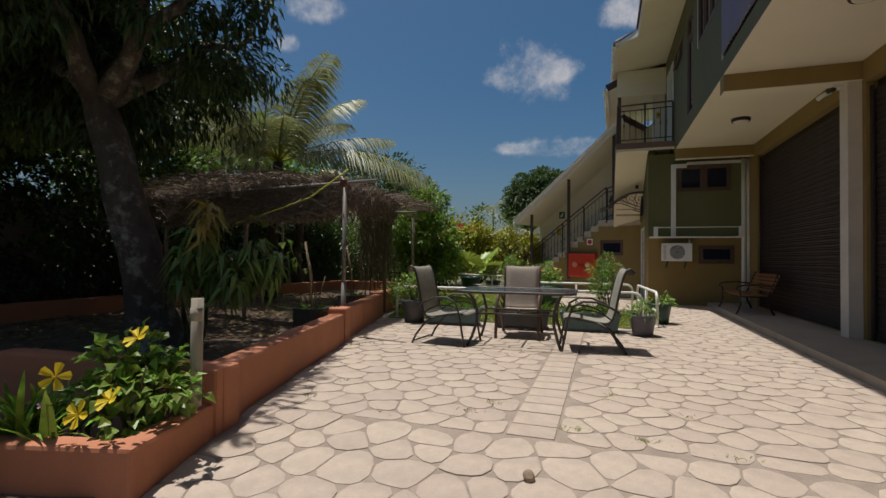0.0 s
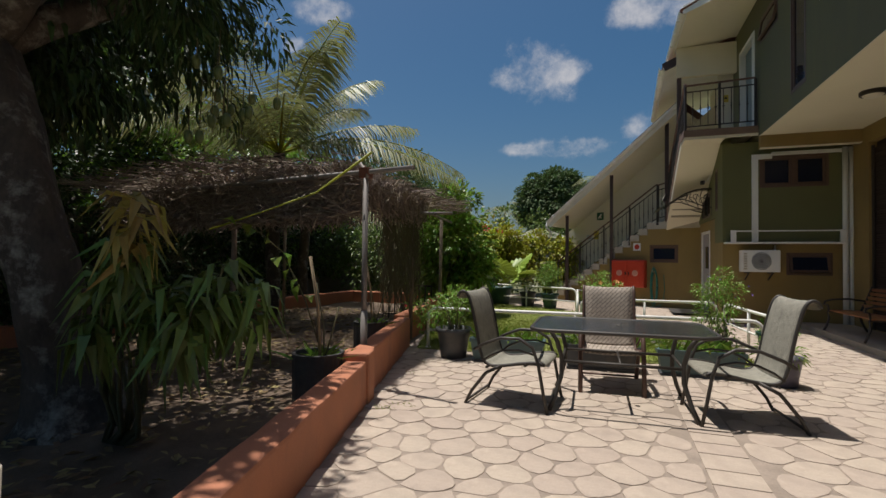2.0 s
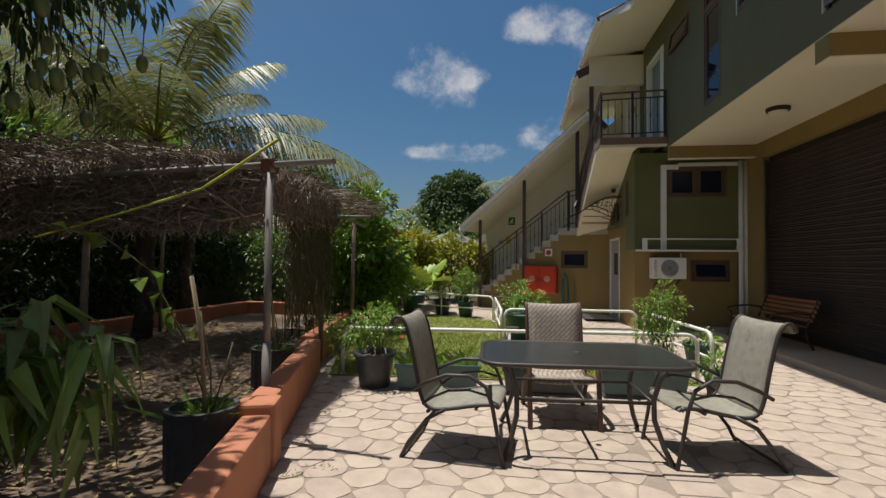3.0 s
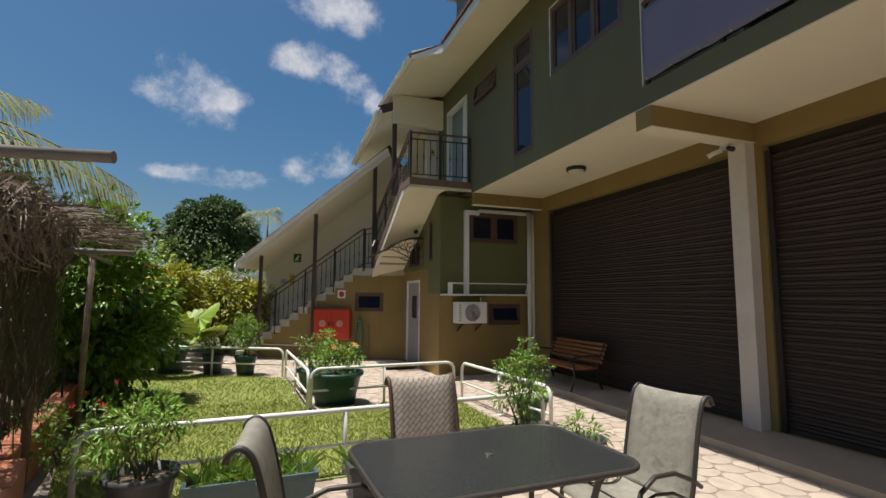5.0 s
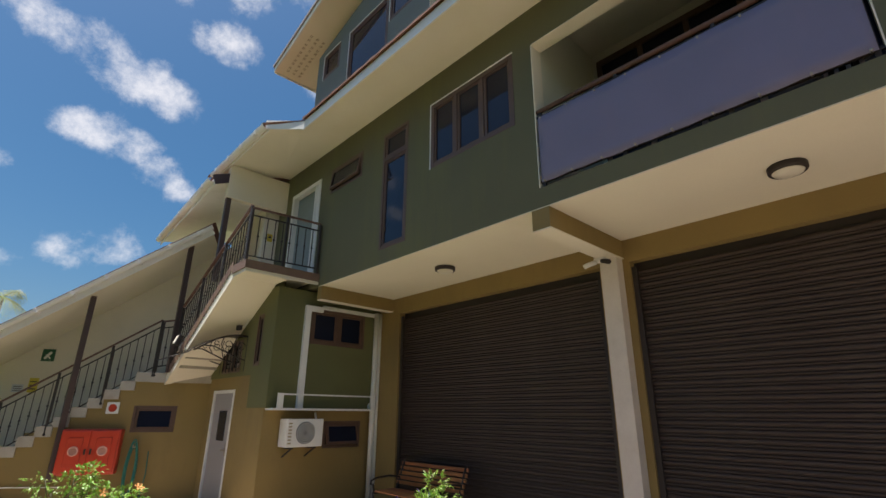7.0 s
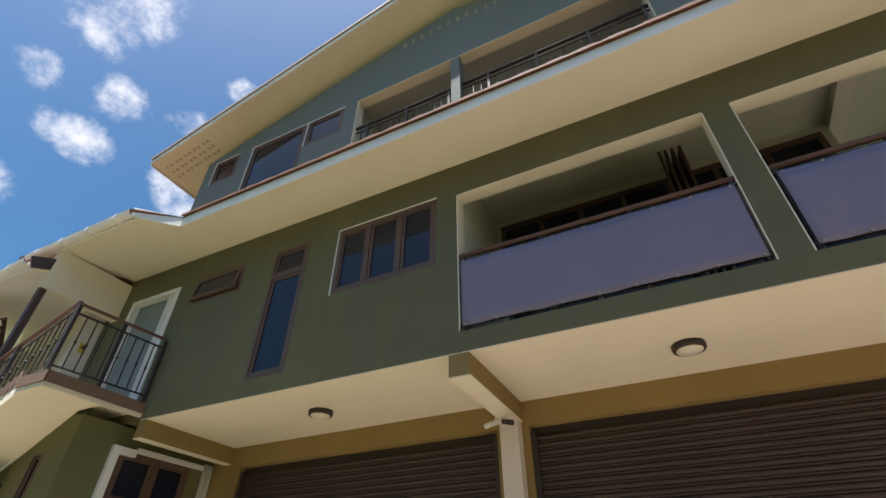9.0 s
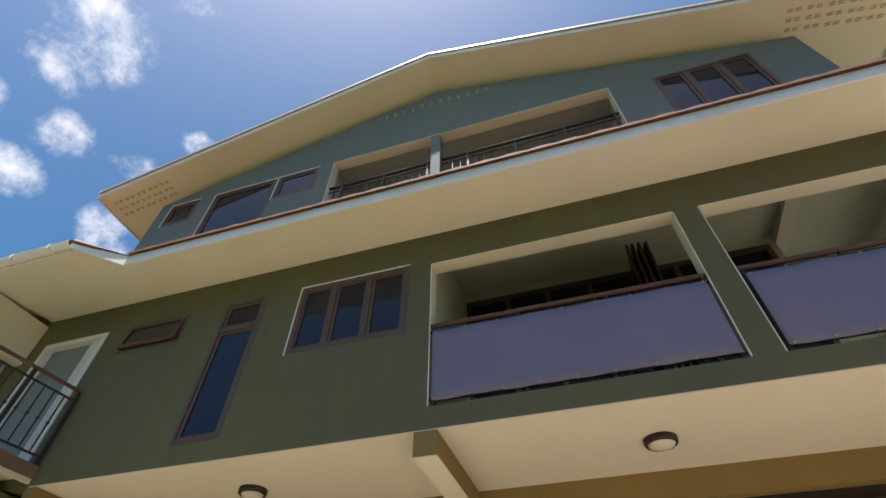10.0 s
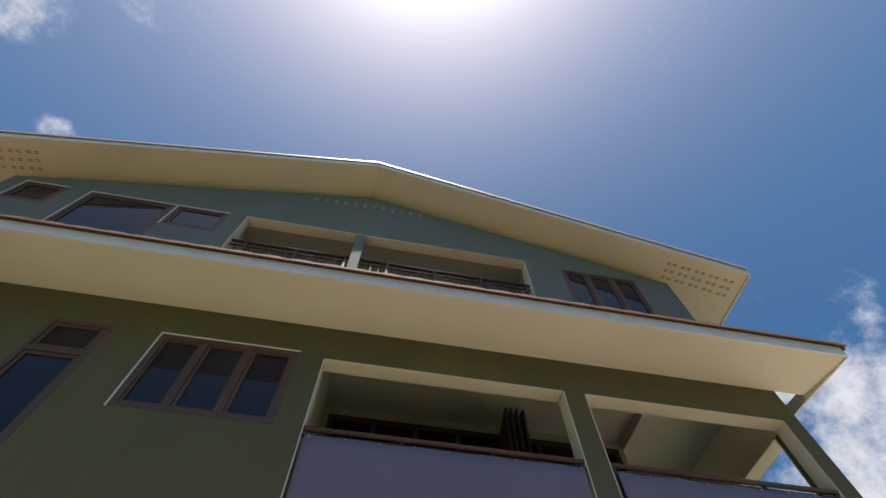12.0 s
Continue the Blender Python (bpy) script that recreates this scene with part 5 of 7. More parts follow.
pipe_rail([(-3.76, 8.44), (0.6, 8.66)], "white tubular railing along the lawn front", [(-1.65, 8.55)])
pipe_rail([(0.86, 8.9), (0.7, 11.3)], "white tubular railing beside the arcade path", [(0.78, 10.1)])
pipe_rail([(0.6, 11.42), (-1.72, 11.3)], "white tubular railing along the path to the stairs", [(-0.6, 11.36)])
pipe_rail([(-1.78, 11.12), (-1.97, 14.1)], "white tubular railing along the lawn side", [(-1.87, 12.64)])
pipe_rail([(-2.02, 14.35), (-4.84, 15.9)], "white tubular railing at the far lawn edge", [(-3.41, 15.1)])
pipe_rail([(-4.95, 16.1), (-5.0, 18.2)], "white tubular railing behind the palm pot", [])

# ---- patio furniture ----
SLING = material("grey_green_woven_sling", (0.255, 0.24, 0.19), 0.85, vary=0.2, scale=18, fine=260, bump=0.6, dirt=(0.11, 0.105, 0.085), dirt_amt=0.65)
SLING_PALE = material("pale_basket_weave_sling", (0.36, 0.31, 0.255), 0.85, vary=0.12, scale=14, fine=200, bump=0.3)
CHAIR_WOOD = material("red_brown_chair_frame", (0.085, 0.045, 0.032), 0.55, vary=0.2, scale=8, fine=60, bump=0.15)
# diagonal basket weave on the pale sling: pale strips between darker gaps
n_, l_ = SLING_PALE.node_tree.nodes, SLING_PALE.node_tree.links
sep, com = n_.new("ShaderNodeSeparateXYZ"), n_.new("ShaderNodeCombineXYZ")
l_.new(n_["Texture Coordinate"].outputs["Object"], sep.inputs[0])
for k, op in enumerate(("ADD", "SUBTRACT")):
    mt = n_.new("ShaderNodeMath")
    mt.operation = op
    l_.new(sep.outputs[0], mt.inputs[0])
    l_.new(sep.outputs[2], mt.inputs[1])
    l_.new(mt.outputs[0], com.inputs[k])
weave = n_.new("ShaderNodeTexBrick")
weave.inputs["Scale"].default_value = 1.0
weave.inputs["Brick Width"].default_value, weave.inputs["Row Height"].default_value, weave.inputs["Mortar Size"].default_value = 0.11, 0.045, 0.005
weave.inputs["Color1"].default_value, weave.inputs["Color2"].default_value, weave.inputs["Mortar"].default_value = (1.1, 1.08, 1.05, 1), (0.9, 0.88, 0.86, 1), (0.45, 0.42, 0.4, 1)
l_.new(com.outputs[0], weave.inputs["Vector"])
tint = n_.new("ShaderNodeMix")
tint.data_type, tint.blend_type = "RGBA", "MULTIPLY"
tint.inputs[0].default_value = 1.0
l_.new(n_["Hue/Saturation/Value"].outputs[0], tint.inputs[6])
l_.new(weave.outputs[0], tint.inputs[7])
l_.new(tint.outputs[2], n_["Principled BSDF"].inputs["Base Color"])
TABLE_IRON = material("dark_bronze_frame", (0.05, 0.043, 0.036), 0.5, metal=0.3, vary=0.15, scale=9, fine=120, bump=0.06)


def patio_chair(m, label, cloth=SLING, steel=None, thick=1.0):
    """Front towards local -Y."""
    steel = steel or TABLE_IRON
    root = thing("patio_chair", m, label, "chair", "chairs round the table")
    prof = [(-0.36, 0.395), (-0.33, 0.425), (-0.2, 0.415), (0.0, 0.375), (0.12, 0.365), (0.19, 0.4), (0.23, 0.5), (0.262, 0.66), (0.297, 0.82), (0.333, 0.95), (0.365, 1.01), (0.405, 1.03), (0.445, 1.005), (0.455, 0.96)]
    # smooth the curve
    pts = [Vector((0, y, z)) for y, z in prof]
    fine_pts = []
    for i in range(len(pts) - 1):
        p0, p1, p2, p3 = pts[max(i - 1, 0)], pts[i], pts[i + 1], pts[min(i + 2, len(pts) - 1)]
        for k in range(3):
            t = k / 3
            fine_pts.append(0.5 * (2 * p1 + (p2 - p0) * t + (2 * p0 - 5 * p1 + 4 * p2 - p3) * t * t + (3 * p1 - p0 - 3 * p2 + p3) * t ** 3))
    fine_pts.append(pts[-1])

    def sling(i0, i1):
        bm = B()
        rows = []
        for p in fine_pts[i0:i1]:
            rows.append([bm.verts.new((x, p.y, p.z - 0.012 * (1 - (x / 0.26) ** 2))) for x in (-0.26, -0.17, -0.06, 0.06, 0.17, 0.26)])
        for a, b in zip(rows, rows[1:]):
            for k in range(5):
                bm.faces.new((a[k], a[k + 1], b[k + 1], b[k])).smooth = True
        return bm

    cut = 15
    for nm, i0, i1 in (("seat", 0, cut + 1), ("backrest", cut, len(fine_pts))):
        o = part(nm, sling(i0, i1), cloth, root)
        md = o.modifiers.new("thickness", "SOLIDIFY")
        md.thickness, md.offset = 0.007, 0
    for s in (-1, 1):
        x = s * 0.27
        bm = B()
        tube(bm, [(x, p.y, p.z) for p in fine_pts[1:-1]], 0.015, 8)
        part("side_rail", bm, steel, root)
        xo = s * 0.3
        bm = B()
        tube(bm, [(xo, -0.4, 0), (xo, -0.36, 0.2), (xo, -0.32, 0.42), (xo, -0.27, 0.56), (xo, -0.15, 0.63), (xo, 0.02, 0.625), (xo, 0.18, 0.56), (xo * 0.95, 0.28, 0.5)], 0.015 * thick, 8)
        part("armrest", bm, steel, root)
        bm = B()
        tube(bm, [(xo, -0.28, 0.5), (xo, -0.15, 0.53), (xo, 0.0, 0.515), (xo, 0.12, 0.46), (xo * 0.95, 0.2, 0.4)], 0.01, 6)
        part("arm_brace", bm, steel, root)
        bm = B()
        tube(bm, [(x, 0.02, 0.375), (xo, 0.16, 0.3), (xo, 0.3, 0.12), (xo, 0.36, 0)], 0.015 * thick, 8)
        part("leg", bm, steel, root)
        bm = B()
        tube(bm, [(xo, -0.2, 0.4), (x, -0.2, 0.408)], 0.012, 6)
        part("bracket", bm, steel, root)
    for y, z in ((0.35, 0.03), (-0.2, 0.395), (0.16, 0.35)):
        bm = B()
        tube(bm, [(-0.29, y, z), (0.29, y, z)], 0.012, 8)
        part("crossbar", bm, steel, root)
    return root


c1 = patio_chair(pose(-2.06, 6.27, G, 0, 0, 84), "grey-green woven sling patio chair with bronze frame")
copy_thing(c1, pose(-0.13, 6.42, G, 0, 0, -83))
patio_chair(pose(-1.19, 7.18, G, 0, 0, 3), "pale basket-weave patio chair with red-brown legs", SLING_PALE, CHAIR_WOOD, 1.5)

TABLE_GLASS = glass("dark_patterned_table_glass", (0.03, 0.033, 0.033))
TABLE_GLASS.node_tree.nodes["Principled BSDF"].inputs["Roughness"].default_value = 0.16
for n in TABLE_GLASS.node_tree.nodes:
    if n.type == "TEX_NOISE":
        n.inputs["Scale"].default_value = 55
    if n.type == "BUMP":
        n.inputs["Strength"].default_value = 0.25


def rounded(w, d, r, n=6):
    out = []
    for cx, cy, a0 in ((w / 2 - r, d / 2 - r, 0), (-w / 2 + r, d / 2 - r, 90), (-w / 2 + r, -d / 2 + r, 180), (w / 2 - r, -d / 2 + r, 270)):
        for k in range(n + 1):
            a = radians(a0 + 90 * k / n)
            out.append((cx + r * math.cos(a), cy + r * math.sin(a)))
    return out


root = thing("patio_table", pose(-1.11, 6.52, G, 0, 0, 2), "rectangular patio table with dark glass top", "table")
bm = B()
prism(bm, rounded(1.5, 0.98, 0.16), 0.712, 0.722)
part("tabletop", bm, TABLE_GLASS, root, "dark textured glass tabletop").visible_shadow = False
bm = B()
ring = rounded(1.53, 1.01, 0.17)
tube(bm, [(x, y, 0.712) for x, y in ring + ring[:1]], 0.017, 8, cap=False)
part("rim", bm, TABLE_IRON, root)
for sx in (-1, 1):
    for sy in (-1, 1):
        bm = B()
        tube(bm, [(sx * 0.6, sy * 0.36, 0.7), (sx * 0.54, sy * 0.33, 0.6), (sx * 0.5, sy * 0.31, 0.45), (sx * 0.5, sy * 0.32, 0.3), (sx * 0.55, sy * 0.38, 0.12), (sx * 0.6, sy * 0.44, 0)], 0.02, 8)
        part("leg", bm, TABLE_IRON, root)
for sy in (-1, 1):
    bm = B()
    tube(bm, [(-0.5, sy * 0.31, 0.42), (0.5, sy * 0.31, 0.42)], 0.014, 8)
    part("stretcher", bm, TABLE_IRON, root)
for sx in (-1, 0, 1):
    bm = B()
    tube(bm, [(sx * 0.5, -0.31, 0.42 if sx else 0.425), (sx * 0.5, 0.31, 0.42 if sx else 0.425)], 0.012, 8)
    part("stretcher", bm, TABLE_IRON, root)
bm = B()
lathe(bm, [(0.024, 0), (0.024, 0.006)], 16, (0, 0, 0.7225))
part("umbrella_ring", bm, BRASS, root)

# ---- planting ----
LEAF_DARK = material("dark_mango_leaf", (0.045, 0.075, 0.022), 0.45, vary=0.3, scale=3, fine=20, bump=0, piece=0.35, spec=0.4, through_light=0.18)
LEAF_MANGO = material("mango_leaf", (0.13, 0.19, 0.04), 0.42, vary=0.25, scale=4, fine=20, bump=0, piece=0.3, through_light=0.25)
LEAF_YOUNG = material("young_bronze_leaf", (0.34, 0.27, 0.07), 0.45, vary=0.25, scale=4, fine=20, bump=0, piece=0.25, through_light=0.3)
LEAF_GREEN = material("bright_shrub_leaf", (0.19, 0.3, 0.04), 0.42, vary=0.3, scale=4, fine=20, bump=0, piece=0.4, through_light=0.3)
LEAF_LIME = material("yellow_green_leaf", (0.34, 0.34, 0.025), 0.5, vary=0.25, scale=4, fine=20, bump=0, piece=0.4, through_light=0.25)
LEAF_PALM = material("palm_frond_leaf", (0.27, 0.34, 0.05), 0.4, vary=0.25, scale=3, fine=20, bump=0, piece=0.25, through_light=0.3)
LEAF_COCO = material("coconut_leaflet", (0.27, 0.28, 0.11), 0.45, vary=0.3, scale=3, fine=20, bump=0, piece=0.3, through_light=0.3)
LEAF_FAR = material("distant_tree_leaf", (0.09, 0.14, 0.045), 0.7, vary=0.3, scale=1, fine=12, bump=0, piece=0.3, through_light=0.2)
BARK = material("lichened_bark", (0.07, 0.054, 0.042), 0.9, vary=0.45, scale=10, fine=45, bump=1.0, dirt=(0.4, 0.38, 0.32), dirt_amt=0.8, stretch=(1, 1, 0.5))
TWIG = material("dry_brown_twig", (0.25, 0.195, 0.152), 0.9, vary=0.35, scale=8, fine=40, bump=0.2, piece=0.3)
STEM = material("green_brown_stem", (0.1, 0.09, 0.04), 0.8, vary=0.25, scale=10, fine=60, bump=0.2)
rng = np.random.default_rng(7)


def leaf_mesh(name, pos, way, length, width, mat, parent=None, label="", droop=0.25, fold=0.2):
    """Many leaves in one mesh; each is a folded, drooping blade of five points. pos, way: n x 3."""
    pos, way = np.asarray(pos, float), np.asarray(way, float)
    n = len(pos)
    way = way / np.maximum(np.linalg.norm(way, axis=1, keepdims=True), 1e-6)
    up = np.tile((0.0, 0.0, 1.0), (n, 1)) + rng.normal(0, 0.35, (n, 3))
    side = np.cross(way, up)
    side /= np.maximum(np.linalg.norm(side, axis=1, keepdims=True), 1e-6)
    nrm = np.cross(side, way)
    L = (np.asarray(length) * rng.uniform(0.7, 1.25, n))[:, None]
    Wd = (np.asarray(width) * rng.uniform(0.8, 1.2, n))[:, None]
    mid = pos + way * L * 0.5
    tip = pos + way * L - nrm * L * droop - np.array([0, 0, 1.0]) * L * droop * 0.5
    v = np.stack([pos, mid - side * Wd / 2 + nrm * Wd * fold, mid + side * Wd / 2 + nrm * Wd * fold, mid, tip], 1).reshape(-1, 3)
    base = (np.arange(n) * 5)[:, None]
    f = np.concatenate([base + np.array(q) for q in ((0, 2, 3), (0, 3, 1), (3, 2, 4), (3, 4, 1))], 0)
    me = bpy.data.meshes.new(name)
    me.from_pydata(v.tolist(), [], f.tolist())
    me.materials.append(mat)
    ob = new(name, me)
    if parent:
        ob.parent = parent
    return tagged(ob, label)


def crown_points(n, centre, radii, clumps, clump_r, hollow=0.35, flat=0.0):
    """Leaf places in uneven clumps through an ellipsoid, with outward directions."""
    c = rng.normal(0, 1, (clumps, 3))
    c /= np.linalg.norm(c, axis=1, keepdims=True)
    c *= rng.uniform(hollow, 1.0, (clumps, 1)) ** 0.6
    size = rng.uniform(0.6, 1.3, clumps) * clump_r
    k = rng.integers(0, clumps, n)
    d = rng.normal(0, 1, (n, 3))
    d /= np.linalg.norm(d, axis=1, keepdims=True)
    p = c[k] * np.array(radii) + d * (size[k] * rng.uniform(0.25, 1.0, n) ** 0.5)[:, None] * np.array((1, 1, 0.75))
    way = d + c[k] * 0.6 + np.array((0, 0, flat))
    return p + np.array(centre), way


def limb(bm, a, b, r0, r1, wob=0.08, n=7, sides=8):
    a, b = Vector(a), Vector(b)
    L = (b - a).length
    pts = []
    for i in range(n + 1):
        t = i / n
        p = a.lerp(b, t) + Vector((noise.noise(Vector((t * 3, a.x, b.y))), noise.noise(Vector((t * 3, a.y, b.x + 5))), noise.noise(Vector((t * 3, b.z, 9))))) * wob * L * math.sin(t * math.pi)
        pts.append(p)
    tube(bm, pts, r0, sides, r1)
    return pts


# mango tree in the bed
tree = thing("mango_tree", pose(-4.65, 4.25, 0), "large shady mango tree with lichened trunk and hanging fruit", "tree")
bm = B()
path = [(-0.26, 0.05, -0.05), (-0.28, 0.0, 0.12), (-0.28, -0.1, 0.5), (-0.24, -0.22, 0.9), (-0.26, -0.3, 1.3), (-0.38, -0.34, 1.75), (-0.56, -0.35, 2.3), (-0.8, -0.35, 2.8), (-1.0, -0.35, 3.1)]
rad = [0.44, 0.33, 0.24, 0.21, 0.2, 0.2, 0.18, 0.165, 0.14]
dense = []
for i in range(len(path) - 1):
    for k in range(6):
        t = k / 6
        dense.append((tuple(a + (b - a) * t for a, b in zip(path[i], path[i + 1])), rad[i] + (rad[i + 1] - rad[i]) * t))
dense.append((path[-1], rad[-1]))
rings = []
for (x, y, z), r in dense:
    ring = []
    for k in range(20):
        a = k * math.tau / 20 + 0.15 * z
        rr = r * (1 + 0.12 * math.sin(3 * a + z) + 0.16 * noise.noise(Vector((math.cos(a) * 1.3, math.sin(a) * 1.3, z * 1.5))) + 0.09 * noise.noise(Vector((math.cos(a) * 5, math.sin(a) * 5, z * 4))) + (0.22 * max(0, math.sin(5 * a)) * max(0, 1 - z * 4)))
        ring.append(bm.verts.new((x + rr * math.cos(a), y + rr * math.sin(a), z)))
    rings.append(ring)
for a, b in zip(rings, rings[1:]):
    for k in range(20):
        bm.faces.new((a[k], a[(k + 1) % 20], b[(k + 1) % 20], b[k])).smooth = True
part("trunk", bm, BARK, tree, "rough bark with pale lichen")
top = (-0.85, -0.35, 2.85)
for b, r in (((-2.3, -0.3, 4.0), 0.13), ((0.6, -0.2, 4.2), 0.14), ((-0.4, 1.6, 4.4), 0.15), ((-0.6, -1.9, 4.6), 0.13), ((-0.2, 0.3, 5.4), 0.14), ((-2.6, 1.2, 3.9), 0.1)):
    bm = B()
    limb(bm, top, b, r, 0.035, 0.1)
    part("limb", bm, BARK, tree)
p, w = crown_points(26000, (-1.15, 0.2, 4.3), (2.2, 2.4, 1.7), 110, 0.55)
keep = ((p[:, 1] < 0.9) | (rng.random(len(p)) < 0.45)) & (p[:, 2] > 2.35 + 0.8 * np.maximum(p[:, 0] + 0.3, 0)) & (p[:, 0] < 0.45 - 0.55 * np.maximum(p[:, 1] - 0.95, -0.6))
leaf_mesh("crown", p[keep], w[keep] + np.array((0, 0, -0.5)), 0.19, 0.045, LEAF_DARK, tree, "dense dark glossy leaves", 0.3)
# extra leaf layer, unseen above the view, added to shade the bed below
p, w = crown_points(12000, (-0.55, -0.9, 5.3), (1.3, 1.6, 0.8), 70, 0.5)
leaf_mesh("crown", p, w + np.array((0, 0, -0.5)), 0.2, 0.05, LEAF_DARK, tree, "", 0.3)
FRUIT = material("green_mango_fruit", (0.1, 0.125, 0.035), 0.5, vary=0.15, scale=6)
me = None
for k in range(16):
    if me is None:
        bm = B()
        lathe(bm, [(0.004, -0.065), (0.023, -0.054), (0.034, -0.022), (0.036, 0.014), (0.025, 0.043), (0.005, 0.055)], 10)
        me = done(bm, "fruit", FRUIT)
    o = new("fruit", me)
    o.parent = tree
    o.location = (0.3 + rng.normal(0, 0.2), 0.85 + rng.normal(0, 0.25), 2.55 + rng.normal(0, 0.16))
    bm = B()
    tube(bm, [o.location + Vector((0, 0, 0.052)), o.location + Vector((0.01, 0.01, 0.5))], 0.004, 5)
    part("fruit_stalk", bm, STEM, tree)

# shoots of long leaves springing from the trunk foot
sap = thing("mango_sapling", pose(-3.95, 3.95, 0.0), "young mango shoots with long drooping leaves", "sapling")
tips = [(0.39, -0.35, 1.6), (0.3, -0.3, 1.32), (0.68, -0.05, 1.25), (0.8, 0.1, 1.12), (0.45, -0.2, 1.12), (-0.05, -0.2, 1.18), (0.12, -0.35, 1.1), (0.55, 0.15, 1.08), (-0.2, 0.05, 1.35), (0.25, 0.2, 1.15), (0.62, -0.2, 1.05), (0.05, 0.1, 1.0)]
for i, b in enumerate(tips):
    bm = B()
    limb(bm, (-0.45 + 0.02 * i, 0.1, 0.05), b, 0.018, 0.007, 0.16, 6, 6)
    part("stem", bm, STEM, sap)
    # whorls of long leaves that hang from each tip
    n = 42
    a = rng.uniform(0, math.tau, n)
    tier = rng.integers(0, 4, n)
    el = rng.uniform(-0.5, 0.45, n) - 0.15 * tier
    w = np.stack([np.cos(a) * np.cos(el), np.sin(a) * np.cos(el), np.sin(el)], 1)
    p = np.array(b) + rng.normal(0, 0.015, (n, 3)) + np.array((-0.02, 0, -0.075)) * tier[:, None]
    leaf_mesh("foliage", p, w, 0.22, 0.052, LEAF_YOUNG if i == 0 else LEAF_MANGO, sap, "young bronze leaves" if i == 0 else "", 0.55, 0.12)


def shrub(m, name, label, cat, n, centre, radii, clumps, cr, length, width, mat, stems=5, group="", stem_r=0.012, hollow=0.3, droop=0.2):
    root = thing(name, m, label, cat, group)
    for k in range(stems):
        bm = B()
        a = k * math.tau / stems + 0.4
        limb(bm, (0.03 * math.cos(a), 0.03 * math.sin(a), 0), (centre[0] + radii[0] * 0.55 * math.cos(a), centre[1] + radii[1] * 0.55 * math.sin(a), centre[2] + radii[2] * (0.1 + 0.4 * (k % 2))), stem_r, stem_r * 0.35, 0.1, 6, 6)
        part("stem", bm, STEM, root)
    p, w = crown_points(n, centre, radii, clumps, cr, hollow)
    keep = p[:, 2] > 0.02
    leaf_mesh("foliage", p[keep], w[keep], length, width, mat, root, "", droop)
    return root


def flowers(root, spots, mat, size, label=""):
    for x, y, z in spots:
        bm = B()
        face = Vector((random.gauss(0.3, 0.35), random.gauss(-0.8, 0.3), random.gauss(0.5, 0.3)))
        tilt = Matrix.Translation((x, y, z)) @ face.to_track_quat("Z", "Y").to_matrix().to_4x4()
        c = bm.verts.new((0, 0, 0))
        for k in range(5):
            a = k * math.tau / 5
            pts = [bm.verts.new(((r * math.cos(a + da)), r * math.sin(a + da), zz)) for r, da, zz in ((size * 0.5, -0.45, size * 0.2), (size, -0.3, size * 0.3), (size * 1.05, 0, size * 0.22), (size, 0.35, size * 0.3), (size * 0.5, 0.45, size * 0.2))]
            for q in range(4):
                bm.faces.new((c, pts[q], pts[q + 1]))
        tube(bm, [(0, 0, 0), (0, 0, size * 0.9)], size * 0.06, 5)
        bmesh.ops.transform(bm, matrix=tilt, verts=bm.verts)
        o = part("flower", bm, mat, root, label)


YELLOW = material("yellow_petal", (0.75, 0.56, 0.02), 0.6, vary=0.1, through_light=0.3)
REDPETAL = material("red_petal", (0.5, 0.03, 0.03), 0.6, vary=0.1, through_light=0.3)
PINK = material("pale_pink_petal", (0.6, 0.35, 0.5), 0.6, vary=0.1, through_light=0.3)
random.seed(11)
hib = shrub(pose(-2.72, 2.18, -0.02), "hibiscus", "hibiscus bush with large yellow flowers", "shrub", 620, (0.05, 0.0, 0.36), (0.36, 0.26, 0.27), 24, 0.12, 0.085, 0.07, LEAF_GREEN, 6)
flowers(hib, [(0.34, -0.25, 0.69), (0.12, -0.4, 0.3), (-0.03, -0.42, 0.49), (0.25, -0.33, 0.37)], YELLOW, 0.072, "yellow hibiscus flower")
lily = thing("strap_leaf_plant", pose(-3.12, 1.85, -0.02), "clump of long arching strap leaves", "plant")
n = 120
a = rng.uniform(0, math.tau, n)
vs, fs = [], []
for k in range(n):
    L, w, el = rng.uniform(0.42, 0.7), 0.02, rng.uniform(0.85, 1.4)
    bx, by = rng.normal(0, 0.1, 2)
    k0 = len(vs)
    for j in range(6):
        t = j / 5
        r = L * t * math.cos(el) * 1.3
        z = L * (t * math.sin(el) * 1.2 - 0.75 * t * t * (1.4 - el * 0.6))
        ww = w * (1 - t * t) + 0.001
        cx, cy = bx + r * math.cos(a[k]), by + r * math.sin(a[k])
        vs += [(cx - ww * math.sin(a[k]), cy + ww * math.cos(a[k]), z), (cx + ww * math.sin(a[k]), cy - ww * math.cos(a[k]), z)]
        if j:
            q = k0 + 2 * j
            fs.append((q - 2, q - 1, q + 1, q))
me = bpy.data.meshes.new("blade")
me.from_pydata(vs, [], fs)
me.materials.append(LEAF_GREEN)
o = new("blade_clump", me)
o.parent = lily
flowers(lily, [(0.28, -0.1, 0.33)], PINK, 0.02)
bm = B()
tube(bm, [(0, 0, -0.2), (0.005, 0, 0.15), (0, 0.005, 0.47)], 0.036, 12)
lathe(bm, [(0.039, 0), (0.039, 0.08)], 12, (0, 0, 0.33))
bmesh.ops.transform(bm, matrix=pose(-2.42, 2.36, 0.38), verts=bm.verts)
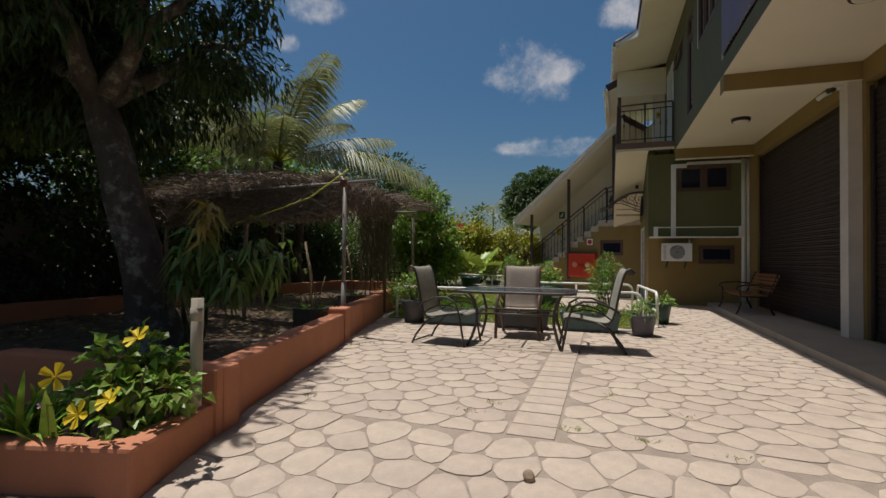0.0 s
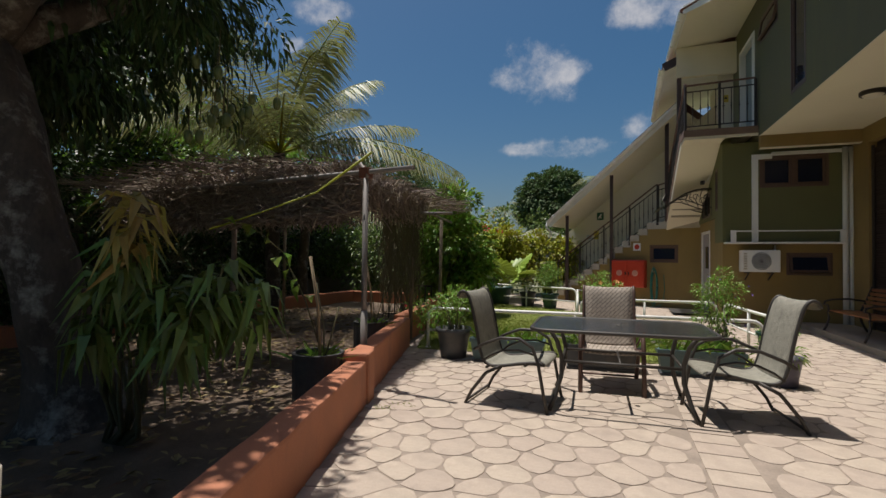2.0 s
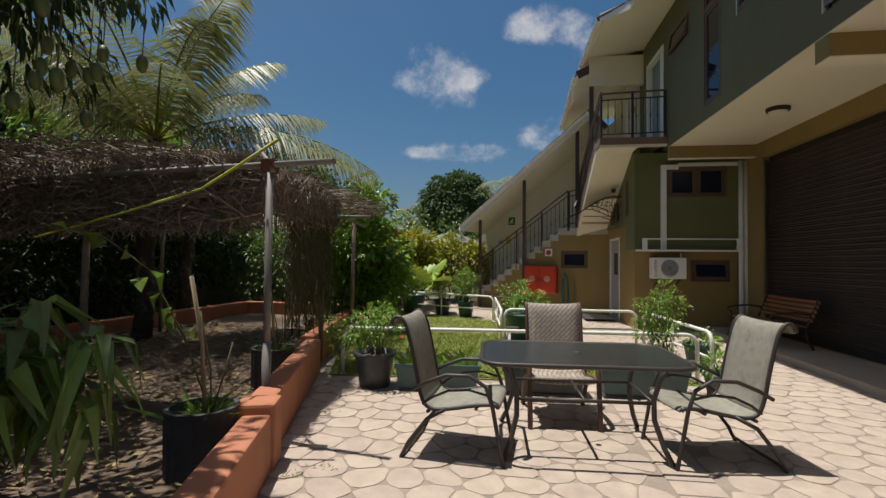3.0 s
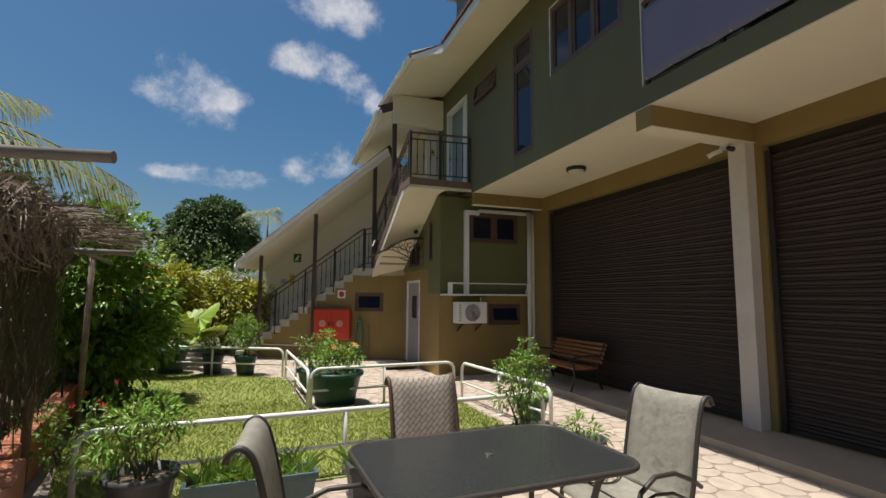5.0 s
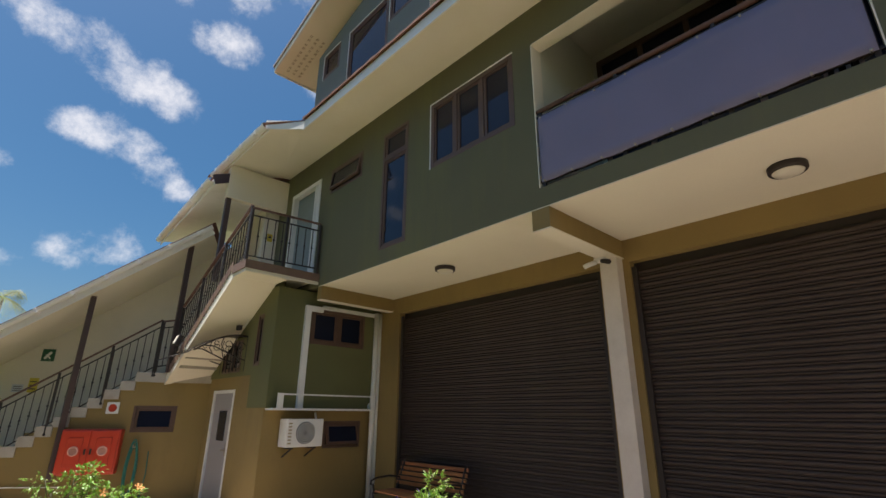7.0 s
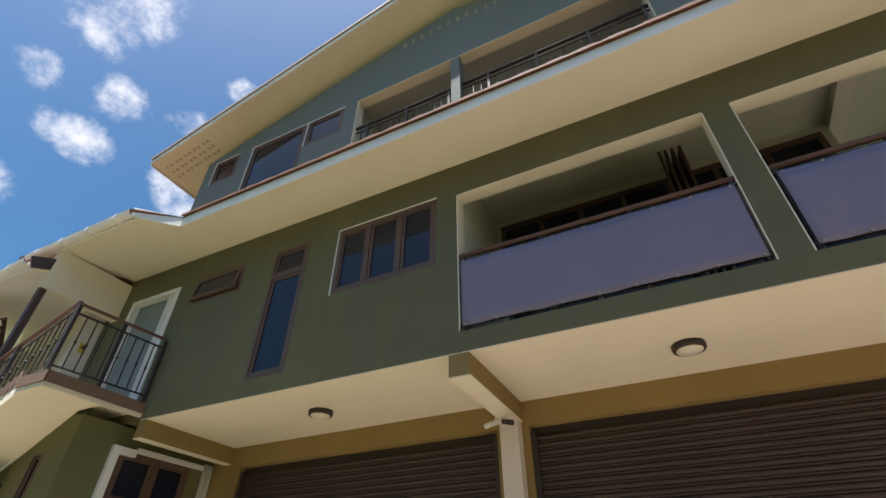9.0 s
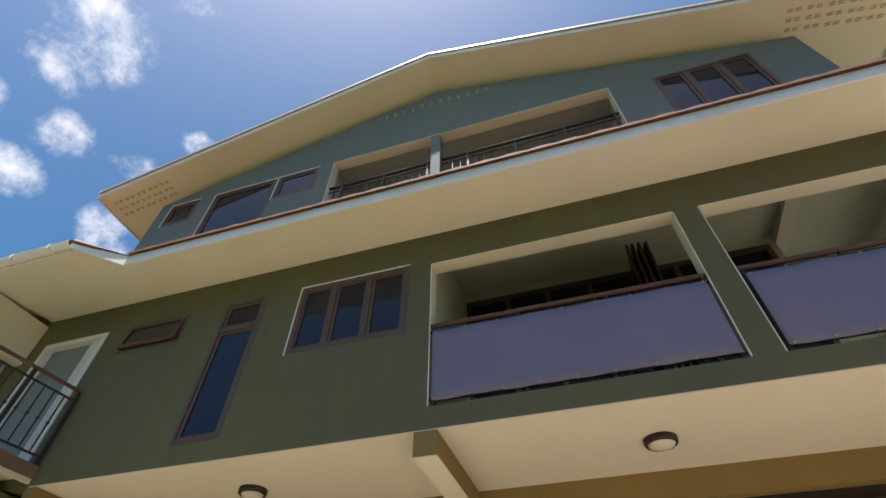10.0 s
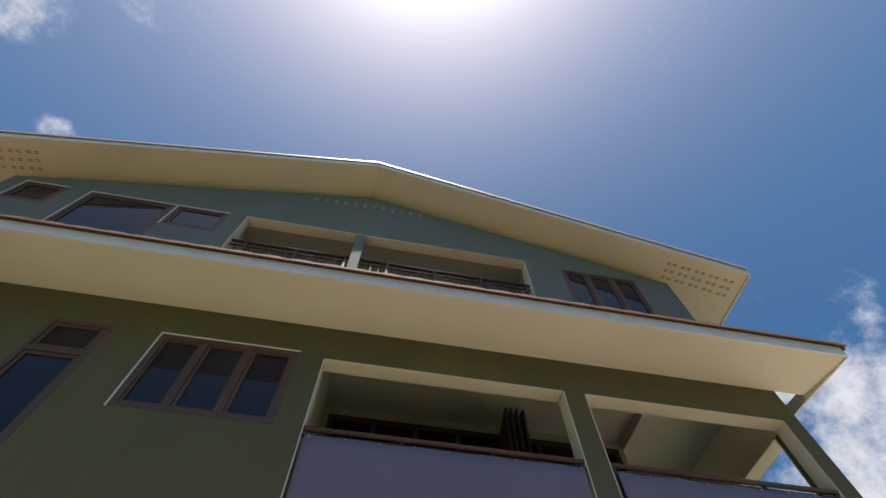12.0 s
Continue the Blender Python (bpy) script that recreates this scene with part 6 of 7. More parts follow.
solid("wooden_stake", bm, material("weathered_grey_post", (0.3, 0.26, 0.2), 0.85, vary=0.2, scale=6, fine=50, bump=0.4, stretch=(6, 6, 0.6)), "weathered grey round post beside the low wall", "post")

# ---- pots and planters by the rail ----
POT_DARK = material("dark_grey_plastic_pot", (0.05, 0.055, 0.06), 0.5, vary=0.12, scale=6, fine=90, bump=0.05, dirt=(0.16, 0.13, 0.1), dirt_amt=0.4)
POT_GREEN = material("dark_green_plastic_pot", (0.015, 0.06, 0.05), 0.45, vary=0.12, scale=6, fine=90, bump=0.05, dirt=(0.12, 0.11, 0.09), dirt_amt=0.35)
POT_TEAL = material("teal_grey_planter", (0.07, 0.12, 0.12), 0.5, vary=0.12, scale=6, fine=90, bump=0.05, dirt=(0.05, 0.05, 0.05), dirt_amt=0.4)
POT_PURPLE = material("purple_grey_pot", (0.085, 0.075, 0.1), 0.5, vary=0.12, scale=6, fine=90, bump=0.05)


def pot(x, y, r, h, mat, label, rim=True):
    root = thing("plant_pot", pose(x, y, G), label, "plant pot", "plant pots")
    bm = B()
    lathe(bm, [(r * 0.72, 0), (r * 0.78, h * 0.3), (r * 0.93, h * 0.86), (r, h * 0.87), (r * 1.03, h * 0.9), (r * 1.03, h), (r * 0.93, h), (r * 0.9, h * 0.82)], 28)
    part("vessel", bm, mat, root)
    bm = B()
    lathe(bm, [(r * 0.89, h * 0.84), (r * 0.5, h * 0.88), (0.01, h * 0.89)], 16)
    part("soil", bm, SOIL, root)
    return root


def planter(x0, x1, y, h, mat, label, w=0.26):
    root = thing("planter_box", pose((x0 + x1) / 2, y, G, 0, 0, 2), label, "planter", "planter boxes")
    L = (x1 - x0) / 2
    bm = B()
    bl, bw = L * 0.92, w / 2 * 0.8
    v0 = [bm.verts.new(p) for p in ((-bl, -bw, 0.03), (bl, -bw, 0.03), (bl, bw, 0.03), (-bl, bw, 0.03))]
    v1 = [bm.verts.new((sx * L, sy * w / 2, h)) for sx, sy in ((-1, -1), (1, -1), (1, 1), (-1, 1))]
    v2 = [bm.verts.new((sx * (L - 0.02), sy * (w / 2 - 0.02), h)) for sx, sy in ((-1, -1), (1, -1), (1, 1), (-1, 1))]
    v3 = [bm.verts.new((sx * (L - 0.03), sy * (w / 2 - 0.03), h - 0.05)) for sx, sy in ((-1, -1), (1, -1), (1, 1), (-1, 1))]
    bm.faces.new(v0[::-1])
    for a, b in ((v0, v1), (v1, v2), (v2, v3)):
        for k in range(4):
            bm.faces.new((a[k], a[(k + 1) % 4], b[(k + 1) % 4], b[k]))
    part("trough", bm, mat, root)
    bm = B()
    for sy in (-1, 1):
        box(bm, -L - 0.012, sy * w / 2 - 0.012, h - 0.05, L + 0.012, sy * w / 2 + 0.012, h + 0.004, 0.006)
    for sx in (-1, 1):
        box(bm, sx * L - 0.012, -w / 2, h - 0.05, sx * L + 0.012, w / 2, h + 0.003, 0.006)
    part("rim", bm, mat, root)
    bm = B()
    box(bm, -L * 0.96, -w * 0.5, 0, L * 0.96, w * 0.5, 0.028, 0.006)
    part("drip_tray", bm, POT_DARK, root)
    bm = B()
    box(bm, -L + 0.035, -w / 2 + 0.035, h - 0.09, L - 0.035, w / 2 - 0.035, h - 0.055)
    part("soil", bm, SOIL, root)
    return root


random.seed(21)
pot(-3.2, 7.95, 0.24, 0.4, POT_DARK, "dark grey plastic pot by the white railing")
shrub(pose(-3.2, 7.95, G + 0.34), "potted_shrub", "small leafy green shrub in a dark pot", "shrub", 700, (0, 0, 0.3), (0.36, 0.33, 0.26), 22, 0.13, 0.075, 0.025, LEAF_GREEN, 6)
for x0, x1, y, mt in ((-2.92, -1.98, 7.92, POT_TEAL), (-1.72, -0.84, 7.95, POT_DARK), (-0.66, 0.24, 8.0, POT_TEAL)):
    planter(x0, x1, y, 0.3, mt, "long plastic planter box with sparse green plants")
    pl = thing("planter_plants", pose((x0 + x1) / 2, y, G + 0.22), "sparse narrow-leaved plants growing in the planter", "plant", "planter plants")
    sp_ = [(random.uniform(-0.42, 0.42), random.gauss(0, 0.05), 0.02) for _ in range(170)]
    blades("blade_clump", sp_, LEAF_GREEN, "", "", 0.1, 0.26, 0.009, 0.06, parent=pl)
    pp, pw = crown_points(120, (0, 0, 0.08), (0.4, 0.09, 0.06), 12, 0.06)
    leaf_mesh("foliage", pp, pw, 0.06, 0.03, LEAF_GREEN, pl)
lav = shrub(pose(0.02, 8.08, G + 0.2), "flowering_shrub", "tall wispy shrub with small violet flowers", "shrub", 1500, (0.0, 0.05, 0.62), (0.25, 0.23, 0.42), 36, 0.1, 0.05, 0.018, LEAF_GREEN, 8, stem_r=0.01)
flowers(lav, [(random.gauss(0, 0.17), random.gauss(0.05, 0.14), random.uniform(0.35, 0.98)) for _ in range(16)], material("violet_petal", (0.16, 0.09, 0.32), 0.6), 0.014)
pot(0.56, 7.85, 0.2, 0.32, POT_PURPLE, "purple-grey round pot at the paving edge")
shrub(pose(0.56, 7.85, G + 0.27), "potted_shrub", "low spreading green plant in a purple-grey pot", "shrub", 260, (0, 0, 0.12), (0.22, 0.2, 0.1), 14, 0.09, 0.09, 0.02, LEAF_GREEN, 4)
pot(0.95, 9.5, 0.22, 0.36, POT_GREEN, "dark green pot beside the side railing")
shrub(pose(0.95, 9.5, G + 0.3), "potted_shrub", "low green plant in a dark green pot", "shrub", 260, (0, 0, 0.1), (0.24, 0.22, 0.1), 14, 0.09, 0.08, 0.025, LEAF_GREEN, 4)
pot(-4.3, 15.75, 0.36, 0.52, POT_GREEN, "large dark green pot on the path")
pot(-3.42, 15.4, 0.23, 0.42, POT_DARK, "dark pot with a small bush on the path")
shrub(pose(-3.42, 15.4, G + 0.36), "potted_shrub", "small dull green bush in a pot", "shrub", 500, (0, 0, 0.32), (0.34, 0.3, 0.26), 18, 0.13, 0.06, 0.03, LEAF_MANGO, 5)
pot(-2.75, 14.98, 0.23, 0.42, POT_GREEN, "dark green pot with a clipped bush")
shrub(pose(-2.75, 14.98, G + 0.36), "clipped_bush", "dense clipped conical green bush", "shrub", 2600, (0, 0, 0.48), (0.3, 0.3, 0.42), 60, 0.12, 0.05, 0.02, LEAF_GREEN, 5, hollow=0.1)
pot(-1.32, 11.62, 0.42, 0.5, POT_GREEN, "large dark green tub by the path railing")
rose = shrub(pose(-1.28, 11.62, G + 0.42), "rose_bush", "flowering bush with orange and white blooms", "shrub", 800, (0, 0, 0.26), (0.36, 0.3, 0.2), 24, 0.12, 0.07, 0.04, LEAF_GREEN, 7)
flowers(rose, [(-0.1, -0.1, 0.47), (0.2, -0.15, 0.5), (0.28, 0.1, 0.46), (0.05, -0.3, 0.38)], material("peach_petal", (0.75, 0.36, 0.12), 0.6), 0.045)
pot(-1.55, 12.6, 0.3, 0.42, POT_GREEN, "dark green pot behind the large tub")
shrub(pose(-1.55, 12.6, G + 0.36), "potted_shrub", "loose leafy green bush in a pot", "shrub", 600, (0, 0, 0.42), (0.38, 0.34, 0.34), 22, 0.13, 0.06, 0.035, LEAF_GREEN, 7)
# fan palm in the large pot
fan = thing("fan_palm", pose(-4.3, 15.75, G + 0.45), "bright green fan palm with pleated round leaves", "palm")
for k in range(9):
    a, el = k * 2.4, 0.35 + 0.14 * (k % 5)
    d = Vector((math.cos(a) * math.cos(el), math.sin(a) * math.cos(el), math.sin(el)))
    tip = d * (0.55 + 0.1 * (k % 3)) + Vector((0, 0, 0.2))
    bm = B()
    tube(bm, [(0, 0, 0), tip * 0.5 + Vector((0, 0, 0.05)), tip], 0.014, 6, 0.008)
    part("stalk", bm, LEAF_PALM, fan)
    bm = B()
    side = d.cross(Vector((0, 0, 1))).normalized()
    up = side.cross(d)
    c = bm.verts.new(tip)
    prev = None
    for j in range(27):
        t = radians(-110 + 220 * j / 26)
        r = 0.58 * (1.0 if j % 2 else 0.93)
        v = bm.verts.new(tip + (d * math.cos(t) + side * math.sin(t)) * r + up * (0.022 if j % 2 else -0.022) + Vector((0, 0, -0.1 * (1 - math.cos(t)) - 0.06)))
        if prev:
            bm.faces.new((c, prev, v))
        prev = v
    part("leaf", bm, LEAF_PALM, fan)

# ---- shrubs and trees round the lawn ----
bush = shrub(pose(-4.85, 12.4, 0), "garden_shrub", "tall leafy green shrub at the lawn corner", "shrub", 6000, (0.1, 0.0, 1.5), (0.9, 0.9, 1.45), 80, 0.34, 0.16, 0.085, LEAF_GREEN, 8, stem_r=0.03)
shrub(pose(-5.0, 13.4, 0), "slender_tree", "slender dark columnar shrub above the others", "shrub", 1300, (0, 0, 2.7), (0.32, 0.32, 1.0), 26, 0.2, 0.13, 0.07, LEAF_MANGO, 4, stem_r=0.025)
low = shrub(pose(-4.2, 9.6, 0), "rose_shrub", "low straggling shrub with small red flowers", "shrub", 700, (0.1, 0, 0.35), (0.5, 0.7, 0.28), 24, 0.15, 0.06, 0.035, LEAF_GREEN, 6)
flowers(low, [(random.gauss(0.2, 0.3), random.gauss(0, 0.4), random.uniform(0.25, 0.65)) for _ in range(9)], REDPETAL, 0.03)
yel = shrub(pose(-5.0, 17.6, 0), "croton_hedge", "yellow-leaved hedge shrub with a red bloom", "shrub", 3200, (0, 0, 1.55), (1.1, 0.8, 0.95), 55, 0.36, 0.2, 0.1, LEAF_LIME, 8, stem_r=0.03)
flowers(yel, [(-0.1, -0.5, 2.3), (0.35, -0.4, 2.2)], REDPETAL, 0.14)
shrub(pose(-3.4, 19.4, 0), "garden_hedge", "tall green hedge behind the path", "hedge", 3000, (0, 0, 1.35), (1.4, 0.7, 0.85), 60, 0.36, 0.19, 0.09, LEAF_LIME, 8, stem_r=0.03)
shrub(pose(-7.2, 18.6, 0), "garden_hedge", "dense mixed green hedge behind the lawn", "hedge", 4200, (0, 0, 1.5), (2.0, 0.9, 1.35), 80, 0.45, 0.2, 0.1, LEAF_GREEN, 8, stem_r=0.03)
shrub(pose(-1.9, 21.2, 0), "garden_hedge", "green hedge beside the stair foot", "hedge", 2800, (0, 0, 1.2), (1.6, 0.7, 1.1), 60, 0.4, 0.2, 0.09, LEAF_GREEN, 8, stem_r=0.03)
shrub(pose(-5.2, 20.5, 0), "garden_hedge", "tall dark green hedge further back", "hedge", 4200, (0, 0, 1.7), (3.2, 0.8, 1.5), 90, 0.5, 0.16, 0.08, LEAF_MANGO, 10, stem_r=0.03)


def frond(bm_leaf, bm_rib, base, azim, length, rise, droop, leaflet=0.5, width=0.03, pairs=38, hang=0.5):
    """One feather leaf: an arching rib with leaflets that hang from both sides."""
    pts = []
    for j in range(13):
        t = j / 12
        r = length * t * math.cos(rise)
        z = length * (t * math.sin(rise) - droop * t * t)
        pts.append(Vector(base) + Vector((math.cos(azim) * r, math.sin(azim) * r, z)))
    tube(bm_rib, pts, 0.028, 6, 0.006)
    side = Vector((-math.sin(azim), math.cos(azim), 0))
    for k in range(pairs):
        t = 0.1 + 0.89 * k / (pairs - 1)
        x = t * 12
        i = min(int(x), 11)
        p = pts[i].lerp(pts[i + 1], x - i)
        d = (pts[i + 1] - pts[i]).normalized()
        L = leaflet * (math.sin(math.pi * (0.12 + 0.82 * t)) ** 0.6) * random.uniform(0.85, 1.1)
        for s in (-1, 1):
            out = (side * s + d * 0.55 + Vector((0, 0, -hang * random.uniform(0.5, 1.2)))).normalized()
            mid = p + out * L * 0.5 + Vector((0, 0, 0.05 * L))
            tip = p + out * L + Vector((0, 0, -0.32 * L * hang * 2))
            wv = d * width * 0.5
            a, b, c, e, f_ = (bm_leaf.verts.new(q) for q in (p - wv * 0.5, p + wv * 0.5, mid + wv, mid - wv, tip))
            bm_leaf.faces.new((a, b, c, e))
            bm_leaf.faces.new((e, c, f_))


def palm(m, label, trunk_h, n, length, name="coconut_palm", leaflet=0.5, droops=(0.55, 1.0), rises=(-0.1, 1.2), mat=None, pairs=38, azims=None):
    root = thing(name, m, label, "palm")
    bm = B()
    limb(bm, (0, 0, 0), (0.1, 0.1, trunk_h), 0.16, 0.12, 0.03, 8, 12)
    part("trunk", bm, BARK, root)
    for k in range(n):
        bl, br = B(), B()
        az = azims[k] if azims else k * 2.399
        frond(bl, br, (0.1, 0.1, trunk_h), az, length * random.uniform(0.85, 1.1), rises[0] + (rises[1] - rises[0]) * ((k * 0.618) % 1), random.uniform(*droops), leaflet, pairs=pairs)
        lf = part("frond", bl, mat or LEAF_COCO, root)
        part("rib", br, LEAF_LIME, lf)
    return root


random.seed(5)
palm(pose(-7.96, 10.06, 0), "coconut palm with long arching feather fronds", 3.5, 18, 4.0, leaflet=0.85, droops=(0.3, 0.55), rises=(0.35, 1.3), pairs=72, azims=[radians(a) for a in (15, 62, 38, -12, 170, 25, 50, 205, 5, 235, 160, 190, 220, 250, 280, 310, 335, 265)])
palm(pose(-9.2, 12.8, 0), "young coconut palm behind the thatch", 2.6, 13, 3.2, leaflet=0.7, droops=(0.35, 0.7), rises=(0.2, 1.3), pairs=60)
palm(pose(-6.2, 23.5, 0), "small feather palm beyond the hedge", 2.2, 11, 1.9, leaflet=0.4, mat=LEAF_PALM)
palm(pose(-2.6, 75, 0), "distant palm above the roofs", 13.2, 12, 4.6, leaflet=1.5, mat=LEAF_COCO)
palm(pose(-18.0, 80, 0), "distant palm beside the big tree", 9.6, 11, 4.6, leaflet=1.5, mat=LEAF_COCO)


def big_tree(m, label, n, centre, radii, clumps, cr, leaf, mat, trunk_r=0.4):
    root = thing("broadleaf_tree", m, label, "tree")
    bm = B()
    limb(bm, (0, 0, -0.1), (0, 0, centre[2] * 0.8), trunk_r, trunk_r * 0.5, 0.06, 8, 10)
    part("trunk", bm, BARK, root)
    for k in range(6):
        bm = B()
        a = k * 1.05
        limb(bm, (0, 0, centre[2] * 0.55), (centre[0] + radii[0] * 0.6 * math.cos(a), centre[1] + radii[1] * 0.6 * math.sin(a), centre[2] + radii[2] * 0.2), trunk_r * 0.4, 0.05, 0.1, 6, 8)
        part("limb", bm, BARK, root)
    p, w = crown_points(n, centre, radii, clumps, cr, 0.5)
    keep = p[:, 2] > 1.0
    leaf_mesh("crown", p[keep], w[keep], leaf, leaf * 0.5, mat, root)
    return root


big_tree(pose(-8.7, 3.6, 0), "dark spreading tree over the back of the bed", 17000, (0, 0, 4.6), (2.3, 2.9, 1.9), 130, 0.65, 0.2, LEAF_MANGO, 0.2)
big_tree(pose(-10.4, 84, 0), "large rounded dark green tree beyond the garden", 24000, (0, 0, 10.5), (6.0, 6.0, 5.6), 190, 1.5, 0.7, LEAF_FAR)
big_tree(pose(-13.5, 26, 0), "broad dark green tree behind the thatch", 12000, (0, 0, 4.2), (4.2, 3.5, 2.7), 120, 0.9, 0.3, LEAF_FAR)
for x, y, h, rr in ((-12.5, 3.5, 3.6, 3.4), (-13.0, 9.0, 3.8, 3.6), (-12.0, -2.5, 3.6, 3.2), (-12.5, 15.0, 3.2, 3.4)):
    big_tree(pose(x, y, 0), "dense green trees behind the boundary wall", 13000, (0, 0, h), (rr * 0.8, rr, 3.2), 90, 0.8, 0.26, LEAF_GREEN, 0.25)
hedge_b = shrub(pose(-10.1, 7.0, 0), "boundary_hedge", "dense dark boundary hedge in deep shade", "hedge", 26000, (0, 0, 1.7), (0.9, 9.5, 2.1), 300, 0.55, 0.15, 0.07, LEAF_DARK, 12, stem_r=0.03)
shrub(pose(-7.6, 15.4, 0), "boundary_hedge", "dense dark hedge behind the pergola", "hedge", 7000, (0, 0, 1.3), (3.2, 0.6, 1.3), 120, 0.45, 0.14, 0.07, LEAF_MANGO, 12, stem_r=0.03)

# ---- pergola with dried thatch ----
PIPE = material("galvanised_pipe", (0.2, 0.18, 0.16), 0.6, metal=0.1, vary=0.15, scale=6, fine=60, bump=0.1, dirt=(0.2, 0.12, 0.07), dirt_amt=0.5)
RUST = material("rusty_clamp", (0.16, 0.06, 0.035), 0.8, vary=0.3, scale=20, fine=90, bump=0.3)
root = thing("pergola_pole", pose(-3.62, 6.2, 0), "grey steel pole with a rusty clamp and cross pipe", "pole")
bm = B()
tube(bm, [(0, 0, 0), (0, 0, 2.2)], 0.03, 12)
part("upright", bm, PIPE, root)
bm = B()
tube(bm, [(0, 0, 0), (0, 0, 0.75)], 0.038, 12)
part("sleeve", bm, PIPE, root)
bm = B()
box(bm, -0.055, -0.055, 2.14, 0.055, 0.055, 2.25, 0.008)
part("clamp", bm, RUST, root)
bm = B()
tube(bm, [(0.6, -0.12, 2.2), (-4.2, 0.8, 2.24)], 0.026, 10)
part("cross_pipe", bm, PIPE, root)
bm = B()
tube(bm, [(-0.2, 0.15, 2.4), (0.02, -0.03, 2.2), (0.05, -0.05, 2.14)], 0.018, 8)
part("strut", bm, PIPE, root)
pergola = thing("pergola", Matrix.Identity(4), "rough pergola frame of posts and steel pipes", "pergola")
for x, y in ((-4.25, 8.9), (-8.2, 7.2), (-8.2, 10.8), (-6.1, 7.0), (-4.5, 11.0)):
    bm = B()
    tube(bm, [(x, y, 0), (x + 0.02, y, 2.15)], 0.035, 10)
    part("post", bm, TWIG, pergola, "rough dark wooden post")
for a, b in (((-4.0, 6.5, 2.18), (-8.6, 7.3, 2.22)), ((-4.0, 6.4, 2.2), (-4.3, 11.1, 2.05)), ((-6.1, 6.9, 2.22), (-6.2, 11, 2.2)), ((-8.3, 7.2, 2.2), (-8.3, 11, 2.2)), ((-4.2, 8.9, 2.1), (-8.4, 9.0, 2.2)), ((-3.55, 8.9, 2.02), (-4.6, 8.95, 2.05))):
    bm = B()
    tube(bm, [a, b], 0.025, 8)
    part("beam", bm, PIPE, pergola)


def twigs(name, n, place, lengths, label, mat=TWIG, r=0.006):
    vs, fs = [], []
    for _ in range(n):
        p, d = place()
        d = Vector(d).normalized()
        L = random.uniform(*lengths)
        s = d.orthogonal().normalized() * r * random.uniform(0.5, 1.3)
        t = d.cross(s)
        k = len(vs)
        q = Vector(p) - d * L * 0.5
        bend = Vector((random.gauss(0, 0.06), random.gauss(0, 0.06), random.gauss(-0.03, 0.04))) * L
        m_ = q + d * L * 0.5 + bend
        e = q + d * L
        for c in (q, m_, e):
            vs += [tuple(c + s), tuple(c - s * 0.5 + t), tuple(c - s * 0.5 - t)]
        for o_ in (0, 3):
            for j in range(3):
                fs.append((k + o_ + j, k + o_ + (j + 1) % 3, k + o_ + 3 + (j + 1) % 3, k + o_ + 3 + j))
    me = bpy.data.meshes.new(name)
    me.from_pydata(vs, [], fs)
    me.materials.append(mat)
    return tagged(new(name, me), label, "thatch", "", "stuff")


def roof_place():
    x, y = random.uniform(-8.8, -3.95), random.uniform(6.4, 11.2)
    return (x, y, 2.3 + 0.22 * math.exp(-((x + 6.3) / 1.8) ** 2) + random.gauss(0, 0.06)), (random.gauss(0, 1), random.gauss(0, 1), random.gauss(0, 0.06))


def front_place():
    x = random.uniform(-8.8, -3.95)
    return (x, 6.45 - (x + 4.0) * 0.17 + random.gauss(0, 0.07), random.uniform(1.75, 2.3)), (random.gauss(0, 1.0), random.gauss(0, 0.15), random.gauss(-0.15, 0.35))


def side_place():
    y = random.uniform(6.4, 9.3)
    return (-3.98 - (y - 6.4) * 0.09 + random.gauss(0, 0.05), y, 2.28 - abs(random.gauss(0, 0.16))), (random.gauss(0, 0.2), random.gauss(0, 0.7), -abs(random.gauss(0.7, 0.4)))


def net_place():
    y = random.uniform(7.6, 9.2)
    return (-4.05 - (y - 6.4) * 0.07 + random.gauss(0, 0.04), y, random.uniform(0.75, 2.2)), (random.gauss(0, 0.12), random.gauss(0, 0.3), -1)


random.seed(9)
twigs("thatch", 4500, roof_place, (0.2, 0.6), "tangled dry brown brush laid over the pergola")
twigs("thatch", 14000, front_place, (0.12, 0.45), "dry brush hanging along the pergola front")
twigs("thatch", 3600, side_place, (0.12, 0.4), "dry creeper hanging at the pergola corner")
twigs("creeper_stems", 900, net_place, (0.25, 0.7), "thin dark creeper stems hanging like a net", STEM, 0.004)
bm = B()
tube(bm, [(-3.45, 6.0, 2.36), (-3.75, 5.95, 2.15), (-3.95, 5.8, 1.95), (-4.3, 5.5, 1.75), (-4.7, 5.2, 1.55)], 0.014, 6, 0.006)
solid("dry_vine", bm, LEAF_LIME, "dry yellow vine trailing from the pole", "vine")
vine = thing("creeper", pose(-3.75, 5.55, 0), "thin creeper with heart-shaped leaves on the pergola", "vine")
bm = B()
tube(bm, [(0.02, 0.05, 0.4), (-0.1, -0.05, 0.9), (-0.25, -0.2, 1.35), (-0.35, -0.45, 1.55), (-0.3, -0.9, 1.6)], 0.006, 5)
part("stem", bm, STEM, vine)
pp = np.array([(-0.1, -0.05, 0.95), (-0.15, -0.1, 1.1), (-0.2, -0.15, 1.2), (-0.25, -0.2, 1.35), (-0.3, -0.35, 1.5), (-0.35, -0.5, 1.56), (-0.33, -0.65, 1.58), (-0.3, -0.85, 1.6), (-0.28, -0.25, 1.3), (-0.2, 0.0, 1.05)])
leaf_mesh("foliage", pp, rng.normal(0, 1, (10, 3)) + np.array((0, 0, -0.6)), 0.13, 0.12, LEAF_GREEN, vine)

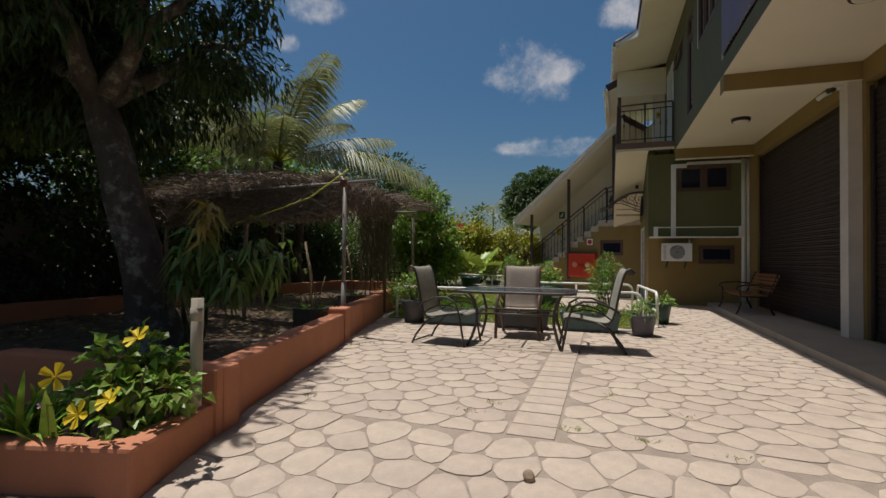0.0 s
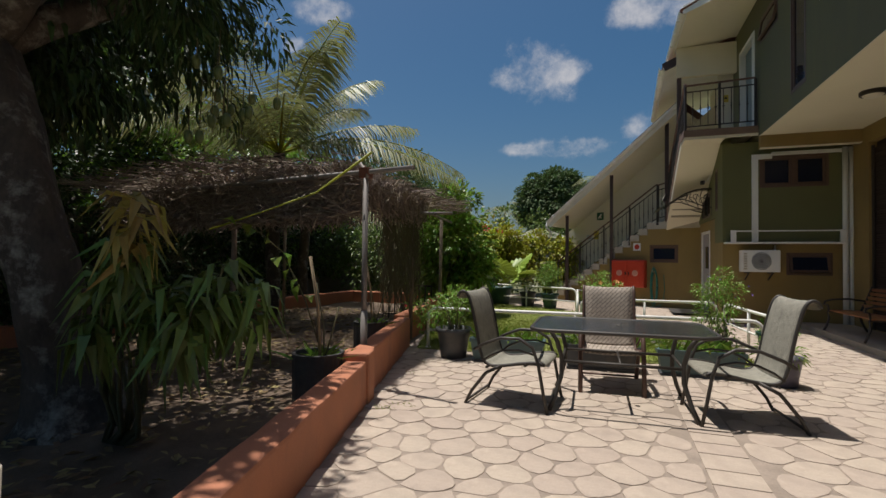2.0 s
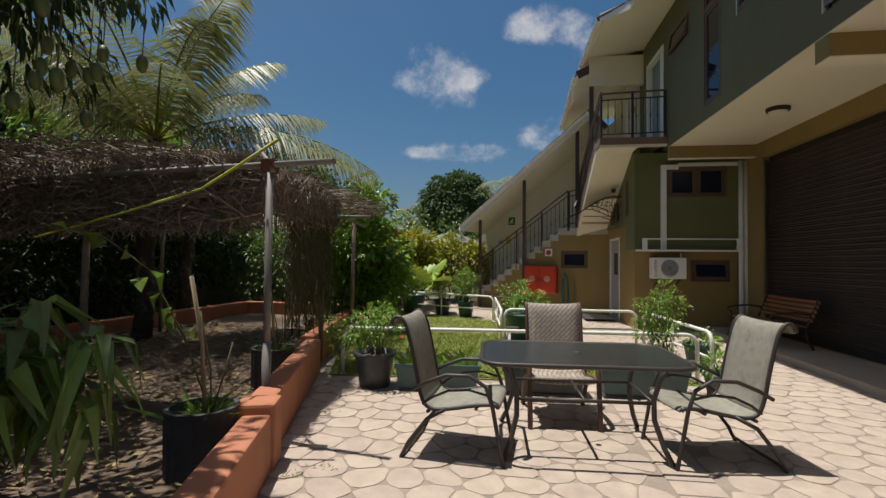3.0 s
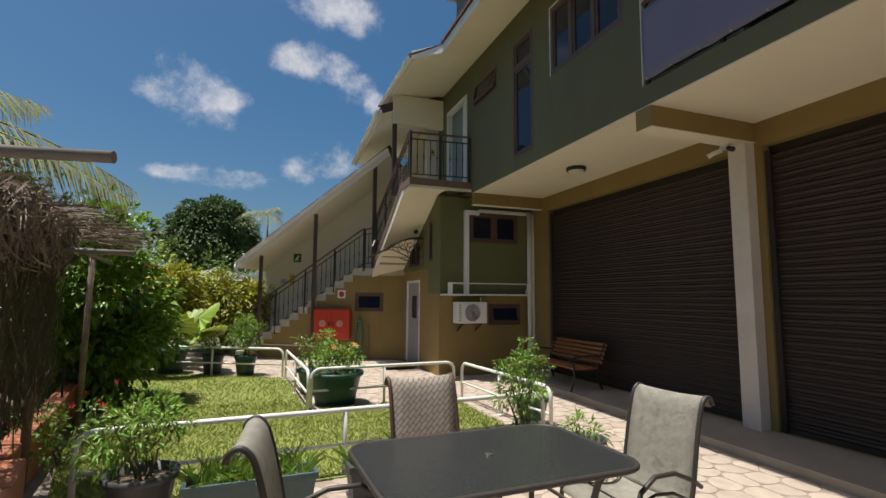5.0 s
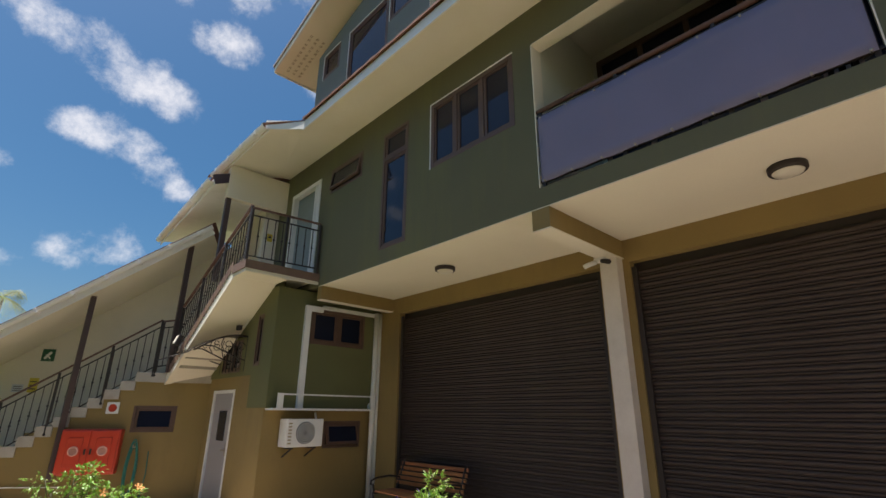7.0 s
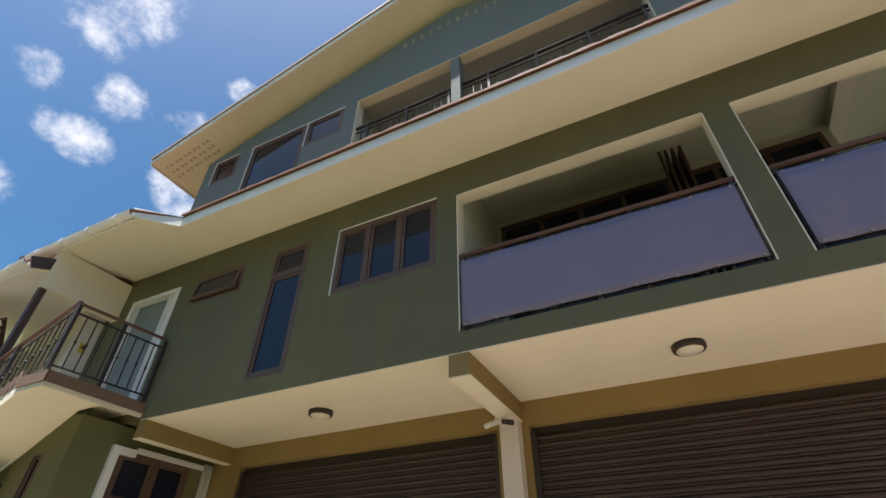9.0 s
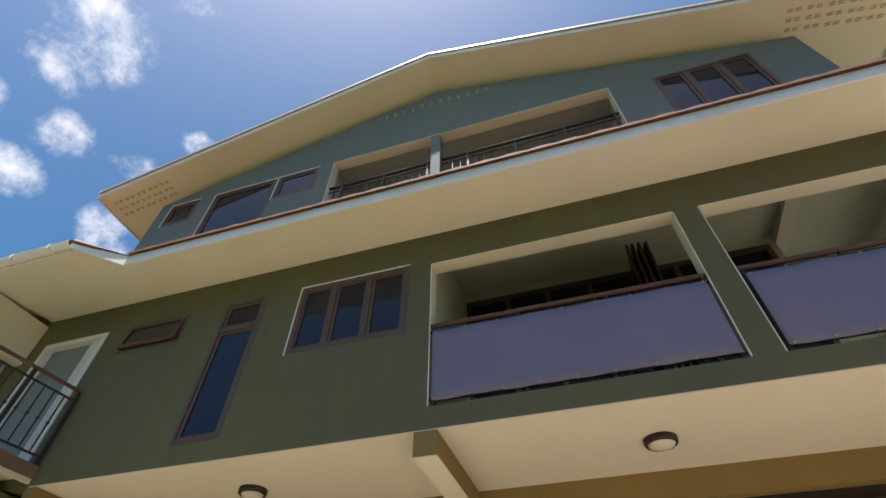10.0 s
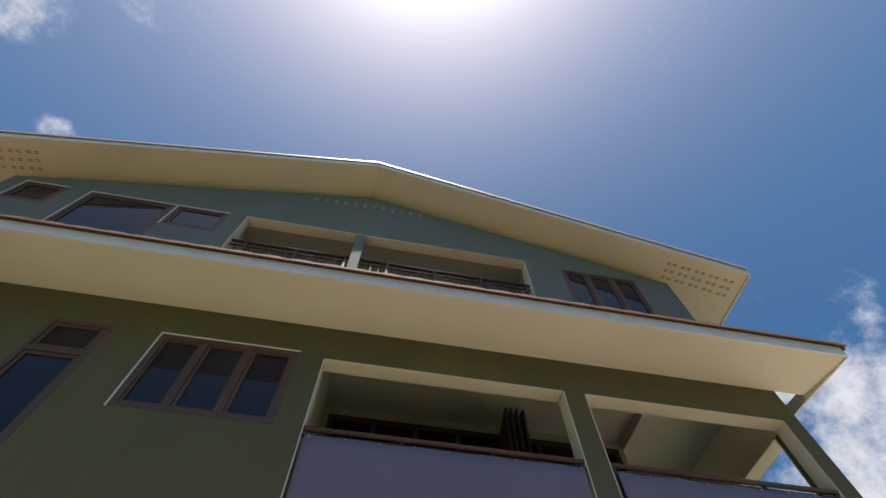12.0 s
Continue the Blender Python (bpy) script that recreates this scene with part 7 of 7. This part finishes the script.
# concrete tubs in the bed
TUB = material("dark_fluted_tub", (0.06, 0.058, 0.055), 0.85, vary=0.2, scale=6, fine=60, bump=0.3, dirt=(0.13, 0.11, 0.08), dirt_amt=0.5)
for x, y in ((-3.7, 5.5), (-4.28, 7.6), (-4.75, 10.2)):
    root = thing("concrete_tub", pose(x, y, 0.02), "dark fluted concrete tub in the soil bed", "tub", "concrete tubs")
    bm = B()
    k = 40
    rings = []
    for r, z in ((0.22, 0), (0.225, 0.36), (0.235, 0.42), (0.2, 0.42), (0.19, 0.34), (0.02, 0.36)):
        rings.append([bm.verts.new(((r + (0.008 if j % 2 and z < 0.4 and r > 0.21 else 0)) * math.cos(j * math.tau / k), (r + (0.008 if j % 2 and z < 0.4 and r > 0.21 else 0)) * math.sin(j * math.tau / k), z)) for j in range(k)])
    for a, b in zip(rings, rings[1:]):
        for j in range(k):
            bm.faces.new((a[j], a[(j + 1) % k], b[(j + 1) % k], b[j]))
    bm.faces.new(rings[0][::-1])
    bm.faces.new(rings[-1])
    part("vessel", bm, TUB, root)
    sp_ = [(random.gauss(0, 0.08), random.gauss(0, 0.08), 0.34) for _ in range(60)]
    blades("weed_clump", sp_, LEAF_GREEN, "", "", 0.05, 0.16, 0.008, 0.05, parent=root)
    sd = thing("stick_seedling", pose(x, y, 0.36), "bare young stem tied to a thin cane", "sapling", "bed seedlings")
    bm = B()
    tube(bm, [(0.02, 0, 0), (0.0, -0.02, 0.5), (-0.06, -0.06, 0.95)], 0.014, 6)
    part("cane", bm, material("pale_cane", (0.3, 0.22, 0.13), 0.8), sd)
    bm = B()
    tube(bm, [(0.05, 0.02, 0), (0.12, 0.03, 0.25), (0.18, 0.05, 0.5)], 0.007, 5)
    tube(bm, [(0.05, 0.02, 0), (0.0, 0.08, 0.3), (-0.1, 0.1, 0.7)], 0.006, 5)
    part("stem", bm, STEM, sd)
# iron gate at the back of the bed
root = thing("iron_gate", pose(-4.65, 10.9, 0), "low dark iron gate at the back of the bed", "gate")
for z in (0.72, 0.12):
    bm = B()
    box(bm, -1.1, -0.015, z, 0.0, 0.015, z + 0.03)
    part("rail_bar", bm, IRON, root)
for k in range(9):
    bm = B()
    box(bm, -1.1 + k * 0.1365, -0.01, 0.0, -1.08 + k * 0.1365, 0.01, 0.75)
    part("bar", bm, IRON, root)

# fallen leaves on the soil
sp_ = []
for _ in range(4000):
    y = random.uniform(2.8, 12)
    sp_.append((random.uniform(-8.8, -2.9 - (y - 2.5) * 0.272), y))
pp = np.array([(x, y, 0.06 + 0.05 * noise.noise(Vector((x, y, 0)))) for x, y in sp_])
a = rng.uniform(0, math.tau, len(pp))
ob = leaf_mesh("fallen_leaves", pp, np.stack([np.cos(a), np.sin(a), 0 * a], 1), 0.11, 0.04, material("dry_fallen_leaf", (0.22, 0.15, 0.07), 0.8, vary=0.3, piece=0.4), None, "", 0.0, 0.15)
tagged(ob, "scattered dry leaves lying on the soil", "leaves", "", "stuff")
bm = B()
bmesh.ops.create_icosphere(bm, subdivisions=3, radius=0.35)
for v in bm.verts:
    v.co *= 1 + 0.25 * noise.noise(v.co * 3)
    v.co.z *= 0.5
bmesh.ops.transform(bm, matrix=pose(-5.6, 4.9, 0.08), verts=bm.verts)
solid("rock", bm, material("grey_rock", (0.14, 0.13, 0.11), 0.9, vary=0.3, scale=5, bump=0.6), "large grey boulder behind the tree trunk", "rock")

# market umbrella near the stairs
root = thing("garden_umbrella", pose(-3.9, 21.0, 0), "pale canvas garden umbrella near the stair foot", "umbrella")
bm = B()
tube(bm, [(0, 0, 0), (0, 0, 2.55)], 0.025, 8)
part("pole", bm, IRON, root)
bm = B()
c = bm.verts.new((0, 0, 2.6))
ring = [bm.verts.new((1.35 * math.cos(k * math.tau / 8), 1.35 * math.sin(k * math.tau / 8), 2.12)) for k in range(8)]
skirt = [bm.verts.new((1.36 * math.cos(k * math.tau / 8), 1.36 * math.sin(k * math.tau / 8), 1.98)) for k in range(8)]
for k in range(8):
    j = (k + 1) % 8
    bm.faces.new((c, ring[k], ring[j]))
    bm.faces.new((ring[k], skirt[k], skirt[j], ring[j]))
o = part("canopy", bm, material("pale_green_canvas", (0.27, 0.27, 0.19), 0.85, vary=0.08, fine=150), root)
o.modifiers.new("thickness", "SOLIDIFY").thickness = 0.004

# ---- stone paving, last ----
paving = thing("pavement", pose(0, 0, 0), "irregular pale sandstone flags with sandy joints", "paving", kind="structure")
PAVE = [(-2.2, -3.2), (2.5, -3.2), (2.5, 13.5), (1.1, 13.5), (1.1, 16.5), (-2.6, 18.2), (-5.5, 18.6), (-5.2, 16.0), (-4.9, 15.95), (-1.95, 14.3), (-1.78, 11.25), (0.58, 11.4), (0.6, 8.55), (-3.9, 8.35), (-4.1, 8.4), (-3.25, 5.6), (-2.4, 2.6), (-2.2, 1.85)]
bm = B()
ys_ = [-3.2, -2.5, RIDGE, 20]
zz = [ground_z(0, -3.2), ground_z(0, -2.5), G, G]
for (ya, za), (yb, zb) in zip(list(zip(ys_, zz)), list(zip(ys_, zz))[1:]):
    bm.faces.new([bm.verts.new(p) for p in ((-6, ya, za - 0.004), (2.6, ya, za - 0.004), (2.6, yb, zb - 0.004), (-6, yb, zb - 0.004))])
bmesh.ops.remove_doubles(bm, verts=bm.verts, dist=0.001)
part("joint_bed", bm, JOINT, paving, "sandy mortar joints")


def clip(poly, px, py, nx, ny):
    out = []
    for i in range(len(poly)):
        a, b = poly[i], poly[(i + 1) % len(poly)]
        da, db = (a[0] - px) * nx + (a[1] - py) * ny, (b[0] - px) * nx + (b[1] - py) * ny
        if da <= 0:
            out.append(a)
        if (da < 0) != (db < 0) and abs(da - db) > 1e-9:
            t = da / (da - db)
            out.append((a[0] + (b[0] - a[0]) * t, a[1] + (b[1] - a[1]) * t))
    return out


random.seed(33)
STEP = 0.275
seeds = {}
for i in range(-34, 16):
    for j in range(-16, 86):
        y = j * STEP * 0.9
        x = (i + 0.5 * (j % 2)) * STEP
        seeds[(i, j)] = (x + random.uniform(-0.3, 0.3) * STEP, y + random.uniform(-0.3, 0.3) * STEP)


def inset_round(poly, gap):
    """Shrinks a convex polygon by gap and rounds its corners."""
    n = len(poly)
    cx, cy = sum(p[0] for p in poly) / n, sum(p[1] for p in poly) / n
    q = poly
    for i in range(n):
        a, b = poly[i], poly[(i + 1) % n]
        ex, ey = b[0] - a[0], b[1] - a[1]
        l = math.hypot(ex, ey)
        if l < 1e-6:
            continue
        nx, ny = ey / l, -ex / l
        if (cx - a[0]) * nx + (cy - a[1]) * ny > 0:
            nx, ny = -nx, -ny
        q = clip(q, a[0] - nx * gap, a[1] - ny * gap, nx, ny)
        if len(q) < 3:
            return None
    out = []
    m = len(q)
    for i in range(m):
        p, a, b = q[i], q[i - 1], q[(i + 1) % m]
        for o in (a, b):
            d = math.hypot(o[0] - p[0], o[1] - p[1])
            t = min(0.3, 0.045 / max(d, 1e-6))
            out.append((p[0] + (o[0] - p[0]) * t, p[1] + (o[1] - p[1]) * t))
    return out


rest_v, rest_f = [], []
count = 0
for (i, j), (sx, sy) in seeds.items():
    if not inside(PAVE, sx, sy):
        continue
    band = -0.62 < sx < -0.28 and RIDGE < sy < 8.2
    poly = [(sx - 0.6, sy - 0.6), (sx + 0.6, sy - 0.6), (sx + 0.6, sy + 0.6), (sx - 0.6, sy + 0.6)]
    for di in range(-2, 3):
        for dj in range(-2, 3):
            o = seeds.get((i + di, j + dj))
            if (di or dj) and o:
                mx, my = (sx + o[0]) / 2, (sy + o[1]) / 2
                poly = clip(poly, mx, my, o[0] - sx, o[1] - sy)
    for px, nx in ((-0.62, 1), (-0.28, -1)):
        if RIDGE < sy < 8.2 and not band:
            if (nx == 1 and sx <= -0.62) or (nx == -1 and sx >= -0.28):
                poly = clip(poly, px, 0, nx, 0)
    if band:
        continue
    if abs(sy - RIDGE) < 0.5:
        poly = clip(poly, 0, RIDGE, 0, 1 if sy < RIDGE else -1)
    if len(poly) < 3:
        continue
    q = inset_round(poly, 0.0065)
    if not q or len(q) < 4:
        continue
    tilt_x, tilt_y, lift = random.gauss(0, 0.003), random.gauss(0, 0.003), random.gauss(0, 0.001)
    near = sy < 5.6 and -2.7 < sx < 1.6 and sy > 1.8 and count < 300
    ox, oy = (sx, sy) if near else (0, 0)
    m = len(q)
    top = [(x - ox, y - oy, ground_z(x, y) + lift + (x - sx) * tilt_x + (y - sy) * tilt_y) for x, y in q]
    cxm, cym = sum(p[0] for p in q) / m, sum(p[1] for p in q) / m
    inner = [(x + (cxm - ox - x) * 0.08, y + (cym - oy - y) * 0.1, z + 0.0025) for x, y, z in top]
    low = [(x, y, z - 0.02) for x, y, z in top]
    vs = top + inner + low
    fs = [tuple(range(m, 2 * m))]
    for k in range(m):
        kk = (k + 1) % m
        fs += [(k, kk, m + kk, m + k), (2 * m + k, 2 * m + kk, kk, k)]
    if near:
        me = bpy.data.meshes.new("flagstone")
        me.from_pydata(vs, [], fs)
        me.materials.append(STONE)
        o = new("flagstone", me)
        o.parent = paving
        o.location = (sx, sy, 0)
        count += 1
    else:
        k0 = len(rest_v)
        rest_v += vs
        rest_f += [tuple(a + k0 for a in f_) for f_ in fs]
# a straight band of cut stones through the flags
y = RIDGE + 0.02
while y < 8.1:
    h = random.uniform(0.2, 0.3)
    bm = B()
    box(bm, -0.155, 0.008, -0.02, 0.155, h - 0.0055, 0.004, 0.005)
    o = part("cut_stone", bm, STONE, paving)
    o.location = (-0.45, y, G + random.gauss(0, 0.001))
    y += h
me = bpy.data.meshes.new("far_flagstones")
me.from_pydata(rest_v, [], rest_f)
me.materials.append(STONE)
o = new("far_flagstones", me)
o.parent = paving
tagged(o, "", kind="stuff")
# weeds in the joints
random.seed(8)
sp_ = []
for cx, cy, k in ((-0.2, 3.35, 40), (0.25, 3.3, 55), (-0.85, 3.75, 25), (-0.95, 3.5, 22), (-2.3, 3.4, 18), (0.55, 3.9, 18), (-3.1, 5.6, 45), (-2.95, 5.75, 40), (-3.35, 6.9, 20), (0.1, 4.3, 20), (-1.6, 3.25, 10), (0.75, 3.2, 24), (-2.3, 3.95, 14)):
    for _ in range(k):
        x, yy = random.gauss(cx, 0.05), random.gauss(cy, 0.025)
        sp_.append((x, yy, ground_z(x, yy) - 0.005))
blades("weed_tufts", sp_, GRASS, "small weeds growing in the paving joints", "weeds", 0.01, 0.03, 0.003, 0.012)
bm = B()
bmesh.ops.create_icosphere(bm, subdivisions=2, radius=0.035)
for v in bm.verts:
    v.co *= 1 + 0.3 * noise.noise(v.co * 30)
bmesh.ops.transform(bm, matrix=pose(-0.38, 2.62, ground_z(0, 2.62) + 0.025), verts=bm.verts)
solid("pebble", bm, material("brown_pebble", (0.3, 0.22, 0.15), 0.8, vary=0.2, scale=30), "small brown stone lying on the paving", "stone")
